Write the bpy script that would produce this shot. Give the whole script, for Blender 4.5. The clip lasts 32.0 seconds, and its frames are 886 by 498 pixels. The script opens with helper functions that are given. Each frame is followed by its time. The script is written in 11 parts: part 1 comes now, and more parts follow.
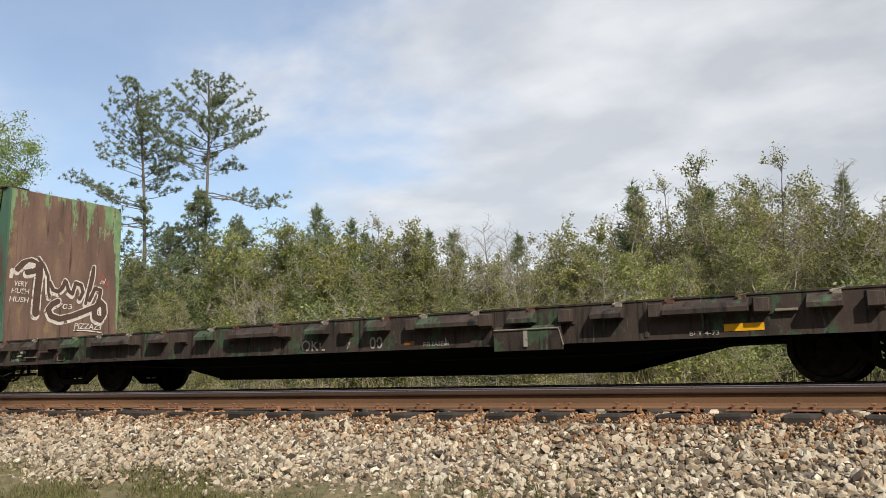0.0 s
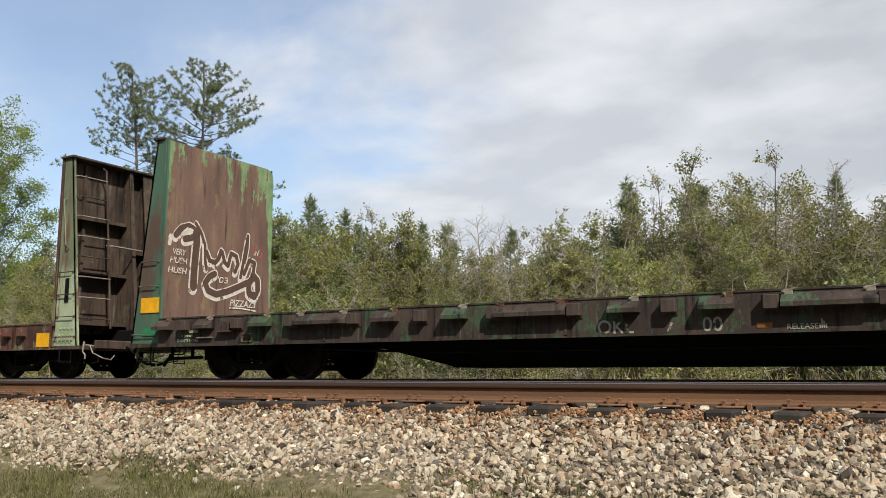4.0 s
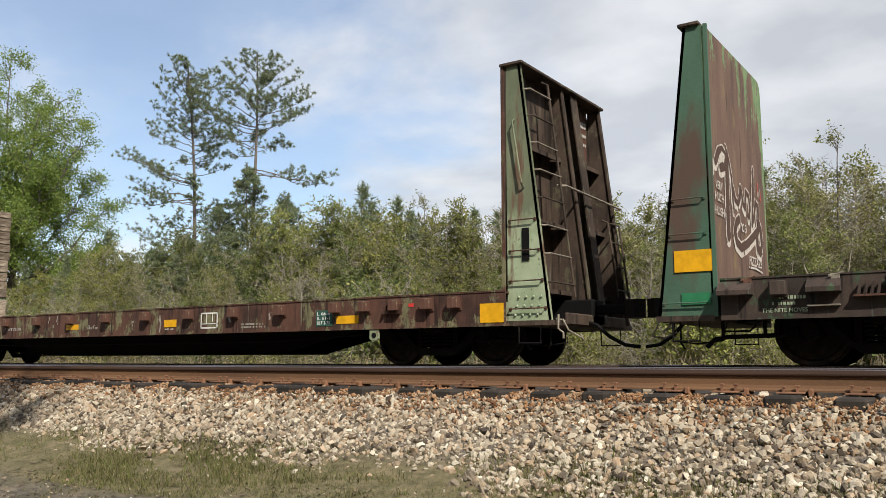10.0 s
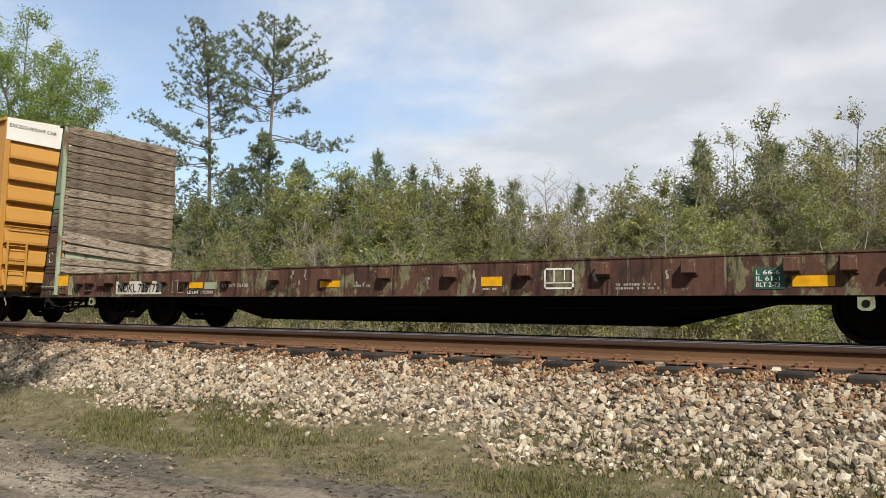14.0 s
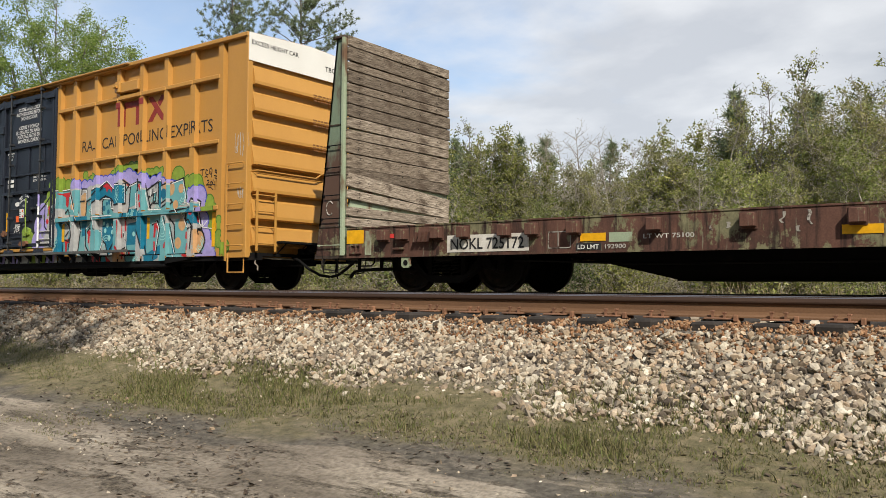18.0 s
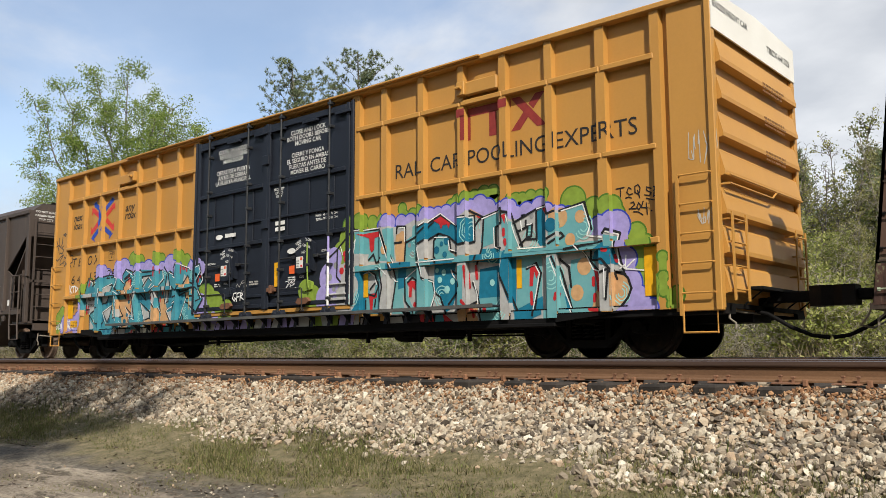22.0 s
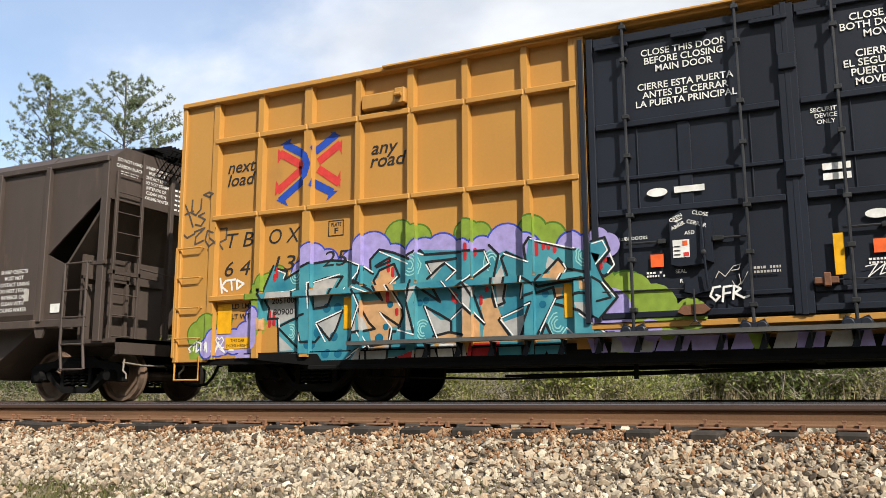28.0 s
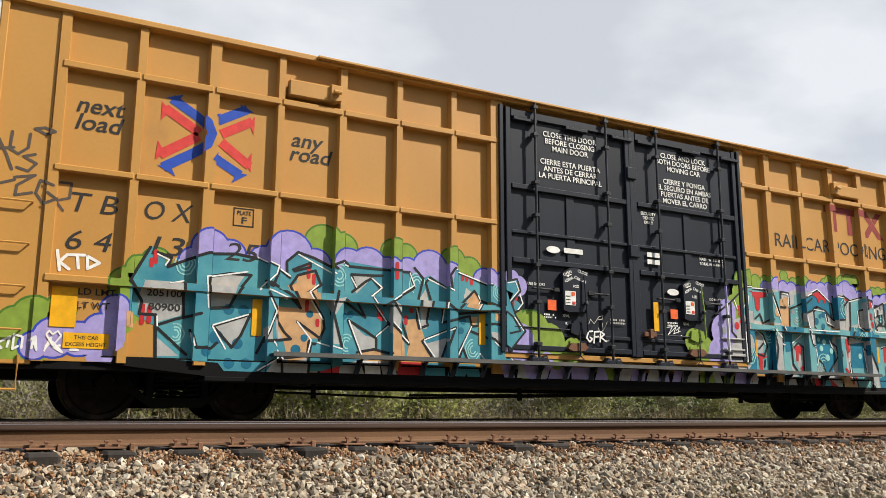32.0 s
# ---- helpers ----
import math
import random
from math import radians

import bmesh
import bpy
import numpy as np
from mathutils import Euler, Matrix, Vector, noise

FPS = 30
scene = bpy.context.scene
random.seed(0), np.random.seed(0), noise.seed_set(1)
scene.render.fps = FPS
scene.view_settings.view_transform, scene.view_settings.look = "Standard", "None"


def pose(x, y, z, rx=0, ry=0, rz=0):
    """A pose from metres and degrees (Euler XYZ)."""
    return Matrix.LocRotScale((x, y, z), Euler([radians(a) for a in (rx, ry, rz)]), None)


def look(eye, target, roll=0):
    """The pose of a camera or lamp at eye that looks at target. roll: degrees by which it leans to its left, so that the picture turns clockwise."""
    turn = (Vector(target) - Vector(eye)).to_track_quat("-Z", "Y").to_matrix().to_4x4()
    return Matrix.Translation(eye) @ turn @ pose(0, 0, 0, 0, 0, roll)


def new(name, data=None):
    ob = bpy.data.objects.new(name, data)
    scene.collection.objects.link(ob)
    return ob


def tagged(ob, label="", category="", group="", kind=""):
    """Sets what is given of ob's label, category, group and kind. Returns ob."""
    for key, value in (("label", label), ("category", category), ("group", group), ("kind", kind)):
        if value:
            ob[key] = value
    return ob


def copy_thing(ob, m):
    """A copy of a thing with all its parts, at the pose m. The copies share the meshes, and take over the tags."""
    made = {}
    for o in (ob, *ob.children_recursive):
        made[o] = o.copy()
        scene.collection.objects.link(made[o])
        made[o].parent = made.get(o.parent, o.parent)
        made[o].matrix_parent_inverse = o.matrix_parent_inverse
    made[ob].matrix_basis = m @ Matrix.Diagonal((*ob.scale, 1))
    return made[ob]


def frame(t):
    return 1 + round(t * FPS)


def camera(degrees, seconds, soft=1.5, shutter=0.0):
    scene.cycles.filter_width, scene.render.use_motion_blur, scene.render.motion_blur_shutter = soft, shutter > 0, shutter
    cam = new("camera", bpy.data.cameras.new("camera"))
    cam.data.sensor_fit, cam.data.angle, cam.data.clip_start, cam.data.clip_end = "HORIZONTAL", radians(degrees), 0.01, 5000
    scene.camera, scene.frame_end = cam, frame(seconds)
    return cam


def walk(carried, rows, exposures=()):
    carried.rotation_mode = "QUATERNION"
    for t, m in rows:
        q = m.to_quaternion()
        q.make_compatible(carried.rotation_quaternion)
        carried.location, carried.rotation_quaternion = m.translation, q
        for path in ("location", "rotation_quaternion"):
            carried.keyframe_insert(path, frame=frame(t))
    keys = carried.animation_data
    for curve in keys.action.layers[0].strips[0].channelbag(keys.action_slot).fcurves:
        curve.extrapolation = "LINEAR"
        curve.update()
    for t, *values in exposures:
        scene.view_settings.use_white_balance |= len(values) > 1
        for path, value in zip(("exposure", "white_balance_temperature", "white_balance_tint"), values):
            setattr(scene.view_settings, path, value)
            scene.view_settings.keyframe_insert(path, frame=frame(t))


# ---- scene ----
from mathutils.geometry import tessellate_polygon

# camera: hand-held, almost still beside the line, panning after the train
cam = camera(54.98, 32.0, 0.6)
# seconds, x, y, z, pitch, roll, heading
PATH = [
    (0, 0.015, 0.012, 0.089, 8.85, 0.94, 30.96),
    (0.5, 0.015, 0.013, 0.088, 8.56, 0.94, 30.36),
    (1, 0.015, 0.015, 0.087, 8.20, 0.93, 29.72),
    (1.5, 0.014, 0.015, 0.086, 7.95, 0.89, 29.20),
    (2, 0.014, 0.013, 0.084, 7.82, 0.72, 28.94),
    (2.5, 0.012, 0.012, 0.083, 7.84, 0.55, 28.87),
    (3, 0.010, 0.011, 0.082, 7.99, 0.32, 29.10),
    (3.5, 0.008, 0.008, 0.082, 8.20, 0.10, 29.59),
    (4, 0.005, 0.006, 0.082, 8.37, 0.02, 30.34),
    (4.5, 0.003, 0.004, 0.081, 8.43, 0.06, 31.24),
    (6.5, 0.004, 0.007, 0.087, 8.35, 0.61, 32.30),
    (7, 0.006, 0.005, 0.087, 8.41, 0.47, 32.35),
    (7.5, 0.005, 0.003, 0.086, 8.47, 0.24, 32.48),
    (8, 0.002, 0.001, 0.084, 8.39, -0.03, 32.79),
    (8.5, -0.001, -0.000, 0.082, 8.15, -0.18, 33.15),
    (9, -0.003, -0.001, 0.082, 7.84, -0.16, 33.45),
    (9.5, 0.000, -0.001, 0.082, 7.58, -0.04, 33.72),
    (10, 0.003, -0.001, 0.082, 7.42, 0.04, 33.90),
    (10.5, 0.001, 0.001, 0.082, 7.32, -0.00, 34.00),
    (11, -0.001, 0.001, 0.080, 7.24, -0.13, 34.05),
    (11.5, -0.002, -0.003, 0.078, 7.05, -0.31, 34.12),
    (12, -0.003, -0.008, 0.076, 6.76, -0.48, 34.14),
    (12.5, -0.006, -0.010, 0.074, 6.39, -0.67, 34.18),
    (13, -0.009, -0.011, 0.071, 6.00, -0.90, 34.28),
    (13.5, -0.010, -0.013, 0.069, 5.68, -1.10, 34.39),
    (14, -0.014, -0.014, 0.068, 5.36, -1.37, 34.62),
    (14.5, -0.021, -0.012, 0.067, 5.04, -1.57, 34.86),
    (16.5, -0.026, -0.009, 0.069, 3.16, -1.69, 36.05),
    (17, -0.025, -0.011, 0.067, 2.75, -1.44, 36.23),
    (17.5, -0.022, -0.012, 0.066, 2.51, -0.93, 36.45),
    (18, -0.018, -0.012, 0.067, 2.61, -0.34, 36.86),
    (18.5, -0.014, -0.013, 0.070, 3.10, 0.17, 37.56),
    (19, -0.016, -0.017, 0.072, 3.84, 0.48, 38.69),
    (19.5, -0.017, -0.022, 0.072, 4.59, 0.62, 39.80),
    (20, -0.015, -0.025, 0.071, 5.40, 0.57, 40.88),
    (20.5, -0.011, -0.024, 0.070, 5.92, 0.56, 41.48),
    (21, -0.009, -0.021, 0.072, 6.28, 0.52, 41.64),
    (21.5, -0.007, -0.018, 0.074, 6.57, 0.39, 41.45),
    (22, -0.003, -0.016, 0.076, 7.02, 0.28, 40.82),
    (22.5, 0.001, -0.012, 0.079, 7.56, 0.18, 39.77),
    (23, 0.005, -0.007, 0.084, 8.22, 0.08, 38.40),
    (23.5, 0.005, -0.001, 0.090, 8.80, 0.05, 36.97),
    (24, 0.008, 0.005, 0.094, 9.14, 0.05, 35.70),
    (24.5, 0.015, 0.010, 0.093, 9.34, 0.15, 34.45),
    (26.5, 0.020, 0.009, 0.093, 9.78, 0.93, 30.28),
    (27, 0.019, 0.011, 0.092, 9.83, 0.83, 29.37),
    (27.5, 0.017, 0.013, 0.090, 9.79, 0.62, 27.89),
    (28, 0.012, 0.013, 0.087, 9.74, 0.24, 25.40),
    (28.5, 0.005, 0.013, 0.086, 9.83, -0.05, 21.69),
    (29, 0.002, 0.012, 0.085, 10.07, -0.16, 17.29),
    (29.5, 0.002, 0.012, 0.083, 10.48, -0.32, 11.11),
    (30, 0.000, 0.013, 0.080, 10.86, -0.32, 3.98),
    (30.5, -0.001, 0.017, 0.080, 11.09, -0.52, -4.38),
    (31, 0.002, 0.018, 0.083, 11.13, -0.62, -12.67),
    (31.5, 0.010, 0.015, 0.087, 11.09, -0.55, -21.68),
    (32, 0.017, 0.012, 0.089, 10.93, -0.15, -28.52),
]
walk(cam, [(t, pose(x, y, z, 90 + p, r, h)) for t, x, y, z, p, r, h in PATH],
     [(0, -0.03), (18, 0.0), (22, 0.04), (24.5, 0.14), (27, 0.30), (30, 0.34), (31, 0.31), (32, 0.24)])

# way of the train along its track: seconds, metres
RUN = [
    (0, 0.00),
    (0.5, 0.55),
    (1, 1.16),
    (1.5, 1.77),
    (2, 2.41),
    (2.5, 3.03),
    (3, 3.70),
    (3.5, 4.44),
    (4, 5.15),
    (4.5, 5.87),
    (6.5, 8.86),
    (7, 9.62),
    (7.5, 10.35),
    (8, 11.18),
    (8.5, 11.97),
    (9, 12.77),
    (9.5, 13.57),
    (10, 14.32),
    (10.5, 15.18),
    (11, 16.02),
    (11.5, 16.85),
    (12, 17.64),
    (12.5, 18.51),
    (13, 19.45),
    (13.5, 20.34),
    (14, 21.26),
    (14.5, 22.14),
    (16.5, 26.01),
    (17, 26.95),
    (17.5, 27.99),
    (18, 28.99),
    (18.5, 29.99),
    (19, 31.01),
    (19.5, 31.97),
    (20, 33.07),
    (20.5, 34.11),
    (21, 35.15),
    (21.5, 36.12),
    (22, 37.25),
    (22.5, 38.33),
    (23, 39.42),
    (23.5, 40.52),
    (24, 41.57),
    (24.5, 42.76),
    (26.5, 47.20),
    (27, 48.43),
    (27.5, 49.62),
    (28, 50.81),
    (28.5, 52.01),
    (29, 53.15),
    (29.5, 54.43),
    (30, 55.66),
    (30.5, 56.89),
    (31, 58.03),
    (31.5, 59.35),
    (32, 60.58),
]

# ---- world, sun ----
SUN_DIR = Vector((1.1, -0.84, 1.26)).normalized()
sun = new("sun", bpy.data.lights.new("sun", "SUN"))
sun.data.energy, sun.data.angle, sun.data.color = 5.6, radians(0.55), (1.0, 0.93, 0.82)
sun.matrix_world = look((0, 0, 60), Vector((0, 0, 60)) - SUN_DIR)
scene.view_settings.exposure = 0.0


def make_world():
    world = bpy.data.worlds.new("sky")
    scene.world = world
    world.use_nodes = True
    nt = world.node_tree
    nt.nodes.clear()
    N, L = nt.nodes.new, nt.links.new
    out, bg = N("ShaderNodeOutputWorld"), N("ShaderNodeBackground")
    sky = N("ShaderNodeTexSky")
    sky.sky_type, sky.sun_disc = "NISHITA", False
    sky.sun_elevation = math.asin(SUN_DIR.z)
    sky.sun_rotation = math.atan2(SUN_DIR.x, SUN_DIR.y)
    sky.air_density, sky.dust_density, sky.ozone_density = 1.0, 0.6, 2.0
    co = N("ShaderNodeTexCoord")
    sep = N("ShaderNodeSeparateXYZ")
    L(co.outputs["Generated"], sep.inputs[0])
    zc = N("ShaderNodeMath"); zc.operation = "MAXIMUM"; zc.inputs[1].default_value = 0.0
    L(sep.outputs[2], zc.inputs[0])
    za = N("ShaderNodeMath"); za.operation = "ADD"; za.inputs[1].default_value = 0.22
    L(zc.outputs[0], za.inputs[0])
    flat = N("ShaderNodeCombineXYZ")
    for k in (0, 1):
        dv = N("ShaderNodeMath"); dv.operation = "DIVIDE"
        L(sep.outputs[k], dv.inputs[0]); L(za.outputs[0], dv.inputs[1]); L(dv.outputs[0], flat.inputs[k])
    mp = N("ShaderNodeMapping")
    mp.inputs["Rotation"].default_value = (0, 0, 0.22)
    mp.inputs["Location"].default_value = CLOUD_SHIFT
    mp.inputs["Scale"].default_value = (0.85, 1.0, 1.0)
    L(flat.outputs[0], mp.inputs[0])
    n1, n2 = N("ShaderNodeTexNoise"), N("ShaderNodeTexNoise")
    n1.inputs["Scale"].default_value, n1.inputs["Detail"].default_value, n1.inputs["Roughness"].default_value = 1.0, 8, 0.55
    n1.inputs["Distortion"].default_value = 0.25
    n2.inputs["Scale"].default_value, n2.inputs["Detail"].default_value = 2.4, 9
    L(mp.outputs[0], n1.inputs["Vector"]); L(mp.outputs[0], n2.inputs["Vector"])
    cover = N("ShaderNodeMapRange"); cover.interpolation_type = "SMOOTHSTEP"
    cover.inputs["From Min"].default_value, cover.inputs["From Max"].default_value = 0.185, 0.375
    cover.inputs["To Min"].default_value = 0.25
    thin = N("ShaderNodeMath"); thin.operation = "MULTIPLY_ADD"; thin.inputs[1].default_value = -0.42
    L(zc.outputs[0], thin.inputs[0]); L(n1.outputs["Fac"], thin.inputs[2])
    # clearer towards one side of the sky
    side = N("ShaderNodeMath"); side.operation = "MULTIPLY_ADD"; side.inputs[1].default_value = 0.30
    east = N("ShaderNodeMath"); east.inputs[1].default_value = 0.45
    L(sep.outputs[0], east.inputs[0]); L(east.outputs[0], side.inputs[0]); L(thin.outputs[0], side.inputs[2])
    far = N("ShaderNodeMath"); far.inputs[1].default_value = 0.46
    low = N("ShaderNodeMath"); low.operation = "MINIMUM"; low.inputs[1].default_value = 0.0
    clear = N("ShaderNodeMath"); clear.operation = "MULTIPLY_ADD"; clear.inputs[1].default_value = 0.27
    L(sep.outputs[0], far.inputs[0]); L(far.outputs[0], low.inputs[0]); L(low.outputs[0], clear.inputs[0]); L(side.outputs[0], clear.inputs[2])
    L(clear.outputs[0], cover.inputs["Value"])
    tone = N("ShaderNodeValToRGB")
    tone.color_ramp.elements[0].position, tone.color_ramp.elements[0].color = 0.41, (*CLOUD_DARK, 1)
    tone.color_ramp.elements[1].position, tone.color_ramp.elements[1].color = 0.60, (*CLOUD_LIGHT, 1)
    L(n2.outputs["Fac"], tone.inputs[0])
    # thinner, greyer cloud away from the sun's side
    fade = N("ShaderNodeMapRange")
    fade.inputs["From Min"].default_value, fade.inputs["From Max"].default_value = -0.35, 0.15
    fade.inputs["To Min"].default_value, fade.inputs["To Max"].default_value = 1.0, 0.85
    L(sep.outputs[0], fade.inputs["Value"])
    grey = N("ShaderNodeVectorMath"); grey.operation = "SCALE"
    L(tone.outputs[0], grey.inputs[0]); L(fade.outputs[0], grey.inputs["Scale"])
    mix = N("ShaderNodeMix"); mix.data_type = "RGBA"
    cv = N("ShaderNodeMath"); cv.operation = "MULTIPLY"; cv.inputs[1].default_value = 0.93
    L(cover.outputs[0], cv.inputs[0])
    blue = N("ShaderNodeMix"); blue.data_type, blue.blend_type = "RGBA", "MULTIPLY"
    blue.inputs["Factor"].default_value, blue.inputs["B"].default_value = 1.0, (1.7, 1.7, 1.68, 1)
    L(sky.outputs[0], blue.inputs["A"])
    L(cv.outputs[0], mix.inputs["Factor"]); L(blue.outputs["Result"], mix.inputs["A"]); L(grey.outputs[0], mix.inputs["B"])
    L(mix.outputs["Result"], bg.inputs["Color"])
    bg.inputs["Strength"].default_value = SKY_STRENGTH
    L(bg.outputs[0], out.inputs[0])


CLOUD_SHIFT = (0.6, 0.2, 0.0)
CLOUD_DARK, CLOUD_LIGHT = (6.5, 6.75, 7.2), (8.7, 8.85, 9.1)
SKY_STRENGTH = 0.10
make_world()


# ---- materials ----
def nodes_of(name):
    m = bpy.data.materials.new(name)
    m.use_nodes = True
    nt = m.node_tree
    return m, nt, nt.nodes["Principled BSDF"]


def ramp(nt, fac, stops):
    r = nt.nodes.new("ShaderNodeValToRGB")
    els = r.color_ramp.elements
    els[0].position, els[0].color = stops[0][0], (*stops[0][1], 1)
    els[1].position, els[1].color = stops[-1][0], (*stops[-1][1], 1)
    for p, c in stops[1:-1]:
        e = els.new(p)
        e.color = (*c, 1)
    nt.links.new(fac, r.inputs[0])
    return r.outputs[0]


def noise_of(nt, scale, detail=5, stretch=(1, 1, 1), rough=0.55, shift=0.0, source="Object"):
    co, mp, n = (nt.nodes.new("ShaderNode" + k) for k in ("TexCoord", "Mapping", "TexNoise"))
    mp.inputs["Scale"].default_value = stretch
    mp.inputs["Location"].default_value = (shift, shift * 0.7, shift * 0.3)
    n.inputs["Scale"].default_value, n.inputs["Detail"].default_value, n.inputs["Roughness"].default_value = scale, detail, rough
    nt.links.new(co.outputs[source], mp.inputs[0])
    nt.links.new(mp.outputs[0], n.inputs["Vector"])
    return n.outputs["Fac"]


def mixed(nt, fac, a, b, mode="MIX"):
    m = nt.nodes.new("ShaderNodeMix")
    m.data_type, m.blend_type = "RGBA", mode
    for key, v in (("Factor", fac), ("A", a), ("B", b)):
        if isinstance(v, (int, float)):
            m.inputs[key].default_value = v
        elif isinstance(v, tuple):
            m.inputs[key].default_value = (*v, 1)
        else:
            nt.links.new(v, m.inputs[key])
    return m.outputs["Result"]


def stepped(nt, fac, lo, hi):
    r = nt.nodes.new("ShaderNodeMapRange")
    r.interpolation_type = "SMOOTHSTEP"
    r.inputs["From Min"].default_value, r.inputs["From Max"].default_value = lo, hi
    nt.links.new(fac, r.inputs["Value"])
    return r.outputs[0]


def bumped(nt, bsdf, fac, strength, distance=0.01):
    b = nt.nodes.new("ShaderNodeBump")
    b.inputs["Strength"].default_value, b.inputs["Distance"].default_value = strength, distance
    nt.links.new(fac, b.inputs["Height"])
    nt.links.new(b.outputs[0], bsdf.inputs["Normal"])


def surface(name, base, dark, scale=3.0, rough=0.7, metal=0.0, bump=0.25, stain=None, stain_at=(0.52, 0.66), stain_scale=2.0,
            streak=(1, 1, 1), grit=60.0, piece=0.0, source="Object", spec=0.4, speck=0.22):
    """A worn surface: two tones, fine grit, stains or bare patches of a third colour."""
    m, nt, b = nodes_of(name)
    col = ramp(nt, noise_of(nt, scale, 6, streak, source=source), [(0.3, dark), (0.7, base)])
    col = mixed(nt, speck, col, ramp(nt, noise_of(nt, grit, 3, source=source), [(0.3, tuple(c * 0.5 for c in base)), (0.7, tuple(min(1, c * 1.4) for c in base))]))
    if stain:
        col = mixed(nt, stepped(nt, noise_of(nt, stain_scale, 8, streak, 0.62, 7.3, source), *stain_at), col, stain)
    if piece:
        info = nt.nodes.new("ShaderNodeObjectInfo")
        shade = ramp(nt, info.outputs["Random"], [(0.0, (1 - piece,) * 3), (1.0, (1 + piece,) * 3)])
        col = mixed(nt, 1.0, col, shade, "MULTIPLY")
    nt.links.new(col, b.inputs["Base Color"])
    b.inputs["Roughness"].default_value, b.inputs["Metallic"].default_value = rough, metal
    b.inputs["Specular IOR Level"].default_value = spec
    if bump:
        bumped(nt, b, noise_of(nt, grit * 0.6, 5, source=source), bump, 0.006)
    return m


def island_mat(name, stops, rough=0.85, grain=40.0, bump=0.3, translucent=0.0, whole=0.0):
    """Pieces in one mesh, each in a colour of its own."""
    m, nt, b = nodes_of(name)
    geo = nt.nodes.new("ShaderNodeNewGeometry")
    col = ramp(nt, geo.outputs["Random Per Island"], stops)
    g = noise_of(nt, grain, 4)
    col = mixed(nt, 0.45, col, ramp(nt, g, [(0.3, (0.25, 0.25, 0.25)), (0.7, (1.0, 1.0, 1.0))]), "MULTIPLY")
    if whole:
        info = nt.nodes.new("ShaderNodeObjectInfo")
        col = mixed(nt, 1.0, col, ramp(nt, info.outputs["Random"], [(0.0, (1 - whole, 1 - whole, 1 - whole * 0.8)), (0.5, (1, 1, 1)), (1.0, (1 + whole * 0.7, 1 + whole * 0.55, 1 + whole * 0.4))]), "MULTIPLY")
    nt.links.new(col, b.inputs["Base Color"])
    b.inputs["Roughness"].default_value = rough
    b.inputs["Specular IOR Level"].default_value = 0.25
    if bump:
        bumped(nt, b, g, bump, 0.01)
    if translucent:
        tr, ad = nt.nodes.new("ShaderNodeBsdfTranslucent"), nt.nodes.new("ShaderNodeMixShader")
        nt.links.new(col, tr.inputs["Color"])
        ad.inputs[0].default_value = translucent
        nt.links.new(b.outputs[0], ad.inputs[1]); nt.links.new(tr.outputs[0], ad.inputs[2])
        nt.links.new(ad.outputs[0], nt.nodes["Material Output"].inputs[0])
    return m


def plain(name, c, rough=0.6, spec=0.3):
    m, nt, b = nodes_of(name)
    n = noise_of(nt, 9.0, 6)
    nt.links.new(ramp(nt, n, [(0.25, tuple(k * 0.72 for k in c)), (0.65, c)]), b.inputs["Base Color"])
    b.inputs["Roughness"].default_value, b.inputs["Specular IOR Level"].default_value = rough, spec
    return m


RUST_RAIL = surface("rail_rust", (0.185, 0.098, 0.048), (0.105, 0.056, 0.032), 2.0, 0.85, 0.0, 0.4, streak=(0.3, 1, 1), grit=90)
RAIL_SIDE = surface("dark_rail_head_side", (0.075, 0.042, 0.028), (0.040, 0.024, 0.018), 2.0, 0.7, 0.0, 0.2, streak=(0.3, 1, 1), grit=90)
RAIL_TOP = surface("rail_head_steel", (0.42, 0.41, 0.40), (0.30, 0.28, 0.27), 1.0, 0.35, 0.9, 0.1, streak=(0.05, 3, 1))
TIE = surface("creosote_tie", (0.034, 0.027, 0.022), (0.015, 0.012, 0.010), 4.0, 0.9, 0, 0.7, stain=(0.13, 0.07, 0.04), streak=(3, 0.5, 3), grit=40, piece=0.3)
PLATE = surface("tie_plate_rust", (0.24, 0.12, 0.065), (0.12, 0.06, 0.04), 6.0, 0.9, 0, 0.5, piece=0.25)
BALLAST = island_mat("ballast_stone", [(0.0, (0.075, 0.0591, 0.046)), (0.12, (0.16, 0.128, 0.092)), (0.28, (0.33, 0.276, 0.207)), (0.42, (0.5, 0.438, 0.34)), (0.56, (0.38, 0.281, 0.184)),
                                        (0.70, (0.57, 0.512, 0.405)), (0.82, (0.24, 0.187, 0.138)), (0.92, (0.47, 0.345, 0.23)), (1.0, (0.74, 0.69, 0.57))], 0.85, 35, 0.5)
BALLAST_RUSTY = island_mat("rust_dusted_stone", [(0.0, (0.11, 0.055, 0.03)), (0.3, (0.27, 0.135, 0.065)), (0.6, (0.38, 0.22, 0.115)), (0.85, (0.36, 0.27, 0.19)), (1.0, (0.52, 0.41, 0.28))], 0.88, 35, 0.5)
GRASS = island_mat("grass_blades", [(0.0, (0.075, 0.07, 0.032)), (0.22, (0.12, 0.135, 0.04)), (0.42, (0.21, 0.185, 0.085)), (0.62, (0.30, 0.265, 0.125)), (0.82, (0.145, 0.135, 0.055)), (1.0, (0.185, 0.245, 0.055))], 0.75, 20, 0.0, 0.25)
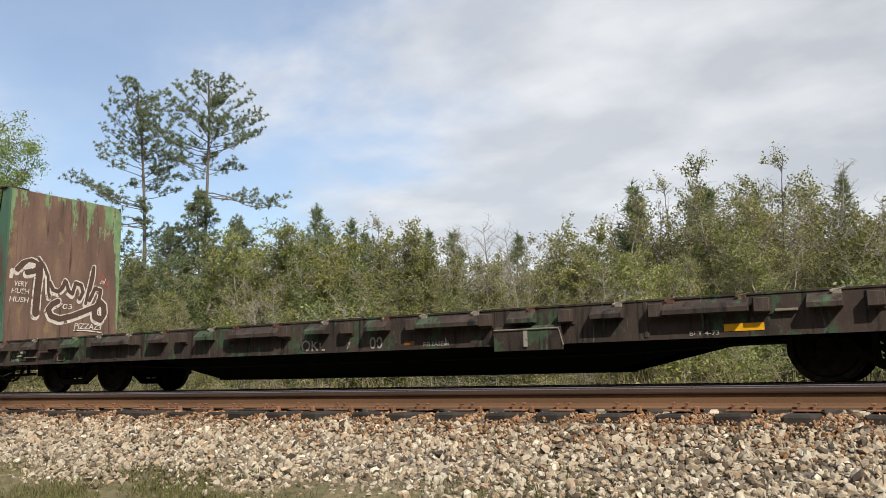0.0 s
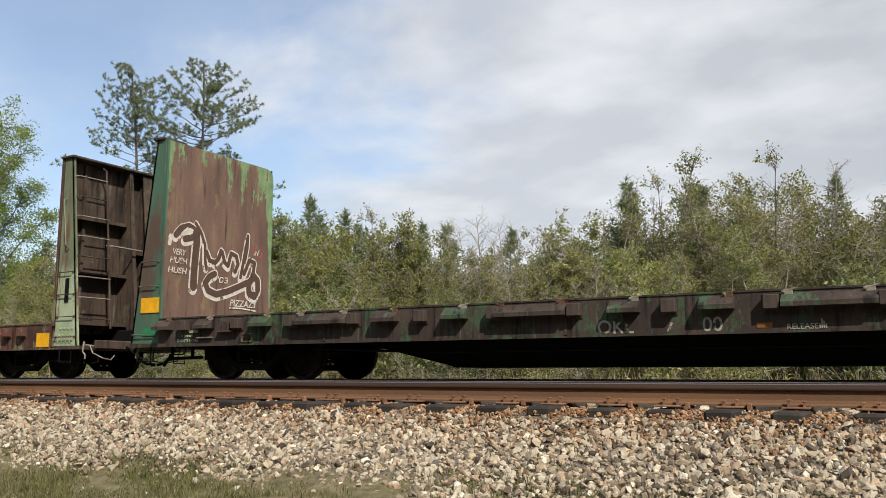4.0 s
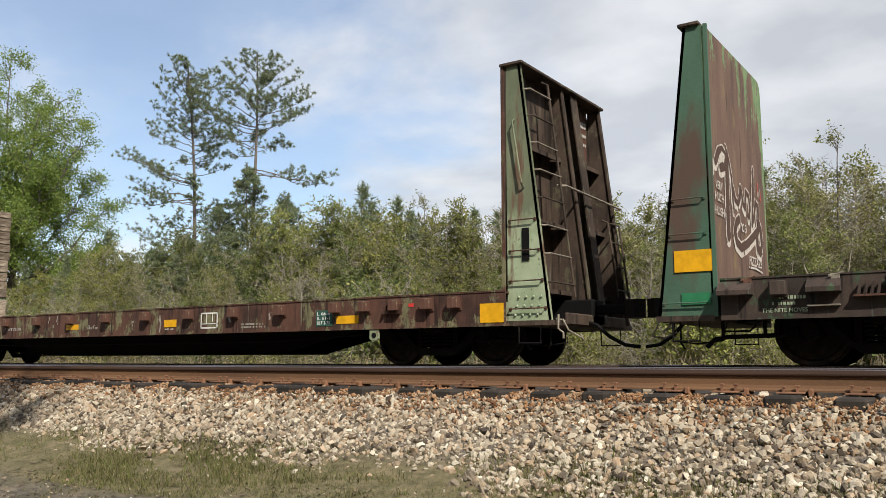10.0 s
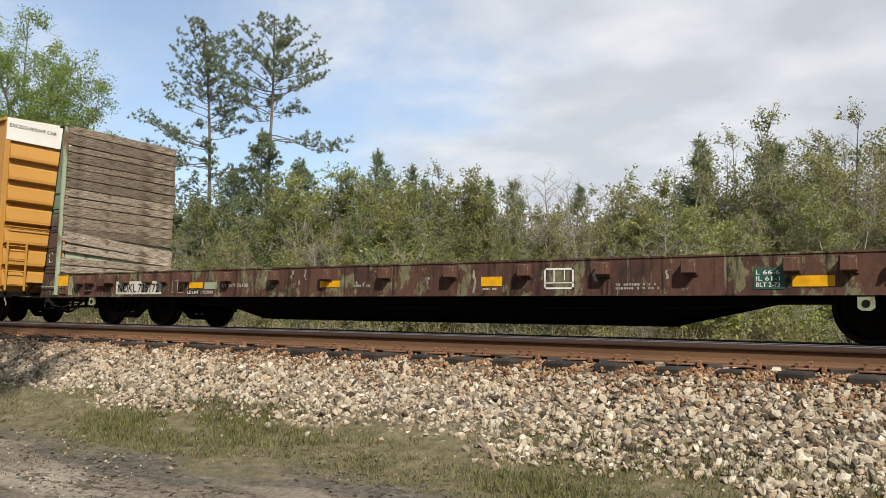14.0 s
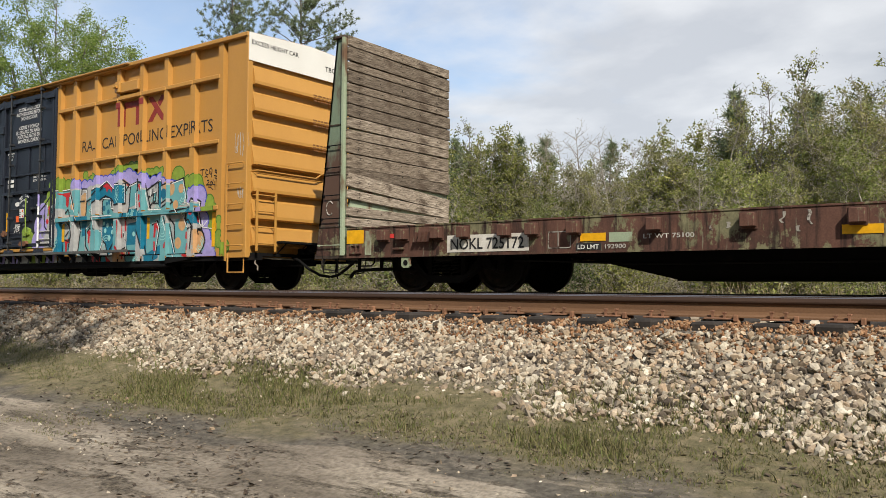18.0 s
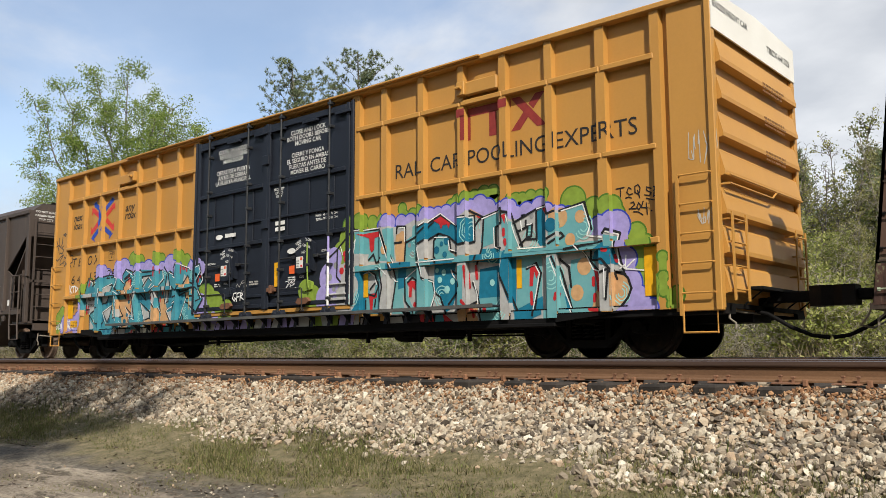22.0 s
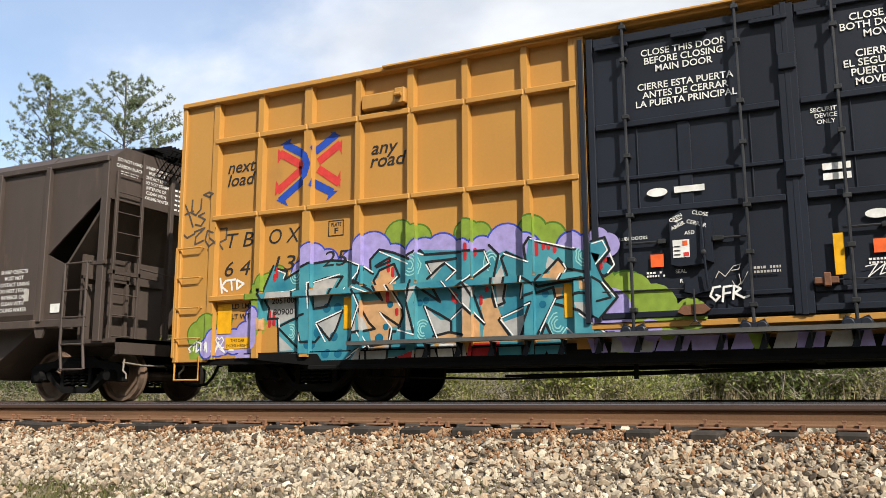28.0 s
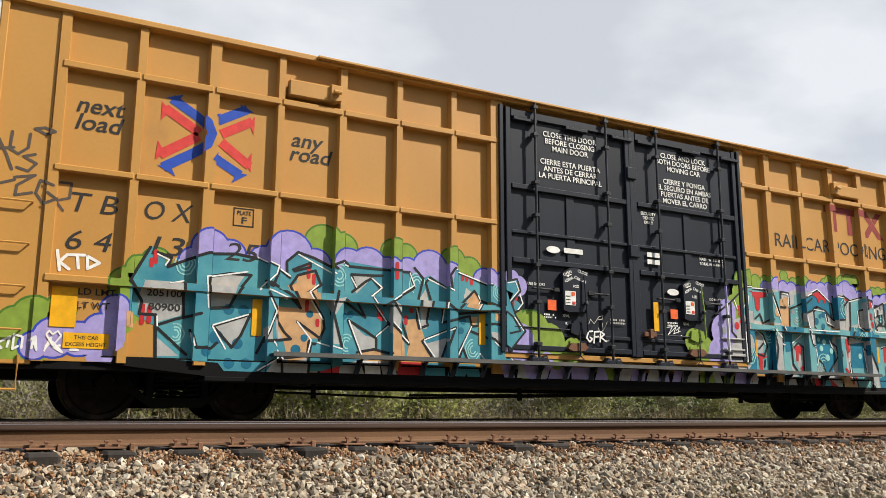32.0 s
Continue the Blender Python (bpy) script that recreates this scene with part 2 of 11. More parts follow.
DRY_GRASS = island_mat("dry_grass", [(0.0, (0.24, 0.18, 0.10)), (0.5, (0.36, 0.29, 0.17)), (1.0, (0.45, 0.38, 0.25))], 0.8, 20, 0.0, 0.25)
LITTER = island_mat("leaf_litter", [(0.0, (0.05, 0.035, 0.025)), (0.5, (0.11, 0.08, 0.055)), (0.85, (0.20, 0.15, 0.10)), (1.0, (0.32, 0.26, 0.18))], 0.85, 20, 0.0)


# ---- building helpers ----
def linked(name, bm, material, parent=None, label=""):
    me = bpy.data.meshes.new(name)
    bm.to_mesh(me)
    bm.free()
    return held(name, me, material, parent, label)


def held(name, me, material, parent=None, label=""):
    for m in material if isinstance(material, (list, tuple)) else [material]:
        if m.name not in me.materials:
            me.materials.append(m)
    ob = new(name, me)
    if parent:
        ob.parent = parent
    if label:
        ob["label"] = label
    return ob


def part(name, bm, material, parent, label=""):
    return linked(name, bm, material, parent, label)


def box(bm, x0, x1, y0, y1, z0, z1, bevel=0.0):
    vs = [bm.verts.new(p) for p in ((x0, y0, z0), (x1, y0, z0), (x1, y1, z0), (x0, y1, z0), (x0, y0, z1), (x1, y0, z1), (x1, y1, z1), (x0, y1, z1))]
    fs = [bm.faces.new([vs[i] for i in f]) for f in ((3, 2, 1, 0), (4, 5, 6, 7), (0, 1, 5, 4), (1, 2, 6, 5), (2, 3, 7, 6), (3, 0, 4, 7))]
    if bevel:
        es = {e for f in fs for e in f.edges}
        bmesh.ops.bevel(bm, geom=list(es), offset=bevel, segments=1, affect="EDGES")


def prism(bm, outline, axis, a, b):
    """An outline of pairs, drawn out along an axis from a to b."""
    place = {"x": lambda p, q, d: (d, p, q), "y": lambda p, q, d: (p, d, q), "z": lambda p, q, d: (p, q, d)}[axis]
    lo = [bm.verts.new(place(p, q, a)) for p, q in outline]
    hi = [bm.verts.new(place(p, q, b)) for p, q in outline]
    n = len(lo)
    faces = [bm.faces.new(lo), bm.faces.new(hi[::-1])]
    faces += [bm.faces.new((lo[i], hi[i], hi[(i + 1) % n], lo[(i + 1) % n])) for i in range(n)]
    bmesh.ops.recalc_face_normals(bm, faces=faces)


def rod(bm, points, r, sides=8):
    """A round bar through points."""
    pts = [Vector(p) for p in points]
    rings = []
    for i, p in enumerate(pts):
        d = (pts[min(i + 1, len(pts) - 1)] - pts[max(i - 1, 0)]).normalized()
        side = d.cross(Vector((0.31, 0.17, 0.93))).normalized()
        up = d.cross(side)
        rings.append([bm.verts.new(p + (side * math.cos(a) + up * math.sin(a)) * r) for a in (2 * math.pi * k / sides for k in range(sides))])
    for a, b in zip(rings, rings[1:]):
        for k in range(sides):
            bm.faces.new((a[k], a[(k + 1) % sides], b[(k + 1) % sides], b[k]))
    bm.faces.new(rings[0][::-1]); bm.faces.new(rings[-1])


def turned(bm, profile, cx, cz, sides=28):
    """A wheel-like body turned about an axis along y: pairs of y and radius."""
    rings = []
    for y, r in profile:
        rings.append([bm.verts.new((cx + r * math.cos(a), y, cz + r * math.sin(a))) for a in (2 * math.pi * k / sides for k in range(sides))])
    for a, b in zip(rings, rings[1:]):
        for k in range(sides):
            bm.faces.new((a[k], a[(k + 1) % sides], b[(k + 1) % sides], b[k]))
    bm.faces.new(rings[0]); bm.faces.new(rings[-1][::-1])
    bmesh.ops.recalc_face_normals(bm, faces=bm.faces[:])


def thing(name, label, category, x=0, y=0, z=0, group="", kind=""):
    ob = new(name)
    ob.location = (x, y, z)
    return tagged(ob, label, category, group, kind)


# ---- ground ----
NEAR, FAR = 7.98, 12.28          # centre lines of the two tracks
GAUGE = 0.753                    # half the distance between rail centres


def ground_height(x, y):
    """Road, bank, ballast bed of two tracks, ditch and field behind."""
    ys = (-400, -30, -6, 2.0, 4.2, 5.1, 5.75, 6.62, 7.0, 13.7, 14.6, 16.5, 19, 25, 60, 400)
    zs = (-1.9, -1.7, -1.5, -1.32, -1.12, -0.98, -0.82, -0.285, -0.244, -0.25, -0.62, -1.05, -1.05, -0.75, -0.5, 0.0)
    return float(np.interp(y, ys, zs))


def make_ground():
    ys = np.unique(np.concatenate([[-3000, -800, -200, -60, -20, -10], np.arange(-5, 20, 0.22), np.arange(20, 60, 2.5), [80, 150, 400, 1200, 3000]]))
    xs = np.unique(np.concatenate([[-3000, -900, -300, -140, -90, -60], np.arange(-40, 25, 0.3), [30, 45, 70, 120, 300, 900, 3000]]))
    verts = []
    for y in ys:
        for x in xs:
            n = noise.noise((x * 0.35, y * 0.5, 0.0)) * 0.05 + noise.noise((x * 1.7, y * 1.9, 5.0)) * 0.018
            calm = 1.0 if y < 5.9 or y > 15 else 0.25
            verts.append((x, y, ground_height(x, y) + n * calm))
    nx = len(xs)
    faces = [(j * nx + i, j * nx + i + 1, (j + 1) * nx + i + 1, (j + 1) * nx + i) for j in range(len(ys) - 1) for i in range(nx - 1)]
    me = bpy.data.meshes.new("ground")
    me.from_pydata(verts, [], faces)
    for p in me.polygons:
        p.use_smooth = True
    m, nt, b = nodes_of("sandy_ground")
    dirt = ramp(nt, noise_of(nt, 1.1, 8, (0.5, 1.4, 1)), [(0.3, (0.13, 0.11, 0.085)), (0.48, (0.25, 0.215, 0.17)), (0.62, (0.36, 0.315, 0.25)), (0.75, (0.47, 0.42, 0.34))])
    grit = ramp(nt, noise_of(nt, 26, 6), [(0.32, (0.5, 0.47, 0.44)), (0.6, (1.05, 1.02, 1.0))])
    dirt = mixed(nt, 0.75, dirt, grit, "MULTIPLY")
    # dark patches: leaf litter, and the road's dappled shade put into the colour
    litter = stepped(nt, noise_of(nt, 5, 9, (0.35, 1.2, 1), 0.72, 3.0), 0.50, 0.60)
    dirt = mixed(nt, litter, dirt, ramp(nt, noise_of(nt, 40, 5), [(0.35, (0.05, 0.04, 0.03)), (0.7, (0.19, 0.16, 0.12))]))
    # strip of darker soil and litter, with partial tree shade painted into it
    strip_co, strip_sep = nt.nodes.new("ShaderNodeTexCoord"), nt.nodes.new("ShaderNodeSeparateXYZ")
    nt.links.new(strip_co.outputs["Object"], strip_sep.inputs[0])
    across = nt.nodes.new("ShaderNodeMath"); across.operation = "MULTIPLY_ADD"; across.inputs[1].default_value = 1.5
    nt.links.new(noise_of(nt, 0.7, 7, (0.6, 1.6, 1), 0.6, 5.0), across.inputs[0]); nt.links.new(strip_sep.outputs[1], across.inputs[2])
    soil_and_shade = nt.nodes.new("ShaderNodeMath"); soil_and_shade.operation = "MULTIPLY"
    nt.links.new(stepped(nt, across.outputs[0], 4.75, 5.05), soil_and_shade.inputs[0]); nt.links.new(noise_of(nt, 3.0, 8, (0.5, 1.5, 1), 0.7, 8.0), soil_and_shade.inputs[1])
    dirt = mixed(nt, stepped(nt, soil_and_shade.outputs[0], 0.36, 0.52), dirt, ramp(nt, noise_of(nt, 18, 7), [(0.3, (0.06, 0.052, 0.042)), (0.7, (0.17, 0.15, 0.12))]))
    turf = ramp(nt, noise_of(nt, 7, 10, rough=0.75), [(0.3, (0.075, 0.07, 0.038)), (0.48, (0.15, 0.13, 0.072)), (0.64, (0.24, 0.195, 0.12)), (0.8, (0.34, 0.29, 0.20))])
    # bed below the ballast, coloured dark to deepen the shade between stones
    shaded_stone_bed = ramp(nt, noise_of(nt, 24, 4), [(0.3, (0.07, 0.06, 0.05)), (0.7, (0.26, 0.22, 0.18))])
    co, sep = nt.nodes.new("ShaderNodeTexCoord"), nt.nodes.new("ShaderNodeSeparateXYZ")
    nt.links.new(co.outputs["Object"], sep.inputs[0])
    wob = nt.nodes.new("ShaderNodeMath"); wob.operation = "MULTIPLY_ADD"
    wob.inputs[1].default_value = 2.2
    nt.links.new(noise_of(nt, 0.8, 6), wob.inputs[0]); nt.links.new(sep.outputs[1], wob.inputs[2])
    col = mixed(nt, stepped(nt, wob.outputs[0], 5.45, 6.05), dirt, turf)
    col = mixed(nt, stepped(nt, sep.outputs[1], 5.75, 6.0), col, shaded_stone_bed)
    col = mixed(nt, stepped(nt, sep.outputs[1], 14.3, 15.2), col, turf)
    nt.links.new(col, b.inputs["Base Color"])
    b.inputs["Roughness"].default_value, b.inputs["Specular IOR Level"].default_value = 0.95, 0.15
    bumped(nt, b, noise_of(nt, 22, 9, rough=0.7), 0.9, 0.03)
    tagged(held("ground", me, m), "sandy verge, grassy bank and field beside the railway", "ground", kind="structure")


make_ground()


def pebbles(name, spots, sizes, material, seed, label, category, squash=0.65, round_off=False):
    """Broken stones: one rough lump shape a few times varied, joined into one mesh."""
    rng = np.random.default_rng(seed)
    base = bmesh.new()
    if round_off:
        bmesh.ops.create_icosphere(base, subdivisions=1, radius=1.05)
    else:
        bmesh.ops.create_cube(base, size=1.5)
        bmesh.ops.triangulate(base, faces=base.faces[:])
    tri = np.array([[v.index for v in f.verts] for f in base.faces])
    pts = np.array([v.co[:] for v in base.verts])
    base.free()
    n = len(spots)
    shape = pts[None] * rng.uniform(0.75, 1.18, (n, len(pts), 1)) + rng.normal(0, 0.16, (n, len(pts), 3))
    shape *= np.stack([np.ones(n), rng.uniform(0.55, 1.0, n), rng.uniform(squash * 0.6, squash * 1.2, n)], 1)[:, None]
    q = rng.normal(size=(n, 4)); q[:, 1:3] *= 0.8
    q /= np.linalg.norm(q, axis=1, keepdims=True)
    w, x, y, z = q.T
    R = np.stack([1 - 2 * (y * y + z * z), 2 * (x * y - z * w), 2 * (x * z + y * w), 2 * (x * y + z * w), 1 - 2 * (x * x + z * z), 2 * (y * z - x * w),
                  2 * (x * z - y * w), 2 * (y * z + x * w), 1 - 2 * (x * x + y * y)], 1).reshape(n, 3, 3)
    shape = np.einsum("nij,nkj->nki", R, shape) * np.asarray(sizes)[:, None, None] + np.asarray(spots)[:, None]
    me = bpy.data.meshes.new(name)
    V = shape.reshape(-1, 3)
    F = (tri[None] + (np.arange(n) * len(pts))[:, None, None]).reshape(-1, 3)
    me.vertices.add(len(V)); me.vertices.foreach_set("co", V.ravel())
    me.loops.add(F.size); me.loops.foreach_set("vertex_index", F.ravel().astype(np.int32))
    me.polygons.add(len(F)); me.polygons.foreach_set("loop_start", np.arange(0, F.size, 3, dtype=np.int32))
    me.update(calc_edges=True)
    me.shade_flat()
    return tagged(held(name, me, material), label, category, kind="stuff")


def ballast():
    rng = np.random.default_rng(4)
    def bed(n, x0, x1, y0, y1, s0, s1, name, mat, seed, label, lift=0.3, keep=None, crib=0.0):
        x, y = rng.uniform(x0, x1, n), rng.uniform(y0, y1, n)
        if keep is not None:
            k = keep(x, y); x, y = x[k], y[k]
        s = rng.uniform(s0, s1, len(x)) * rng.choice([1, 1, 0.8, 1.35, 0.6], len(x))
        z = np.array([ground_height(a, b) for a, b in zip(x, y)]) + s * rng.uniform(-0.1, 0.1 + lift, len(x)) + (crib * np.clip((y - 6.3) / 0.3, 0, 1))
        pebbles(name, np.stack([x, y, z], 1), s, mat, seed, label, "gravel", round_off=name in ("ballast", "rust_dusted_ballast"))
    toe = lambda x, y: y > 5.72 + 0.09 * np.sin(x * 0.9) + 0.10 * np.sin(x * 2.7 + 1) + 0.07 * np.sin(x * 6.1) + rng.normal(0, 0.10, len(x)) - np.clip((x + 4) * 0.03, -0.25, 0.14)
    off_ties = lambda x, y: ((np.abs((x + 0.25) % 0.5 - 0.25) > rng.uniform(0.06, 0.17, len(x))) & (y > 6.62)) | ((y < 6.62) & (rng.random(len(x)) < (y - 6.12) / 0.38)) | ((y > 6.62) & (rng.random(len(x)) < 0.33))
    bed(74000, -24, 11, 5.3, 6.62, 0.015, 0.036, "ballast", BALLAST, 1, "crushed grey and tan ballast stones on the track shoulder", 0.5, keep=toe)
    bed(42000, -24, 11, 6.2, 7.16, 0.009, 0.020, "rust_dusted_ballast", BALLAST_RUSTY, 2, "ballast stones stained orange by rust beside the rail", 0.8, off_ties, 0.022)
    bed(5200, -70, -24, 5.4, 7.0, 0.04, 0.06, "ballast_farther_along", BALLAST, 3, "crushed grey ballast stones farther along the line")
    bed(9000, -45, 25, 7.3, 14.5, 0.04, 0.06, "ballast_between_tracks", BALLAST, 5, "crushed ballast stones between the two tracks", 0.1)
    bed(2600, -16, 8, 3.0, 5.75, 0.005, 0.016, "loose_stones", BALLAST, 6, "loose small stones scattered on the sandy verge", 0.0)


ballast()


def blades(name, spots, heights, material, seed, label, lean=0.5, wide=0.006):
    rng = np.random.default_rng(seed)
    n = len(spots)
    a, t = rng.uniform(0, 2 * np.pi, n), rng.uniform(0, 2 * np.pi, n)
    side = np.stack([np.cos(a), np.sin(a), 0 * a], 1) * (wide * rng.uniform(0.6, 1.4, n))[:, None]
    bend = np.stack([np.cos(t), np.sin(t), 0 * t], 1) * (heights * lean * rng.uniform(0.1, 1, n))[:, None]
    up = np.stack([0 * a, 0 * a, heights], 1)
    s = np.asarray(spots)
    V = np.stack([s - side, s + side, s + bend * 0.35 + up * 0.6 + side * 0.7, s + bend * 0.35 + up * 0.6 - side * 0.7, s + bend + up], 1).reshape(-1, 3)
    o = np.arange(n) * 5
    faces = np.concatenate([np.stack([o, o + 1, o + 2], 1), np.stack([o, o + 2, o + 3], 1), np.stack([o + 3, o + 2, o + 4], 1)])
    me = bpy.data.meshes.new(name)
    me.vertices.add(len(V)); me.vertices.foreach_set("co", V.ravel())
    me.loops.add(faces.size); me.loops.foreach_set("vertex_index", faces.ravel().astype(np.int32))
    me.polygons.add(len(faces)); me.polygons.foreach_set("loop_start", np.arange(0, faces.size, 3, dtype=np.int32))
    me.update(calc_edges=True)
    return tagged(held(name, me, material), label, "grass", kind="stuff")


def meadow():
    rng = np.random.default_rng(9)
    def sow(n, x0, x1, y0, y1, h0, h1, name, mat, seed, label, patch=0.0, wide=0.006, lean=0.6):
        x, y = rng.uniform(x0, x1, n), rng.uniform(y0, y1, n)
        k = np.array([noise.noise((a * 0.9, b * 1.6, seed)) + 0.45 * noise.noise((a * 3.7, b * 5.5, seed + 40)) > patch for a, b in zip(x, y)])
        x, y = x[k], y[k]
        z = np.array([ground_height(a, b) for a, b in zip(x, y)]) - 0.01
        h = rng.uniform(h0, h1, len(x))
        blades(name, np.stack([x, y, z], 1), h, mat, seed, label, lean, wide)
    sow(110000, -26, 9, 4.7, 6.0, 0.014, 0.05, "grass", GRASS, 3, "short patchy grass on the bank below the ballast", -0.25, 0.0034, 1.2)
    sow(70000, -26, 9, 4.9, 5.95, 0.03, 0.095, "tufted_grass", GRASS, 4, "tufts of green and straw-brown grass on the bank", 0.04, 0.0034, 0.9)
    sow(40000, -18, 9, 3.7, 5.1, 0.008, 0.03, "sparse_grass", GRASS, 5, "sparse trodden grass at the edge of the sandy track", 0.02, 0.0028, 1.5)
    sow(9000, -26, 9, 5.2, 6.15, 0.05, 0.15, "weeds", GRASS, 7, "taller green weeds at the foot of the ballast", 0.27, 0.0045, 0.7)
    sow(36000, -60, 40, 17.5, 24.0, 0.55, 1.45, "tall_dry_grass", DRY_GRASS, 8, "tall dry straw-coloured grass behind the tracks", 0.16, 0.008, 0.5)
    sow(14000, -60, 60, 15.5, 24, 0.2, 0.6, "field_grass", GRASS, 12, "green rough grass behind the tracks", -0.2, 0.02, 0.5)


meadow()


def leaf_litter():
    """Fallen leaves, needles and crumbs of bark on the sandy track."""
    rng = np.random.default_rng(61)
    n = 16000
    x, y = rng.uniform(-20, 6, n), rng.uniform(2.6, 5.3, n)
    k = np.array([noise.noise((a * 0.45, b * 1.3, 2.0)) + 0.4 * noise.noise((a * 2.0, b * 4.0, 9.0)) > -0.02 for a, b in zip(x, y)])
    x, y = x[k], y[k]
    n = len(x)
    z = np.array([ground_height(a, b) + noise.noise((a * 0.35, b * 0.5, 0.0)) * 0.05 + noise.noise((a * 1.7, b * 1.9, 5.0)) * 0.018 for a, b in zip(x, y)]) + rng.uniform(0.003, 0.012, n)
    a = rng.uniform(0, 6.28, n)
    s = rng.uniform(0.008, 0.034, n)
    d = np.stack([np.cos(a) * s, np.sin(a) * s, rng.normal(0, 0.25, n) * s], 1)
    e = np.stack([-np.sin(a) * s, np.cos(a) * s, rng.normal(0, 0.25, n) * s], 1) * rng.uniform(0.15, 0.6, n)[:, None]
    c = np.stack([x, y, z], 1)
    V = np.stack([c - d, c + e, c + d, c - e], 1).reshape(-1, 3)
    me = bpy.data.meshes.new("leaf_litter")
    me.vertices.add(4 * n); me.vertices.foreach_set("co", V.ravel())
    me.loops.add(4 * n); me.loops.foreach_set("vertex_index", np.arange(4 * n, dtype=np.int32))
    me.polygons.add(n); me.polygons.foreach_set("loop_start", np.arange(0, 4 * n, 4, dtype=np.int32))
    me.update(calc_edges=True)
    tagged(held("leaf_litter", me, LITTER), "dry fallen leaves and bark crumbs on the sandy track", "leaf litter", kind="stuff")


leaf_litter()


# ---- tracks ----
def rail_outline():
    half = [(0.036, 0.0), (0.037, -0.03), (0.034, -0.041), (0.012, -0.055), (0.009, -0.12), (0.016, -0.145), (0.07, -0.157), (0.07, -0.17)]
    return [(-0.03, 0.004)] + [(0.03, 0.004)] + half + [(-a, b) for a, b in half[::-1]]


def make_track(name, y, shiny, label, fine):
    t = tagged(new(name), label, "railway track", kind="structure")
    for side in (-1, 1):
        bm = bmesh.new()
        prism(bm, [(p + y + side * GAUGE, q) for p, q in rail_outline()], "x", -320, 200)
        rail = part("rail", bm, [RUST_RAIL, RAIL_TOP, RAIL_SIDE], t, "rusty steel rail with a worn bright head")
        for f in rail.data.polygons:
            f.material_index = 1 if f.normal.z > 0.7 and f.center.z > -0.01 else 2 if f.center.z > -0.05 else 0
    bm = bmesh.new()
    box(bm, -0.112, 0.112, -1.26, 1.26, -0.17, 0, 0.02)
    tie_me = bpy.data.meshes.new("tie"); bm.to_mesh(tie_me); bm.free()
    rng = random.Random(5)
    spots = [-34 + 0.5 * k for k in range(100)] if fine else [-34 + 0.5 * k for k in range(90)]
    for x in spots:
        o = held("tie", tie_me, TIE, t)
        o.location = (x + rng.uniform(-0.03, 0.03), y + rng.uniform(-0.10, 0.10), -0.19 + rng.uniform(-0.012, 0.004))
        o.rotation_euler = (0, rng.uniform(-0.02, 0.02), rng.uniform(-0.015, 0.015))
        if not fine:
            continue
        px = o.location.x
        for side in (-1, 1) if abs(px + 3) < 12 else (-1,):
            p = held("tie_plate", plate_me, PLATE, t)
            p.location = (px + rng.uniform(-0.02, 0.02), y + side * GAUGE, -0.184)
        for dx in (-0.05, 0.055):
            s = held("spike", spike_me, PLATE, t)
            s.location = (px + dx + rng.uniform(-0.01, 0.01), y - GAUGE - 0.087, -0.172 + rng.uniform(0, 0.02))
        if rng.random() < 0.7:
            a = held("rail_anchor", anchor_me, PLATE, t)
            a.location = (px + 0.145, y - GAUGE, -0.17)
    return t


bm = bmesh.new(); box(bm, -0.1, 0.1, -0.18, 0.18, 0, 0.014, 0.003); plate_me = bpy.data.meshes.new("tie_plate"); bm.to_mesh(plate_me); bm.free()
bm = bmesh.new(); box(bm, -0.009, 0.009, -0.009, 0.009, -0.03, 0.03); box(bm, -0.016, 0.016, -0.012, 0.028, 0.03, 0.045, 0.003); spike_me = bpy.data.meshes.new("spike"); bm.to_mesh(spike_me); bm.free()
bm = bmesh.new(); box(bm, -0.016, 0.016, -0.10, 0.085, -0.03, -0.002, 0.004); box(bm, -0.018, 0.018, -0.105, -0.07, -0.03, 0.026, 0.004); anchor_me = bpy.data.meshes.new("rail_anchor"); bm.to_mesh(anchor_me); bm.free()
make_track("track_near", NEAR, False, "empty railway track with rusty rails on creosoted ties", True)
make_track("track_far", FAR, True, "railway track that carries the passing freight train", False)


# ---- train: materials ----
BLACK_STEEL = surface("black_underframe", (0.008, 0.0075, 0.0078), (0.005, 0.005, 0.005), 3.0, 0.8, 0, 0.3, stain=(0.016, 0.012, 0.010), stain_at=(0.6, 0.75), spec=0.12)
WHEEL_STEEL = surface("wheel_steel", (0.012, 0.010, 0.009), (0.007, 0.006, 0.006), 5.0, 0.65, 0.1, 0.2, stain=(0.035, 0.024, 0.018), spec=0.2)


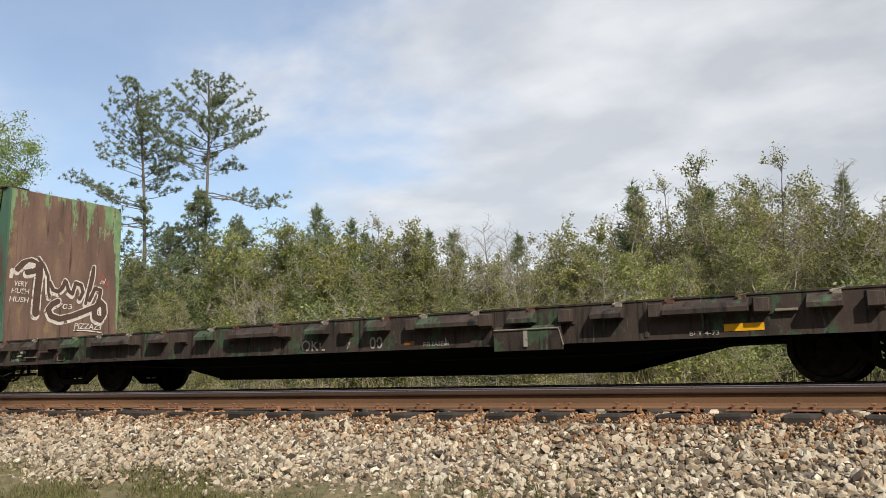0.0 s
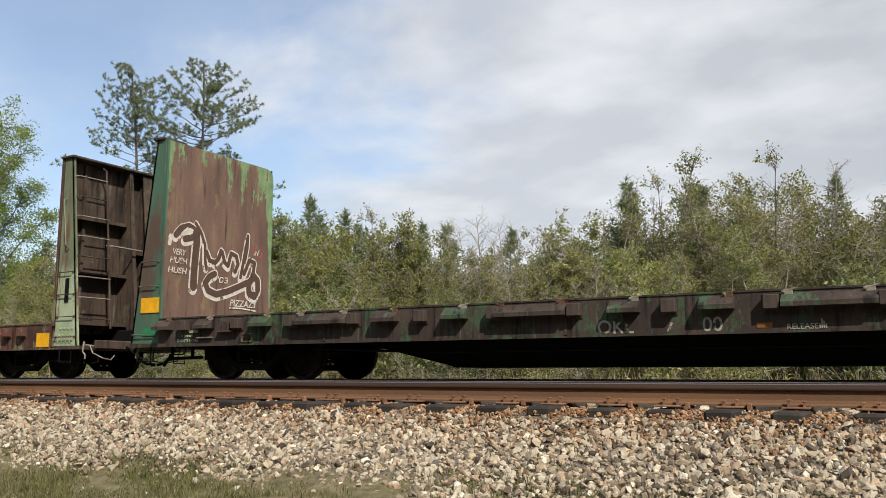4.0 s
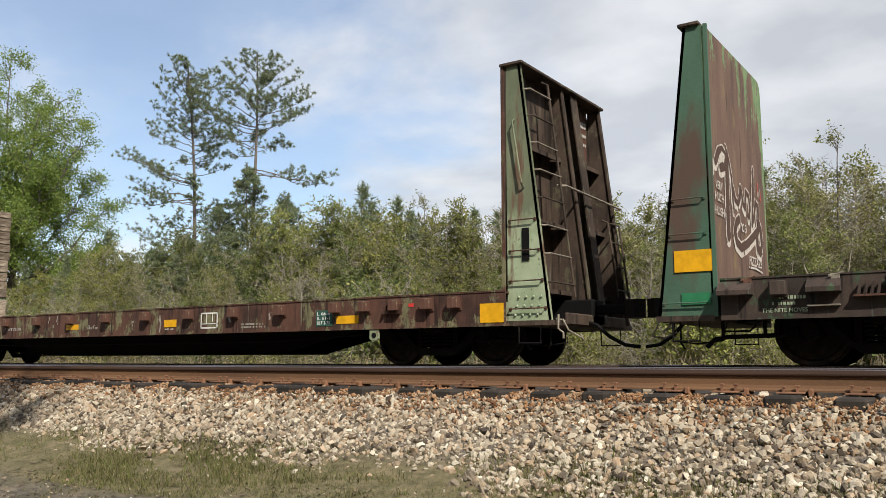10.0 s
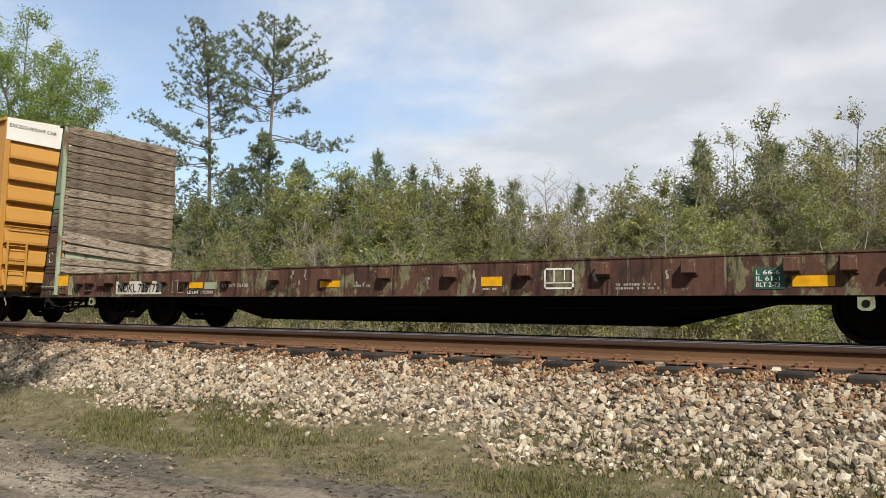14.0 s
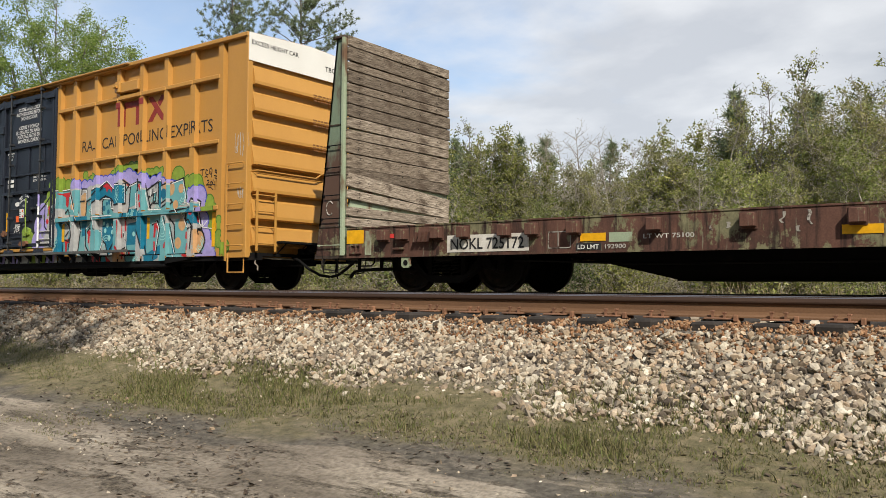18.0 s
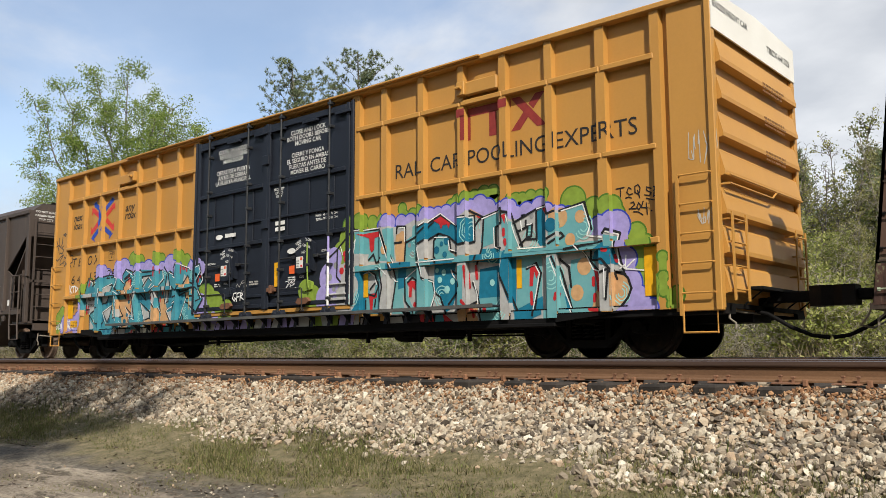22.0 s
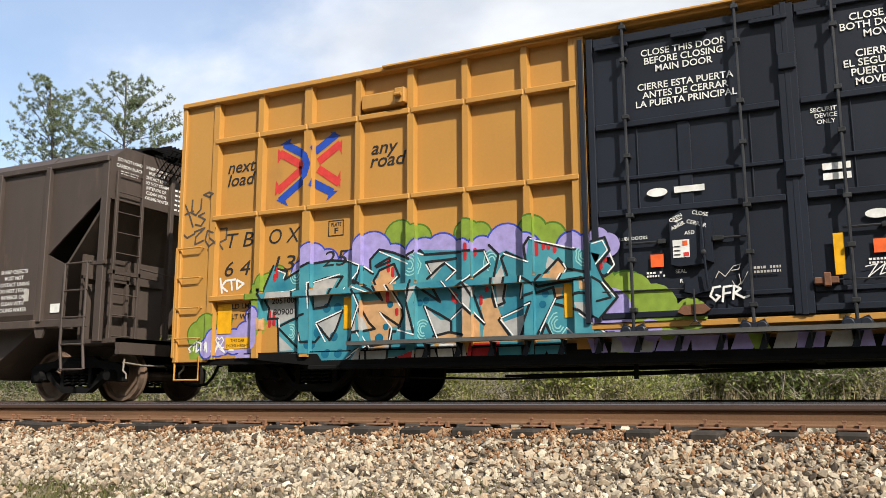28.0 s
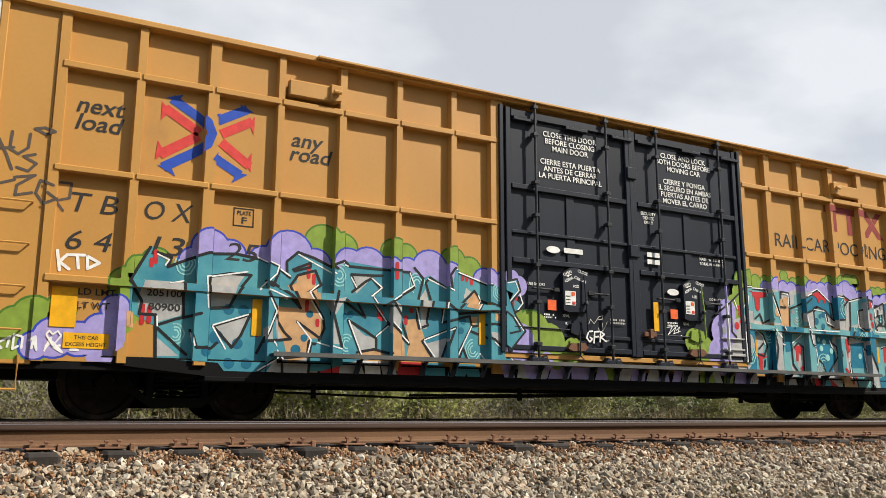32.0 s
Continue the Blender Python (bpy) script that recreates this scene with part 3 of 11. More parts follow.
def sill_mat(name, rust, dark, paint, shown):
    """Old painted steel: rust in two tones, paint left in flakes, dark streaks running down."""
    m, nt, b = nodes_of(name)
    col = ramp(nt, noise_of(nt, 2.2, 8, (1, 1, 0.6), 0.65), [(0.32, dark), (0.52, rust), (0.72, tuple(c * 1.5 for c in rust))])
    flakes = noise_of(nt, 1.5, 12, (1.3, 1, 0.8), 0.72, 5.0)
    col = mixed(nt, stepped(nt, flakes, shown, shown + 0.035), col, ramp(nt, noise_of(nt, 9, 5), [(0.3, tuple(c * 0.6 for c in paint)), (0.7, paint)]))
    runs = stepped(nt, noise_of(nt, 6.0, 6, (1.6, 1, 0.12), 0.6, 9.0), 0.52, 0.68)
    col = mixed(nt, runs, col, tuple(c * 0.55 for c in dark))
    pale = stepped(nt, noise_of(nt, 8.0, 5, (1.8, 1, 0.10), 0.6, 2.0), 0.62, 0.72)
    col = mixed(nt, pale, col, tuple(0.6 * c + 0.06 for c in paint))
    col = mixed(nt, 0.3, col, ramp(nt, noise_of(nt, 45, 4), [(0.35, (0.3, 0.3, 0.3)), (0.7, (1.2, 1.2, 1.2))]), "MULTIPLY")
    nt.links.new(col, b.inputs["Base Color"])
    b.inputs["Roughness"].default_value, b.inputs["Specular IOR Level"].default_value = 0.8, 0.3
    bumped(nt, b, noise_of(nt, 25, 6), 0.35, 0.006)
    return m


FLAT_GREEN = sill_mat("rusted_green_paint", (0.055, 0.039, 0.032), (0.024, 0.019, 0.017), (0.062, 0.098, 0.055), 0.535)
FLAT_BROWN = sill_mat("rusted_brown_paint", (0.100, 0.048, 0.034), (0.042, 0.024, 0.019), (0.22, 0.205, 0.115), 0.53)
BACK_RUST = sill_mat("dark_back_rust", (0.068, 0.047, 0.035), (0.030, 0.022, 0.018), (0.12, 0.105, 0.068), 0.555)
WORN_WHITE = surface("worn_white_paint", (0.36, 0.34, 0.30), (0.20, 0.18, 0.15), 6, 0.8, 0, 0.1, stain=(0.055, 0.035, 0.028), stain_at=(0.54, 0.60), stain_scale=7)
PALE_ROD = surface("pale_worn_rods", (0.30, 0.27, 0.22), (0.14, 0.11, 0.085), 8, 0.6, 0.2, 0.1)
DULL_GREEN = surface("dull_green_paint", (0.17, 0.22, 0.15), (0.10, 0.135, 0.095), 2.0, 0.7, 0, 0.25, stain=(0.085, 0.047, 0.032), stain_at=(0.48, 0.62), stain_scale=1.6, streak=(1, 1, 0.4))
BRIGHT_GREEN = surface("faded_green_paint", (0.065, 0.135, 0.088), (0.040, 0.085, 0.058), 2.0, 0.65, 0, 0.25, stain=(0.085, 0.055, 0.040), stain_at=(0.52, 0.66), stain_scale=1.6, streak=(1, 1, 0.3))
PALE_GREEN = surface("pale_green_paint", (0.36, 0.42, 0.29), (0.24, 0.30, 0.20), 2.0, 0.7, 0, 0.25, stain=(0.15, 0.085, 0.05), stain_at=(0.53, 0.66), stain_scale=1.6, streak=(1, 1, 0.4))
CREAM_PLAIN = surface("rust_streaked_cream_paint", (0.30, 0.35, 0.22), (0.20, 0.24, 0.155), 2.0, 0.7, 0, 0.25, stain=(0.14, 0.08, 0.05), stain_at=(0.55, 0.64), stain_scale=2.6)


def two_coats():
    """Old olive paint above, a paler repainted patch below with a ragged upper edge, rust runs over both."""
    m, nt, b = nodes_of("olive_and_pale_green_paint")
    olive = ramp(nt, noise_of(nt, 2.0, 8, (1, 1, 0.4)), [(0.3, (0.085, 0.10, 0.06)), (0.55, (0.15, 0.175, 0.105)), (0.75, (0.21, 0.23, 0.145))])
    pale = ramp(nt, noise_of(nt, 3.0, 8), [(0.3, (0.24, 0.30, 0.18)), (0.7, (0.37, 0.43, 0.29))])
    co, sep = nt.nodes.new("ShaderNodeTexCoord"), nt.nodes.new("ShaderNodeSeparateXYZ")
    nt.links.new(co.outputs["Object"], sep.inputs[0])
    rag = nt.nodes.new("ShaderNodeMath"); rag.operation = "MULTIPLY_ADD"; rag.inputs[1].default_value = 0.9
    nt.links.new(noise_of(nt, 3.5, 8, (1, 1, 0.5), 0.65, 2.0), rag.inputs[0]); nt.links.new(sep.outputs[2], rag.inputs[2])
    col = mixed(nt, stepped(nt, rag.outputs[0], 2.45, 2.75), pale, olive)
    col = mixed(nt, stepped(nt, noise_of(nt, 2.4, 9, (1.4, 1, 0.22), 0.65, 7.0), 0.54, 0.64), col, (0.125, 0.07, 0.042))
    col = mixed(nt, stepped(nt, noise_of(nt, 16, 6, (1, 1, 0.8), 0.7, 3.0), 0.60, 0.66), col, (0.075, 0.048, 0.035))
    nt.links.new(col, b.inputs["Base Color"])
    b.inputs["Roughness"].default_value = 0.72
    bumped(nt, b, noise_of(nt, 30, 6), 0.25, 0.006)
    return m


CREAM = two_coats()
YELLOW_CAR = surface("ochre_yellow_paint", (0.475, 0.245, 0.055), (0.415, 0.207, 0.046), 0.9, 0.5, 0, 0.06, stain=(0.33, 0.17, 0.055), stain_at=(0.62, 0.85), stain_scale=1.2, streak=(1, 1, 0.4), grit=25, speck=0.05)
WHITE_CAR = surface("white_end_paint", (0.76, 0.75, 0.70), (0.66, 0.64, 0.58), 1.2, 0.55, 0, 0.08)
DOOR_BLACK = surface("black_door_paint", (0.018, 0.022, 0.033), (0.011, 0.0135, 0.020), 1.4, 0.42, 0, 0.12, stain=(0.03, 0.029, 0.028), stain_at=(0.6, 0.8), streak=(1, 1, 0.4), spec=0.25)
HOPPER = surface("dark_brown_hopper_paint", (0.075, 0.056, 0.046), (0.048, 0.037, 0.032), 1.2, 0.6, 0, 0.15, stain=(0.11, 0.08, 0.06), stain_at=(0.58, 0.75), streak=(1.5, 1, 0.4))
REFLECT = plain("yellow_reflector", (0.78, 0.40, 0.012), 0.45)
ORANGE = plain("orange_sticker", (0.80, 0.13, 0.03), 0.5)
WHITE = plain("white_lettering", (0.78, 0.78, 0.75), 0.6)
GREY_WHITE = plain("faded_white_lettering", (0.48, 0.46, 0.42), 0.7)
INK = plain("black_lettering", (0.025, 0.024, 0.024), 0.6)
RED_INK = plain("dark_red_paint", (0.26, 0.035, 0.03), 0.55)
LOGO_RED = plain("red_paint", (0.62, 0.05, 0.045), 0.5)
LOGO_BLUE = plain("blue_paint", (0.02, 0.07, 0.42), 0.5)


def wood_mat():
    m, nt, b = nodes_of("weathered_planks")
    info = nt.nodes.new("ShaderNodeObjectInfo")
    grain = noise_of(nt, 3.0, 8, (1, 1.2, 26), 0.65)
    col = ramp(nt, grain, [(0.35, (0.035, 0.029, 0.025)), (0.44, (0.175, 0.143, 0.112)), (0.55, (0.31, 0.262, 0.21)), (0.67, (0.50, 0.44, 0.37))])
    col = mixed(nt, 1.0, col, ramp(nt, info.outputs["Random"], [(0, (0.55, 0.52, 0.49)), (0.35, (0.82, 0.78, 0.73)), (0.65, (1.02, 0.99, 0.95)), (1, (1.42, 1.40, 1.36))]), "MULTIPLY")
    knots = stepped(nt, noise_of(nt, 11, 3, (1, 1, 1.6), 0.5, 2.0), 0.66, 0.72)
    col = mixed(nt, knots, col, (0.07, 0.05, 0.04))
    blot = stepped(nt, noise_of(nt, 2.3, 5, (1, 1, 2), 0.6, 7.0), 0.52, 0.70)
    col = mixed(nt, blot, col, (0.085, 0.062, 0.045))
    lichen = stepped(nt, noise_of(nt, 14, 5, (1, 1, 1), 0.6, 4.0), 0.665, 0.70)
    col = mixed(nt, lichen, col, (0.42, 0.43, 0.32))
    nt.links.new(col, b.inputs["Base Color"])
    b.inputs["Roughness"].default_value, b.inputs["Specular IOR Level"].default_value = 0.9, 0.15
    bumped(nt, b, grain, 0.7, 0.012)
    return m


WOOD = wood_mat()


def face_mat():
    """Rust-brown steel with green paint left along the top and edges."""
    m, nt, b = nodes_of("rusted_bulkhead_sheet")
    rust = ramp(nt, noise_of(nt, 1.6, 8, (1, 1.6, 0.5)), [(0.3, (0.105, 0.062, 0.048)), (0.55, (0.155, 0.093, 0.068)), (0.75, (0.21, 0.135, 0.09))])
    co, sep = nt.nodes.new("ShaderNodeTexCoord"), nt.nodes.new("ShaderNodeSeparateXYZ")
    nt.links.new(co.outputs["Object"], sep.inputs[0])
    edge = nt.nodes.new("ShaderNodeMath"); edge.operation = "ABSOLUTE"
    nt.links.new(sep.outputs[1], edge.inputs[0])
    worn = nt.nodes.new("ShaderNodeMath"); worn.operation = "MULTIPLY_ADD"; worn.inputs[1].default_value = 0.17
    nt.links.new(sep.outputs[2], worn.inputs[0]); nt.links.new(noise_of(nt, 2.2, 9, (1, 2.2, 0.32), 0.65, 4.0), worn.inputs[2])
    left = nt.nodes.new("ShaderNodeMath"); left.operation = "MULTIPLY_ADD"; left.inputs[1].default_value = 0.05
    nt.links.new(sep.outputs[1], left.inputs[0]); nt.links.new(worn.outputs[0], left.inputs[2])
    green = ramp(nt, noise_of(nt, 6, 5), [(0.3, (0.10, 0.17, 0.08)), (0.7, (0.20, 0.29, 0.14))])
    # ochre dust, dark runs and fine pitting on the rust
    rust = mixed(nt, stepped(nt, noise_of(nt, 3.0, 10, (1, 1.5, 0.55), 0.7, 1.5), 0.55, 0.66), rust, (0.21, 0.145, 0.075))
    rust = mixed(nt, stepped(nt, noise_of(nt, 7.0, 5, (1, 1.4, 0.10), 0.6, 6.0), 0.56, 0.70), rust, (0.055, 0.032, 0.026))
    rust = mixed(nt, 0.35, rust, ramp(nt, noise_of(nt, 60, 4), [(0.35, (0.35, 0.33, 0.32)), (0.7, (1.2, 1.2, 1.2))]), "MULTIPLY")
    ragged = nt.nodes.new("ShaderNodeMath"); ragged.operation = "MULTIPLY_ADD"; ragged.inputs[1].default_value = 0.55
    rim = nt.nodes.new("ShaderNodeMath"); rim.operation = "MULTIPLY_ADD"; rim.inputs[1].default_value = 0.42
    nt.links.new(stepped(nt, edge.outputs[0], 1.24, 1.47), rim.inputs[0]); nt.links.new(left.outputs[0], rim.inputs[2])
    nt.links.new(noise_of(nt, 9, 9, (1, 1, 0.6), 0.75, 3.3), ragged.inputs[0]); nt.links.new(rim.outputs[0], ragged.inputs[2])
    col = mixed(nt, stepped(nt, ragged.outputs[0], 1.535, 1.575), rust, green)
    nt.links.new(col, b.inputs["Base Color"])
    b.inputs["Roughness"].default_value = 0.75
    bumped(nt, b, noise_of(nt, 20, 6), 0.3, 0.008)
    return m


BULK_FACE = face_mat()


# ---- train: shared pieces ----
def lettering(text, size, width=None, slant=0.0, spacing=1.0, align="LEFT"):
    """Flat letters in the x-z plane, as a bmesh; their lower left corner at the origin."""
    cu = bpy.data.curves.new("letters", "FONT")
    cu.body, cu.size, cu.shear, cu.space_character, cu.align_x = text, size, slant, spacing, align
    cu.resolution_u = 3
    cu.offset = size * (0.013 if size < 0.3 else 0.0)
    ob = bpy.data.objects.new("letters", cu)
    me = bpy.data.meshes.new_from_object(ob)
    bm = bmesh.new()
    bm.from_mesh(me)
    bpy.data.meshes.remove(me); bpy.data.objects.remove(ob); bpy.data.curves.remove(cu)
    bmesh.ops.rotate(bm, cent=(0, 0, 0), matrix=Matrix.Rotation(radians(90), 3, "X"), verts=bm.verts[:])
    if width and bm.verts:
        xs = [v.co.x for v in bm.verts]
        k, lo = width / (max(xs) - min(xs)), min(xs)
        for v in bm.verts:
            v.co.x = (v.co.x - (lo if align == "LEFT" else 0)) * k
    return bm


def moved(bm, x=0, y=0, z=0, turn=None):
    if turn is not None:
        bmesh.ops.rotate(bm, cent=(0, 0, 0), matrix=turn, verts=bm.verts[:])
    bmesh.ops.translate(bm, vec=(x, y, z), verts=bm.verts[:])
    return bm


def ladder(bm, x0, x1, y, zs, r=0.013, off=0.06, stiles=True):
    """Grab irons one above the other on a face towards -y."""
    for z in zs:
        rod(bm, [(x0, y, z), (x0, y - off, z), (x1, y - off, z), (x1, y, z)], r, 6)
    if stiles:
        for x in (x0, x1):
            box(bm, x - 0.02, x + 0.02, y - off - 0.015, y - off + 0.012, zs[0] - 0.15, zs[-1] + 0.12)


WHEELSETS = []


def make_wheelset():
    bm = bmesh.new()
    for s in (-1, 1):
        a = s * 0.69
        turned(bm, [(a, 0.10), (a, 0.2), (a + s * 0.02, 0.40), (a, 0.42), (a, 0.485), (a + s * 0.03, 0.48), (a + s * 0.04, 0.457), (a + s * 0.13, 0.452),
                    (a + s * 0.13, 0.40), (a + s * 0.07, 0.37), (a + s * 0.05, 0.18), (a + s * 0.14, 0.14), (a + s * 0.14, 0.09)], 0, 0)
    turned(bm, [(-1.05, 0.075), (-0.6, 0.085), (0.6, 0.085), (1.05, 0.075)], 0, 0, 12)
    for s in (-1, 1):
        for k in range(3):
            a = 2.1 * k
            turned(bm, [(s * 1.03, 0.018), (s * 1.07, 0.018)], 0.045 * math.cos(a), 0.045 * math.sin(a), 6)
    me = bpy.data.meshes.new("wheelset"); bm.to_mesh(me); bm.free()
    return me


WHEELSET = make_wheelset()


def truck_meshes():
    out = {}
    bm = bmesh.new()
    # cast side frame: arched top chord, tension member below, columns beside the spring window, pedestal ends with bearings
    prism(bm, [(-1.15, 0.44), (-1.15, 0.60), (-0.98, 0.68), (-0.55, 0.73), (-0.42, 0.80), (0.42, 0.80), (0.55, 0.73), (0.98, 0.68), (1.15, 0.60), (1.15, 0.44), (1.0, 0.50), (0.74, 0.53), (0.60, 0.60), (-0.60, 0.60), (-0.74, 0.53), (-1.0, 0.50)], "y", -0.07, 0.07)
    prism(bm, [(-0.76, 0.52), (-0.64, 0.54), (-0.42, 0.31), (-0.34, 0.27), (0.34, 0.27), (0.42, 0.31), (0.64, 0.54), (0.76, 0.52), (0.68, 0.40), (0.38, 0.20), (0.30, 0.15), (-0.30, 0.15), (-0.38, 0.20), (-0.68, 0.40)], "y", -0.075, 0.075)
    for s in (-1, 1):
        box(bm, s * 0.34 - 0.045, s * 0.34 + 0.045, -0.06, 0.06, 0.26, 0.62, 0.01)
        box(bm, s * 1.08 - 0.07, s * 1.08 + 0.07, -0.07, 0.07, 0.34, 0.48, 0.01)
    for s in (-1, 1):
        box(bm, s * 0.87 - 0.11, s * 0.87 + 0.11, -0.11, 0.10, 0.37, 0.55, 0.02)
        turned(bm, [(-0.17, 0.09), (-0.11, 0.11), (0.1, 0.11)], s * 0.87, 0.457, 14)
    out["side_frame"] = bpy.data.meshes.new("side_frame"); bm.to_mesh(out["side_frame"]); bm.free()
    bm = bmesh.new()
    for k in (-0.19, 0.0, 0.19):
        pts = [(k + 0.08 * math.cos(a * 0.7), 0.08 * math.sin(a * 0.7), 0.28 + a * 0.0062) for a in range(0, 52)]
        rod(bm, pts, 0.017, 5)
    out["spring"] = bpy.data.meshes.new("spring"); bm.to_mesh(out["spring"]); bm.free()
    bm = bmesh.new()
    box(bm, -0.2, 0.2, -1.15, 1.15, 0.50, 0.72, 0.03)
    turned(bm, [(-0.2, 0.17), (0.2, 0.17)], 0, 0.6, 10)
    box(bm, -0.55, 0.55, -0.5, 0.5, 0.40, 0.46)
    out["bolster"] = bpy.data.meshes.new("truck"); bm.to_mesh(out["bolster"]); bm.free()
    return out


TRUCK = truck_meshes()
SPRING_STEEL = surface("spring_steel", (0.10, 0.075, 0.06), (0.06, 0.045, 0.04), 6, 0.6, 0.2, 0.2)


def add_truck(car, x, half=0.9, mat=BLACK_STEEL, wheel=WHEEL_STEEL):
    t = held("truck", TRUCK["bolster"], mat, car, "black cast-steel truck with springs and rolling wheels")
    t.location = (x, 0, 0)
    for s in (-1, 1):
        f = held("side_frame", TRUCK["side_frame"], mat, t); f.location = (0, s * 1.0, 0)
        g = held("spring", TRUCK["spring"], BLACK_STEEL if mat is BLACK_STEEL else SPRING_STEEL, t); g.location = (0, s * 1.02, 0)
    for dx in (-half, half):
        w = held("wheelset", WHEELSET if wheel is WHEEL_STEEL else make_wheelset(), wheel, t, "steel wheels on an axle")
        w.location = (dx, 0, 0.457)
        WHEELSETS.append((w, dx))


def coupler_end(car, x, s, reach=0.45):
    """Draft gear, knuckle and hanging air hose at one end; s: +1 at the right end."""
    bm = bmesh.new()
    box(bm, min(x - s * 0.8, x), max(x - s * 0.8, x), -0.22, 0.22, 0.60, 1.0, 0.02)
    box(bm, min(x, x + s * reach), max(x, x + s * reach), -0.09, 0.09, 0.77, 0.92, 0.02)
    part("draft_gear", bm, BLACK_STEEL, car)
    bm = bmesh.new()
    e = x + s * reach
    prism(bm, [(e, -0.16), (e + s * 0.16, -0.19), (e + s * 0.30, -0.10), (e + s * 0.27, 0.02), (e + s * 0.16, 0.03), (e + s * 0.14, 0.16), (e, 0.14)], "z", 0.70, 0.98)
    part("coupler", bm, WHEEL_STEEL, car, "rusty steel knuckle coupler")
    bm = bmesh.new()
    rod(bm, [(x - s * 0.1, -0.35, 0.66), (x + s * 0.12, -0.35, 0.60), (x + s * (reach * 0.66), -0.34, 0.42), (x + s * (reach + 0.05), -0.3, 0.30), (x + s * (reach + 0.27), -0.26, 0.27)], 0.028, 8)
    rod(bm, [(x - s * 0.9, -0.36, 0.66), (x - s * 0.1, -0.35, 0.66)], 0.022, 6)
    part("air_hose", bm, BLACK_STEEL, car, "black rubber air hose")
    bm = bmesh.new()
    rod(bm, [(x - s * 0.05, -0.1, 0.62), (x - s * 0.05, -0.9, 0.62), (x - s * 0.05, -1.35, 0.66)], 0.018, 6)
    rod(bm, [(x - s * 0.02, -1.35, 0.72), (x - s * 0.02, -1.37, 0.52), (x + s * 0.06, -1.37, 0.46), (x + s * 0.06, -1.37, 0.38)], 0.016, 6)
    part("uncoupling_lever", bm, PALE_ROD, car, "pale worn uncoupling lever")
    return e


def step_below(bm, x0, x1, y, z0, z1, r=0.014):
    rod(bm, [(x0, y, z1), (x0, y, z0), (x1, y, z0), (x1, y, z1)], r, 6)


# ---- train: bulkhead flat cars ----
HW = 1.58


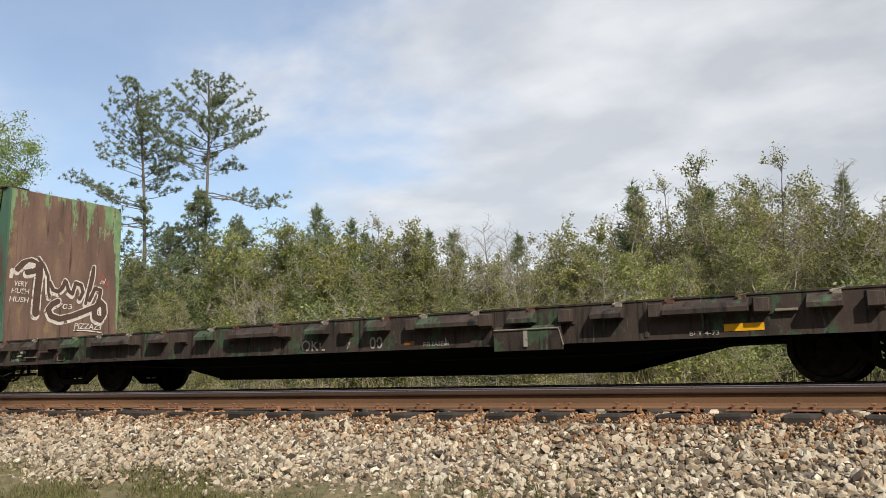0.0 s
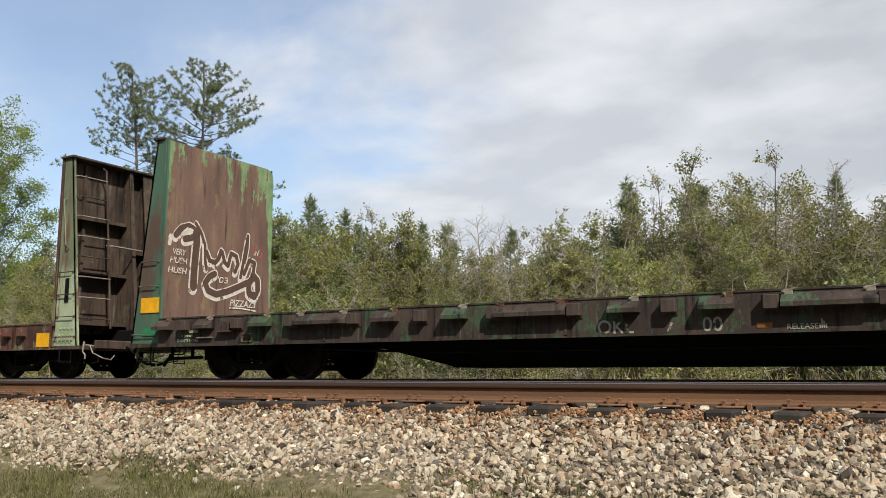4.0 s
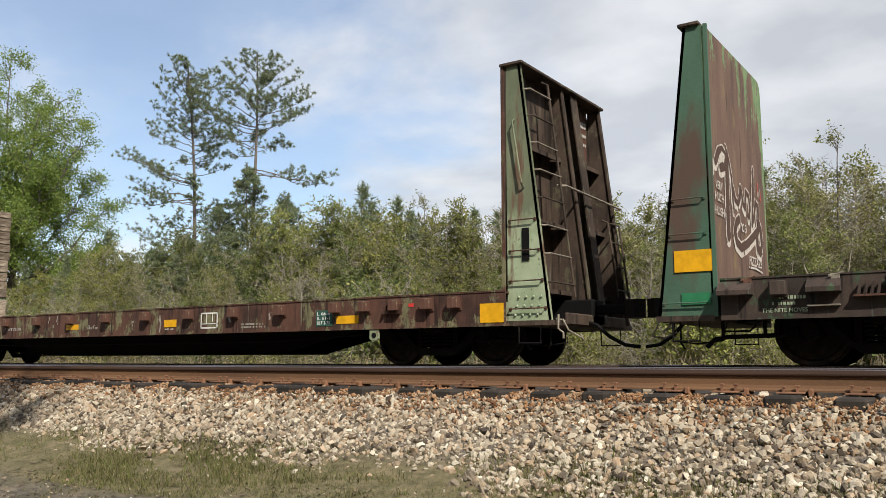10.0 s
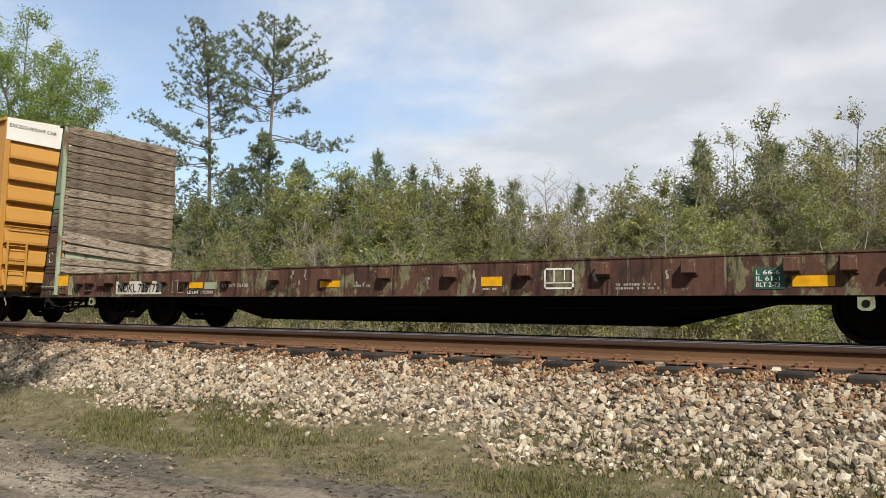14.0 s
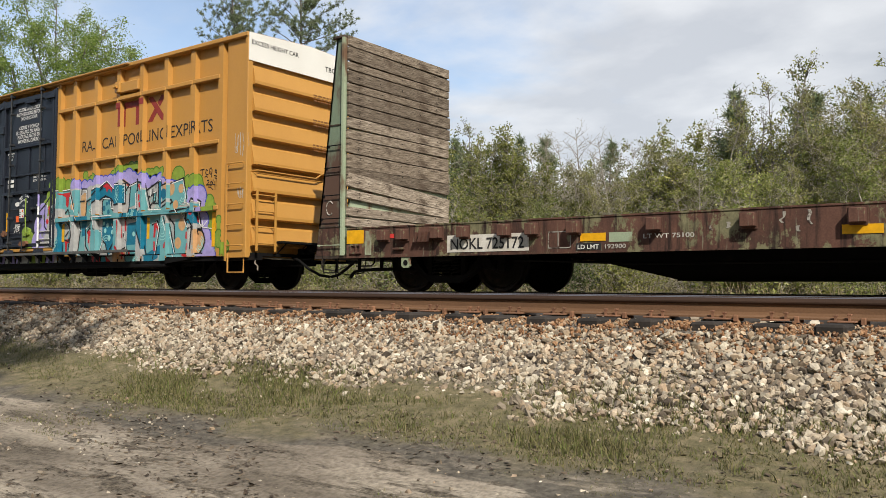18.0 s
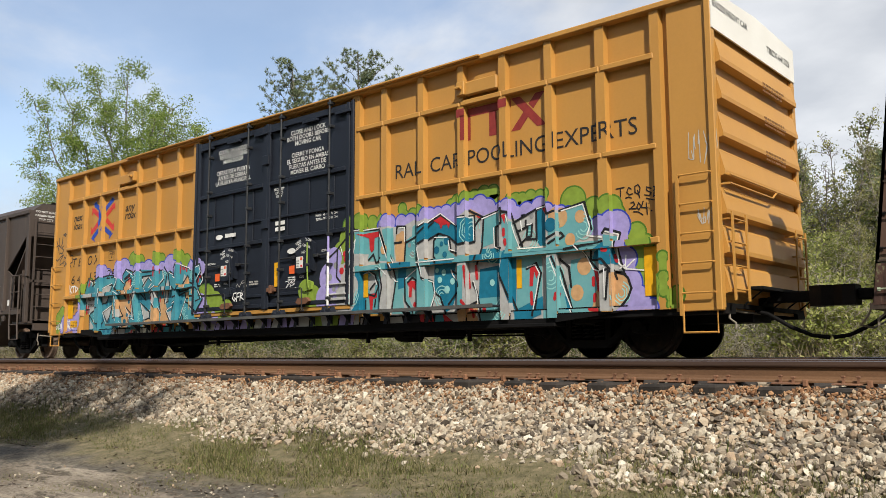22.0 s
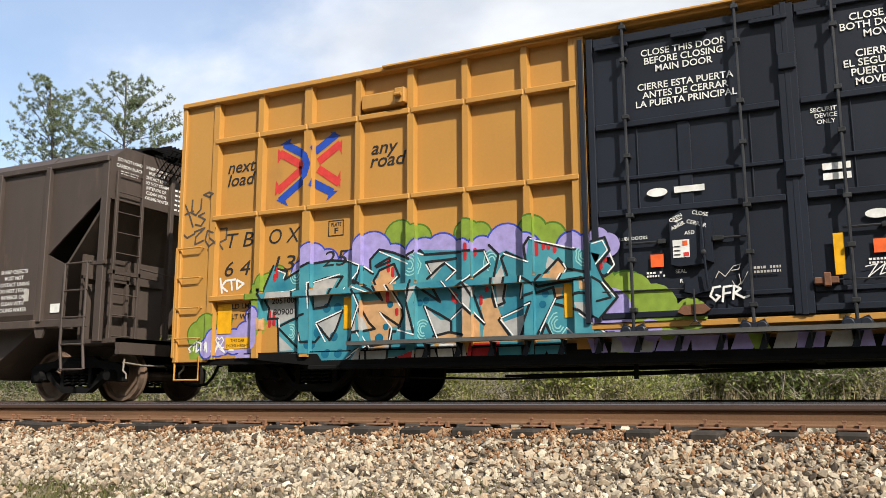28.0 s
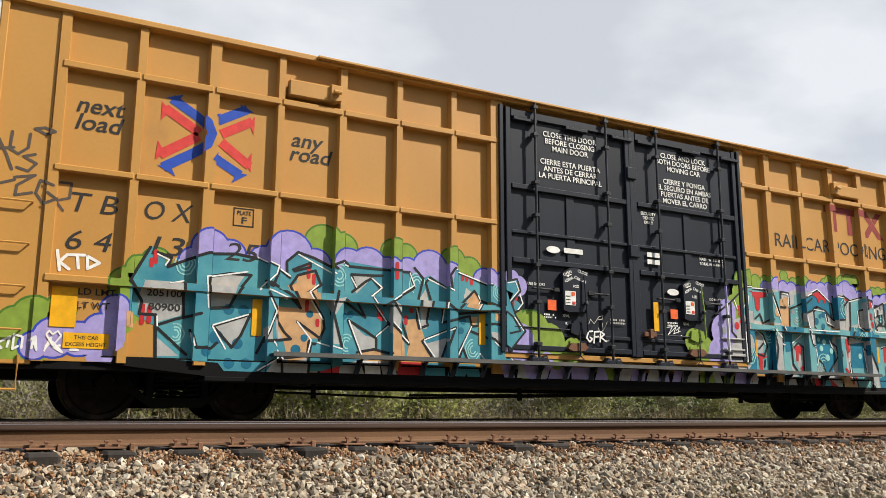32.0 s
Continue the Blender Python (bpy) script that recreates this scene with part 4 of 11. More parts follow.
def bulkhead(car, x, s, face, side, back, planked):
    """An end wall at x; s=+1: its inner face looks along +x. Leaning back, with tapered side plates and posts behind."""
    w, lo, hi = 1.475, 0.62, 4.46
    X = lambda d: x + s * d
    strip = 0.075 if planked else 0.02
    pw = w
    if planked:
        bm = bmesh.new(); box(bm, min(X(-0.06), X(-0.02)), max(X(-0.06), X(-0.02)), -w + 0.1, w - 0.02, 1.06, hi - 0.02)
        part("bulkhead_sheet", bm, side, car)
        rng = random.Random(8)
        z, k = 1.12, 0
        while z < hi - 0.02:
            h = min(rng.choice((0.15, 0.18, 0.20, 0.23, 0.26)), hi + 0.05 - z)
            tilt = ((0.0, 0.0, 0.055, 0.075, 0.03)[k] if k < 5 else 0.0) + rng.uniform(-0.006, 0.006)
            bm = bmesh.new()
            box(bm, -0.03, 0.03, -w - 0.01 + rng.uniform(-0.015, 0.015), w + rng.uniform(-0.03, 0.02), 0.004, h - 0.014, 0.008)
            me_cut = [v for v in bm.verts if v.co.y > w - 0.1]
            for v in me_cut:
                v.co.z -= rng.uniform(0, 0.012)
            p = part("plank", bm, WOOD, car)
            nails = bmesh.new()
            for y in (-1.22, -0.62, -0.05, 0.5, 1.05):
                if rng.random() < 0.5:
                    for q in ((0.3, 0.72) if rng.random() < 0.5 else (0.5,)):
                        yy, zz = y + rng.uniform(-0.04, 0.04), h * q
                        rod(nails, [(0.028, yy, zz), (0.036, yy, zz)], rng.uniform(0.007, 0.012), 6)
            if nails.verts:
                part("nail_heads", nails, BLACK_STEEL, p, "rusty dark nail heads")
            else:
                nails.free()
            p.location = (X(0.015 + rng.uniform(-0.006, 0.007)), 0, z + (0.05 if 1 < k < 5 else 0))
            p.rotation_euler = (-tilt, rng.uniform(-0.01, 0.01), 0)
            z += h; k += 1
    else:
        bm = bmesh.new()
        cut = 0.22
        prism(bm, [(-w, lo + 0.3), (-w, hi - 0.02), (-w + 0.03, hi), (w - cut, hi), (w - 0.45 * cut, hi - 0.12 * cut), (w - 0.12 * cut, hi - 0.45 * cut), (w, hi - cut), (w, lo + 0.3)], "x", min(X(-0.03), X(0)), max(X(-0.03), X(0)))
        part("bulkhead_sheet", bm, face, car, "rust-brown steel bulkhead sheet with flaking green paint")
    for sy in (-1, 1):
        bm = bmesh.new()
        prism(bm, [(X(0.0), lo), (X(-0.035), hi), (X(-0.27), hi), (X(-0.73), lo)], "y", sy * pw - 0.012 * (sy + 1), sy * pw + 0.012 * (1 - sy))
        part("side_plate", bm, DULL_GREEN if planked else BACK_RUST if sy > 0 else side, car, "tapered side plate of the bulkhead")
        bm = bmesh.new()
        a, b = (X(-0.27), hi), (X(-0.73), lo)
        prism(bm, [(a[0], a[1]), (a[0] + s * 0.04, a[1]), (b[0] + s * 0.04, b[1]), (b[0], b[1])], "y", min(sy * w, sy * (w - 0.06)), max(sy * w, sy * (w - 0.06)))
        part("corner_flange", bm, BACK_RUST if sy > 0 else side, car)
        if s > 0 and sy > 0:
            continue
        bm = bmesh.new()
        ahead = -0.03 if planked else 0.05
        prism(bm, [(X(ahead), lo), (X(ahead), hi), (X(ahead - 0.05), hi), (X(ahead - 0.05), lo)], "y", min(sy * (pw - 0.02), sy * (w + strip)), max(sy * (pw - 0.02), sy * (w + strip)))
        part("edge_strip", bm, FLAT_BROWN if s < 0 else side, car)
        if planked and sy < 0:
            # rusted foot of the plate, seams across it and a worn ring mark
            bm = bmesh.new()
            prism(bm, [(X(-0.05), lo), (X(-0.05), 1.10), (X(-0.66), 1.10), (X(-0.72), lo)], "y", -pw - 0.010, -pw - 0.001)
            part("foot_plate", bm, FLAT_BROWN, car, "rusted plate at the foot of the bulkhead side")
            for z in (1.12, 2.05, 2.92):
                d = 0.70 - (z - lo) / (hi - lo) * 0.46
                bm = bmesh.new(); box(bm, min(X(-d), X(-0.05)), max(X(-d), X(-0.05)), -pw - 0.014, -pw, z, z + 0.022)
                part("plate_seam", bm, BACK_RUST, car)
            bm = bmesh.new()
            ring = [(X(-0.40) + 0.085 * math.cos(q * 0.3 + 0.7), 1.46 + 0.12 * math.sin(q * 0.3 + 0.7)) for q in range(17)]
            for (p0, q0), (p1, q1) in zip(ring, ring[1:]):
                rod(bm, [(p0, -pw - 0.004, q0), (p1, -pw - 0.004, q1)], 0.012, 4)
            part("ring_mark", bm, WORN_WHITE, car, "worn white ring painted on the plate")
    for y, half in ((-0.02, 0.045), (0.42, 0.12)):
        bm = bmesh.new()
        prism(bm, [(X(-0.03), lo), (X(-0.03), hi - 0.03), (X(-0.24), hi - 0.03), (X(-0.70), lo)], "y", y - 0.012, y + 0.012)
        prism(bm, [(X(-0.24), hi - 0.03), (X(-0.26), hi - 0.03), (X(-0.73), lo), (X(-0.70), lo)], "y", y - half, y + half)
        part("back_post", bm, BACK_RUST, car, "tapered steel post behind the bulkhead")
    # ledges between the posts, bay by bay
    for y0, y1, z in ((-w + 0.03, -0.06, 3.28), (-w + 0.03, -0.06, 2.16), (0.53, w - 0.03, 3.36), (0.53, w - 0.03, 2.24), (-0.02, 0.40, 2.7), (-w + 0.03, -0.06, 1.12), (0.53, w - 0.03, 1.12)):
        d = 0.27 + (hi - z) / (hi - lo) * 0.44
        bm = bmesh.new()
        prism(bm, [(X(-0.03), z + 0.05), (X(-d * 0.62), z + 0.02), (X(-d * 0.62), z - 0.05), (X(-d * 0.62 + 0.02), z - 0.05), (X(-d * 0.62 + 0.02), z), (X(-0.03), z + 0.03)], "y", y0, y1)
        part("back_beam", bm, BACK_RUST, car, "rusty steel ledge between the posts")
    for y in (-1.02, 0.96):
        bm = bmesh.new()
        prism(bm, [(X(-0.03), 1.1), (X(-0.03), hi - 0.05), (X(-0.10), hi - 0.05), (X(-0.12), 1.1)], "y", y - 0.03, y + 0.03)
        part("stiffener", bm, BACK_RUST, car, "upright stiffener on the back of the sheet")
    bm = bmesh.new()
    box(bm, min(X(-0.33), X(-0.045 if s > 0 else 0.06)), max(X(-0.33), X(-0.045 if s > 0 else 0.06)), -w - 0.05, w + 0.03 if s < 0 else -w + 0.5, hi, hi + 0.05, 0.01)
    part("top_cap", bm, BACK_RUST, car, "dark steel cap on the bulkhead")
    slope = lambda z: X(-0.29 - (hi - z) / (hi - lo) * 0.46)
    if s < 0:
        # climbing irons from the side plate to one rail, and a short ladder low on the other side
        bm = bmesh.new()
        rod(bm, [(slope(1.0) - s * 0.05, -w + 0.74, 1.0), (slope(4.32) - s * 0.05, -w + 0.74, 4.32), (slope(4.36) + s * 0.05, -w + 0.74, 4.38)], 0.022, 6)
        part("ladder_rail", bm, BACK_RUST, car)
        for k in range(8):
            z = 1.18 + 0.415 * k
            bm = bmesh.new()
            rod(bm, [(slope(z) + s * 0.03, -w + 0.05, z), (slope(z) - s * 0.06, -w + 0.08, z), (slope(z) - s * 0.06, -w + 0.76, z)], 0.014, 6)
            part("rung", bm, PALE_ROD if k % 3 else BACK_RUST, car)
        bm = bmesh.new()
        for y in (0.92, 1.40):
            rod(bm, [(slope(1.1) - s * 0.06, y, 1.1), (slope(2.35) - s * 0.06, y, 2.35), (slope(2.4) + s * 0.04, y, 2.4)], 0.02, 6)
        for z in (1.22, 1.62, 2.02, 2.35):
            rod(bm, [(slope(z) - s * 0.06, 0.92, z), (slope(z) - s * 0.06, 1.40, z)], 0.014, 6)
        part("ladder", bm, BACK_RUST, car, "short steel ladder on the back of the bulkhead")
        bm = bmesh.new()
        z = 2.66
        rod(bm, [(slope(z) + s * 0.02, -w + 0.74, z + 0.06), (slope(z) - s * 0.1, -w + 0.80, z + 0.05), (slope(z) - s * 0.1, w + 0.02, z), (slope(z), w + 0.03, z)], 0.02, 6)
        part("cross_bar", bm, PALE_ROD, car, "worn hand rail across the back")
        bm = bmesh.new()
        box(bm, min(X(-0.05), X(-0.034)), max(X(-0.05), X(-0.034)), 1.0, 1.36, 3.46, 4.36)
        part("placard", bm, FLAT_BROWN, car, "rusty placard board with worn white figures")
        bm = bmesh.new()
        for q in range(4):
            for r2 in range(3):
                box(bm, min(X(-0.056), X(-0.052)), max(X(-0.056), X(-0.052)), 1.03 + q * 0.08, 1.09 + q * 0.08, 4.12 - r2 * 0.16, (4.22 if r2 == 0 else 4.17) - r2 * 0.16)
        part("faded_writing", bm, GREY_WHITE, car)
    for z in ((0.81, 1.21, 1.65, 2.10) if s < 0 else (0.80, 1.27, 1.68, 2.17, 2.56) if planked else (0.80, 1.69, 2.15)):
        bm = bmesh.new()
        d = 0.73 - (z - lo) / (hi - lo) * 0.46
        rod(bm, [(X(-0.08), -pw, z), (X(-0.08), -w - 0.055, z), (X(-d + 0.06), -w - 0.055, z), (X(-d + 0.06), -pw, z)], 0.010, 6)
        for q in (0.08, d - 0.06):
            box(bm, X(-q) - 0.018, X(-q) + 0.018, -pw - 0.015, -pw, z - 0.022, z + 0.022)
        part("grab_iron", bm, BLACK_STEEL if planked and z > 1 else back if s < 0 else side, car, "steel grab iron on the side plate")
    # end platform and apron behind
    bm = bmesh.new()
    box(bm, min(X(-0.76), X(0.0)), max(X(-0.76), X(0.0)), -HW + 0.1, HW - 0.1, 0.57, 0.64)
    box(bm, min(X(-0.80), X(-0.74)), max(X(-0.80), X(-0.74)), -1.1, 1.1, 0.58, 0.76, 0.02)
    part("end_sill", bm, BACK_RUST, car)
    bm = bmesh.new()
    rod(bm, [(X(-0.78), -1.22, 0.66), (X(-0.86), -1.20, 0.50), (X(-0.98), -1.05, 0.40), (X(-0.90), -0.80, 0.37), (X(-0.78), -0.62, 0.46)], 0.013, 6)
    part("hand_brake_rod", bm, PALE_ROD, car, "pale bent rod hanging at the end of the car")
    bm = bmesh.new()
    rod(bm, [(X(-0.70), -0.95, 0.58), (X(-0.72), -0.95, 0.33), (X(-0.40), -0.95, 0.29), (X(-0.05), -0.95, 0.33), (X(0.0), -0.95, 0.56)], 0.012, 6)
    part("brake_hanger", bm, WHEEL_STEEL, car, "thin rusty hanger below the end sill")
    for y in (-HW + 0.12, HW - 0.12):
        bm = bmesh.new()
        step_below(bm, X(-0.2), X(-0.55), y, 0.32, 0.6)
        part("stirrup_step", bm, BLACK_STEEL, car)
    bm = bmesh.new()
    rod(bm, [(X(-0.22), -1.12, 0.24), (X(-0.12), -1.12, 0.34), (X(0.05), -1.12, 0.37), (X(0.75), -1.12, 0.385)], 0.03, 8)
    for d in (-0.02, 0.5):
        box(bm, min(X(d), X(d + 0.03)), max(X(d), X(d + 0.03)), -1.15, -1.09, 0.36, 0.58)
    rod(bm, [(X(0.0), -1.2, 0.44), (X(0.35), -1.2, 0.44), (X(0.42), -1.2, 0.5), (X(0.42), -1.2, 0.58)], 0.014, 6)
    rod(bm, [(X(-0.55), -1.15, 0.58), (X(-0.55), -1.15, 0.3), (X(-0.5), -1.15, 0.22)], 0.014, 6)
    part("brake_pipe", bm, BLACK_STEEL, car, "dark brake pipe on hangers under the end of the car")


def winch_row(car, mat, xs):
    bm = bmesh.new(); box(bm, -0.09, 0.09, -0.13, 0.0, -0.085, 0.085, 0.008)
    for z in (-0.05, 0.05):
        box(bm, -0.1, 0.1, -0.02, 0.0, z - 0.06, z + 0.06)
    me = bpy.data.meshes.new("stake_pocket"); bm.to_mesh(me); bm.free()
    for x in xs:
        for s in (-1, 1):
            o = held("stake_pocket", me, mat, car); o.location = (x, s * HW, 0.93)
            o.rotation_euler = (0, 0, 0 if s < 0 else math.pi)


def flat_car(name, label, x0, paint, plate_left, plate_right, planks, pockets, trucks):
    car = thing(name, label, "flat car", x0, FAR, 0, "freight train")
    L = 10.1
    for sy in (-1, 1):
        bm = bmesh.new()
        prism(bm, [(sy * HW, 0.57), (sy * HW, 1.06), (sy * (HW - 0.10), 1.06), (sy * (HW - 0.10), 1.04), (sy * (HW - 0.016), 1.04), (sy * (HW - 0.016), 0.60), (sy * (HW - 0.10), 0.60), (sy * (HW - 0.10), 0.57)], "x", -L + 0.75, L - 0.75)
        part("side_sill", bm, paint, car, "rusty channel-steel side sill")
        bm = bmesh.new()
        box(bm, -L + 0.75, L - 0.75, min(sy * (HW + 0.012), sy * (HW - 0.02)), max(sy * (HW + 0.012), sy * (HW - 0.02)), 1.062, 1.085)
        box(bm, -L + 0.75, L - 0.75, min(sy * (HW + 0.02), sy * (HW - 0.02)), max(sy * (HW + 0.02), sy * (HW - 0.02)), 0.565, 0.585)
        part("sill_edge", bm, paint, car)
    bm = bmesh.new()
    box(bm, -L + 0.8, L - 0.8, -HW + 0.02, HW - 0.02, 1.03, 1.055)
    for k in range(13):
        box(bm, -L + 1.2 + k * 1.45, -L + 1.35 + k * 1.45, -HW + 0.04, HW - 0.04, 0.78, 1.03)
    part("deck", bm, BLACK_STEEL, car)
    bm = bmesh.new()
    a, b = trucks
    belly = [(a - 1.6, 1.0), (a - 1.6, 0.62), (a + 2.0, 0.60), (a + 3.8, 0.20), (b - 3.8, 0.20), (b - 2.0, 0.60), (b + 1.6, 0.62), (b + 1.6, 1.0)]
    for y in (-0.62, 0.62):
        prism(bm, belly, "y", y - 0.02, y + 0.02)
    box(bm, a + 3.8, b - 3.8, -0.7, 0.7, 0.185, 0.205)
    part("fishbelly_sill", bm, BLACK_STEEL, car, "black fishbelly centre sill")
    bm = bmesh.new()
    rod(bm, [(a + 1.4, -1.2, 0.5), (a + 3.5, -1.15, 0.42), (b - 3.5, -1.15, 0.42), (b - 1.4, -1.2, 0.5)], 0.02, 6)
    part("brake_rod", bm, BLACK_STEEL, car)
    bulkhead(car, -L + 0.64, 1, BULK_FACE, plate_left, paint, planks)
    bulkhead(car, L - 0.80, -1, BACK_RUST, plate_right, FLAT_BROWN, False)
    for t in trucks:
        add_truck(car, t)
    coupler_end(car, -L, -1, 0.62 if planks else 0.45)
    coupler_end(car, L, 1, 0.49)
    winch_row(car, paint, pockets)
    return car


def patch(car, name, mat, x0, x1, z0, z1, y=-HW - 0.006, label=""):
    bm = bmesh.new()
    box(bm, x0, x1, y, y + 0.004, z0, z1)
    return part(name, bm, mat, car, label)


def words(car, text, mat, x, z, size, width=None, y=-HW - 0.006, slant=0.0, name="lettering", label=""):
    bm = moved(lettering(text, size, width, slant), x, y, z)
    return part(name, bm, mat, car, label or "painted lettering")


def bars(car, mat, x0, x1, z, h, y, n=3, rng=random.Random(3), name="small_print"):
    """Writing too small to read, as rows of short bars."""
    bm = bmesh.new()
    for r in range(n):
        x = x0
        while x < x1:
            w = rng.uniform(0.014, 0.034)
            box(bm, x, min(x + w, x1), y, y + 0.002, z - r * h * 1.7, z - r * h * 1.7 + h)
            x += w + (0.012 if rng.random() < 0.8 else 0.05)
    return part(name, bm, mat, car)


CAR_A, CAR_B, CAR_X, CAR_H = -8.0, -29.77, -51.20, -70.34
car_a = flat_car("flat_car", "rusty dark green bulkhead flat car, empty, moving on the far track", CAR_A, FLAT_GREEN, BRIGHT_GREEN, BRIGHT_GREEN, False,
                 [-8.65, -7.39, -6.2, -4.97, -3.75, -2.55, -1.35, -0.09, 1.13, 2.36, 3.57, 4.80, 6.08, 7.30, 8.5], (-7.55, 7.55))
car_b = flat_car("flat_car", "rusty brown bulkhead flat car with a plank-lined bulkhead, empty", CAR_B, FLAT_BROWN, PALE_GREEN, CREAM, True,
                 [-8.47, -8.06, -7.36, -6.85, -6.1, -5.62, -4.94, -3.75, -2.52, -1.28, -0.02, 1.25, 2.53, 3.74, 4.92, 6.16, 6.78, 7.39, 8.0, 8.5], (-7.6, 7.8))


def dress_a():
    c = car_a
    # sloping tie-down housings between the pockets, long ones in every third bay
    spots = [(-9.36, -8.95), (-8.33, -7.96), (-7.08, -6.66), (-6.1, -5.08), (-4.58, -4.16), (-3.36, -2.98), (-2.52, -1.46), (-0.87, -0.47), (0.29, 0.70), (1.24, 2.27), (2.73, 3.12), (3.94, 4.36), (4.90, 5.93), (6.58, 6.96), (7.72, 8.12)]
    for k, (x0, x1) in enumerate(spots):
        z0, z1 = 0.875, 1.0
        bm = bmesh.new()
        prism(bm, [(-HW, z0 - 0.01), (-HW, z1 + 0.035), (-HW - 0.04, z1 + 0.02), (-HW - 0.16, z0 + 0.045), (-HW - 0.16, z0 - 0.01)], "x", x0, x1)
        part("tie_down_housing", bm, FLAT_GREEN, c, "rusty sloping tie-down housing under the deck edge")
        for xa in ((x0 + 0.06, x1 - 0.1) if x1 - x0 > 0.8 else (x1 - 0.08,)):
            bm = bmesh.new()
            box(bm, xa - 0.03, xa + 0.07, -HW - 0.055, -HW - 0.01, z1 + 0.005, z1 + 0.075, 0.006)
            turned(bm, [(-HW - 0.075, 0.014), (-HW - 0.05, 0.022)], xa - 0.035, z1 + 0.045, 10)
            rod(bm, [(xa + 0.03, -HW - 0.05, z1 + 0.06), (xa + 0.12, -HW - 0.05, z1 + 0.085)], 0.011, 6)
            part("winch", bm, PALE_ROD if k % 2 else FLAT_BROWN, c, "small worn steel winch with a ratchet")
    # fins over a shelf
    for k in range(4):
        bm = bmesh.new(); x = -7.80 + 0.068 * k
        prism(bm, [(x, 0.82), (x + 0.035, 0.82), (x + 0.06, 0.96), (x + 0.035, 0.96)], "y", -HW - 0.09, -HW)
        part("fin", bm, FLAT_GREEN, c)
    bm = bmesh.new(); box(bm, -7.83, -7.5, -HW - 0.10, -HW, 0.795, 0.818); part("shelf", bm, FLAT_BROWN, c)
    bm = bmesh.new()
    prism(bm, [(-HW, 0.49), (-HW, 0.83), (-HW - 0.05, 0.82), (-HW - 0.11, 0.78), (-HW - 0.09, 0.49)], "x", 2.50, 3.50)
    part("housing", bm, FLAT_GREEN, c, "rusty box bolted to the side sill")
    bm = bmesh.new(); rod(bm, [(2.52, -HW - 0.115, 0.775), (3.48, -HW - 0.115, 0.775), (3.53, -HW - 0.08, 0.55)], 0.011, 6)
    part("edge_rod", bm, PALE_ROD, c, "worn bright rod along the box")
    for x0, x1 in ((6.22, 6.47), (-8.34, -7.98)):
        bm = bmesh.new(); box(bm, x0, x1, -HW - 0.06, -HW, 0.845 if x0 > 0 else 0.70, 0.875 if x0 > 0 else 0.72, 0.004); part("ledge", bm, PALE_ROD, c, "worn bright ledge on the sill")
    bm = bmesh.new()
    for x0, x1, z0, z1 in ((-7.32, -7.08, .745, .76), (-7.32, -7.08, .62, .635), (-7.32, -7.305, .62, .76), (-7.095, -7.08, .62, .70)):
        box(bm, x0, x1, -HW - 0.02, -HW, z0, z1)
    part("card_holder", bm, FLAT_BROWN, c, "empty rusty card holder frame")
    # seams between the plates of the sill
    for x in (-5.6, -1.52, 2.44, 4.62):
        bm = bmesh.new(); box(bm, x, x + 0.05, -HW - 0.012, -HW, 0.6, 1.05, 0.003); part("seam_plate", bm, FLAT_GREEN, c)
    patch(c, "reflector", REFLECT, 5.61, 6.08, 0.635, 0.725)
    patch(c, "reflector", REFLECT, -9.95, -9.45, 1.20, 1.48, -1.475 - 0.016, "yellow reflective patch")
    patch(c, "green_patch", plain("fresh_green_paint", (0.03, 0.19, 0.085), 0.5), -9.87, -9.5, 0.78, 0.93, -1.475 - 0.016)
    for text, x, top in (("OKL", -1.06, 0.76), ("7", -0.16, 0.68), ("00", 0.30, 0.80)):
        bm = moved(lettering(text, 0.25), x, -HW - 0.006, 0.605)
        bmesh.ops.bisect_plane(bm, geom=bm.verts[:] + bm.edges[:] + bm.faces[:], plane_co=(x + 0.25, 0, top), plane_no=(0.25, 0, 1), clear_outer=True)
        part("lettering", bm, WORN_WHITE, c, "half worn white lettering")
    patch(c, "paint_mark", WORN_WHITE, 2.96, 3.02, 0.54, 0.76, -HW - 0.113)
    words(c, "RELEASE", WORN_WHITE, 1.28, 0.605, 0.09, 0.34)
    bm = bmesh.new()
    for k in range(4):
        box(bm, 1.63 + 0.022 * k, 1.645 + 0.022 * k, -HW - 0.009, -HW - 0.006, 0.605, 0.66 + 0.03 * (k * 2 % 3))
    part("paint_mark", bm, WORN_WHITE, c, "white paint splash")
    words(c, "BLT 4-73", WORN_WHITE, 5.19, 0.60, 0.075, 0.36)
    patch(c, "paint_mark", plain("faded_orange_paint", (0.22, 0.09, 0.02), 0.7), 0.94, 1.12, 0.63, 0.69)
    words(c, "THE NITE MOVES", PALE_GREEN, -8.86, 0.645, 0.07, 0.52, name="tag", label="small pale scrawled writing")
    bars(c, PALE_GREEN, -8.74, -8.45, 0.73, 0.035, -HW - 0.006, 1, random.Random(8), "scrawl"); bars(c, PALE_GREEN, -8.66, -8.36, 0.80, 0.04, -HW - 0.006, 1, random.Random(9), "scrawl")


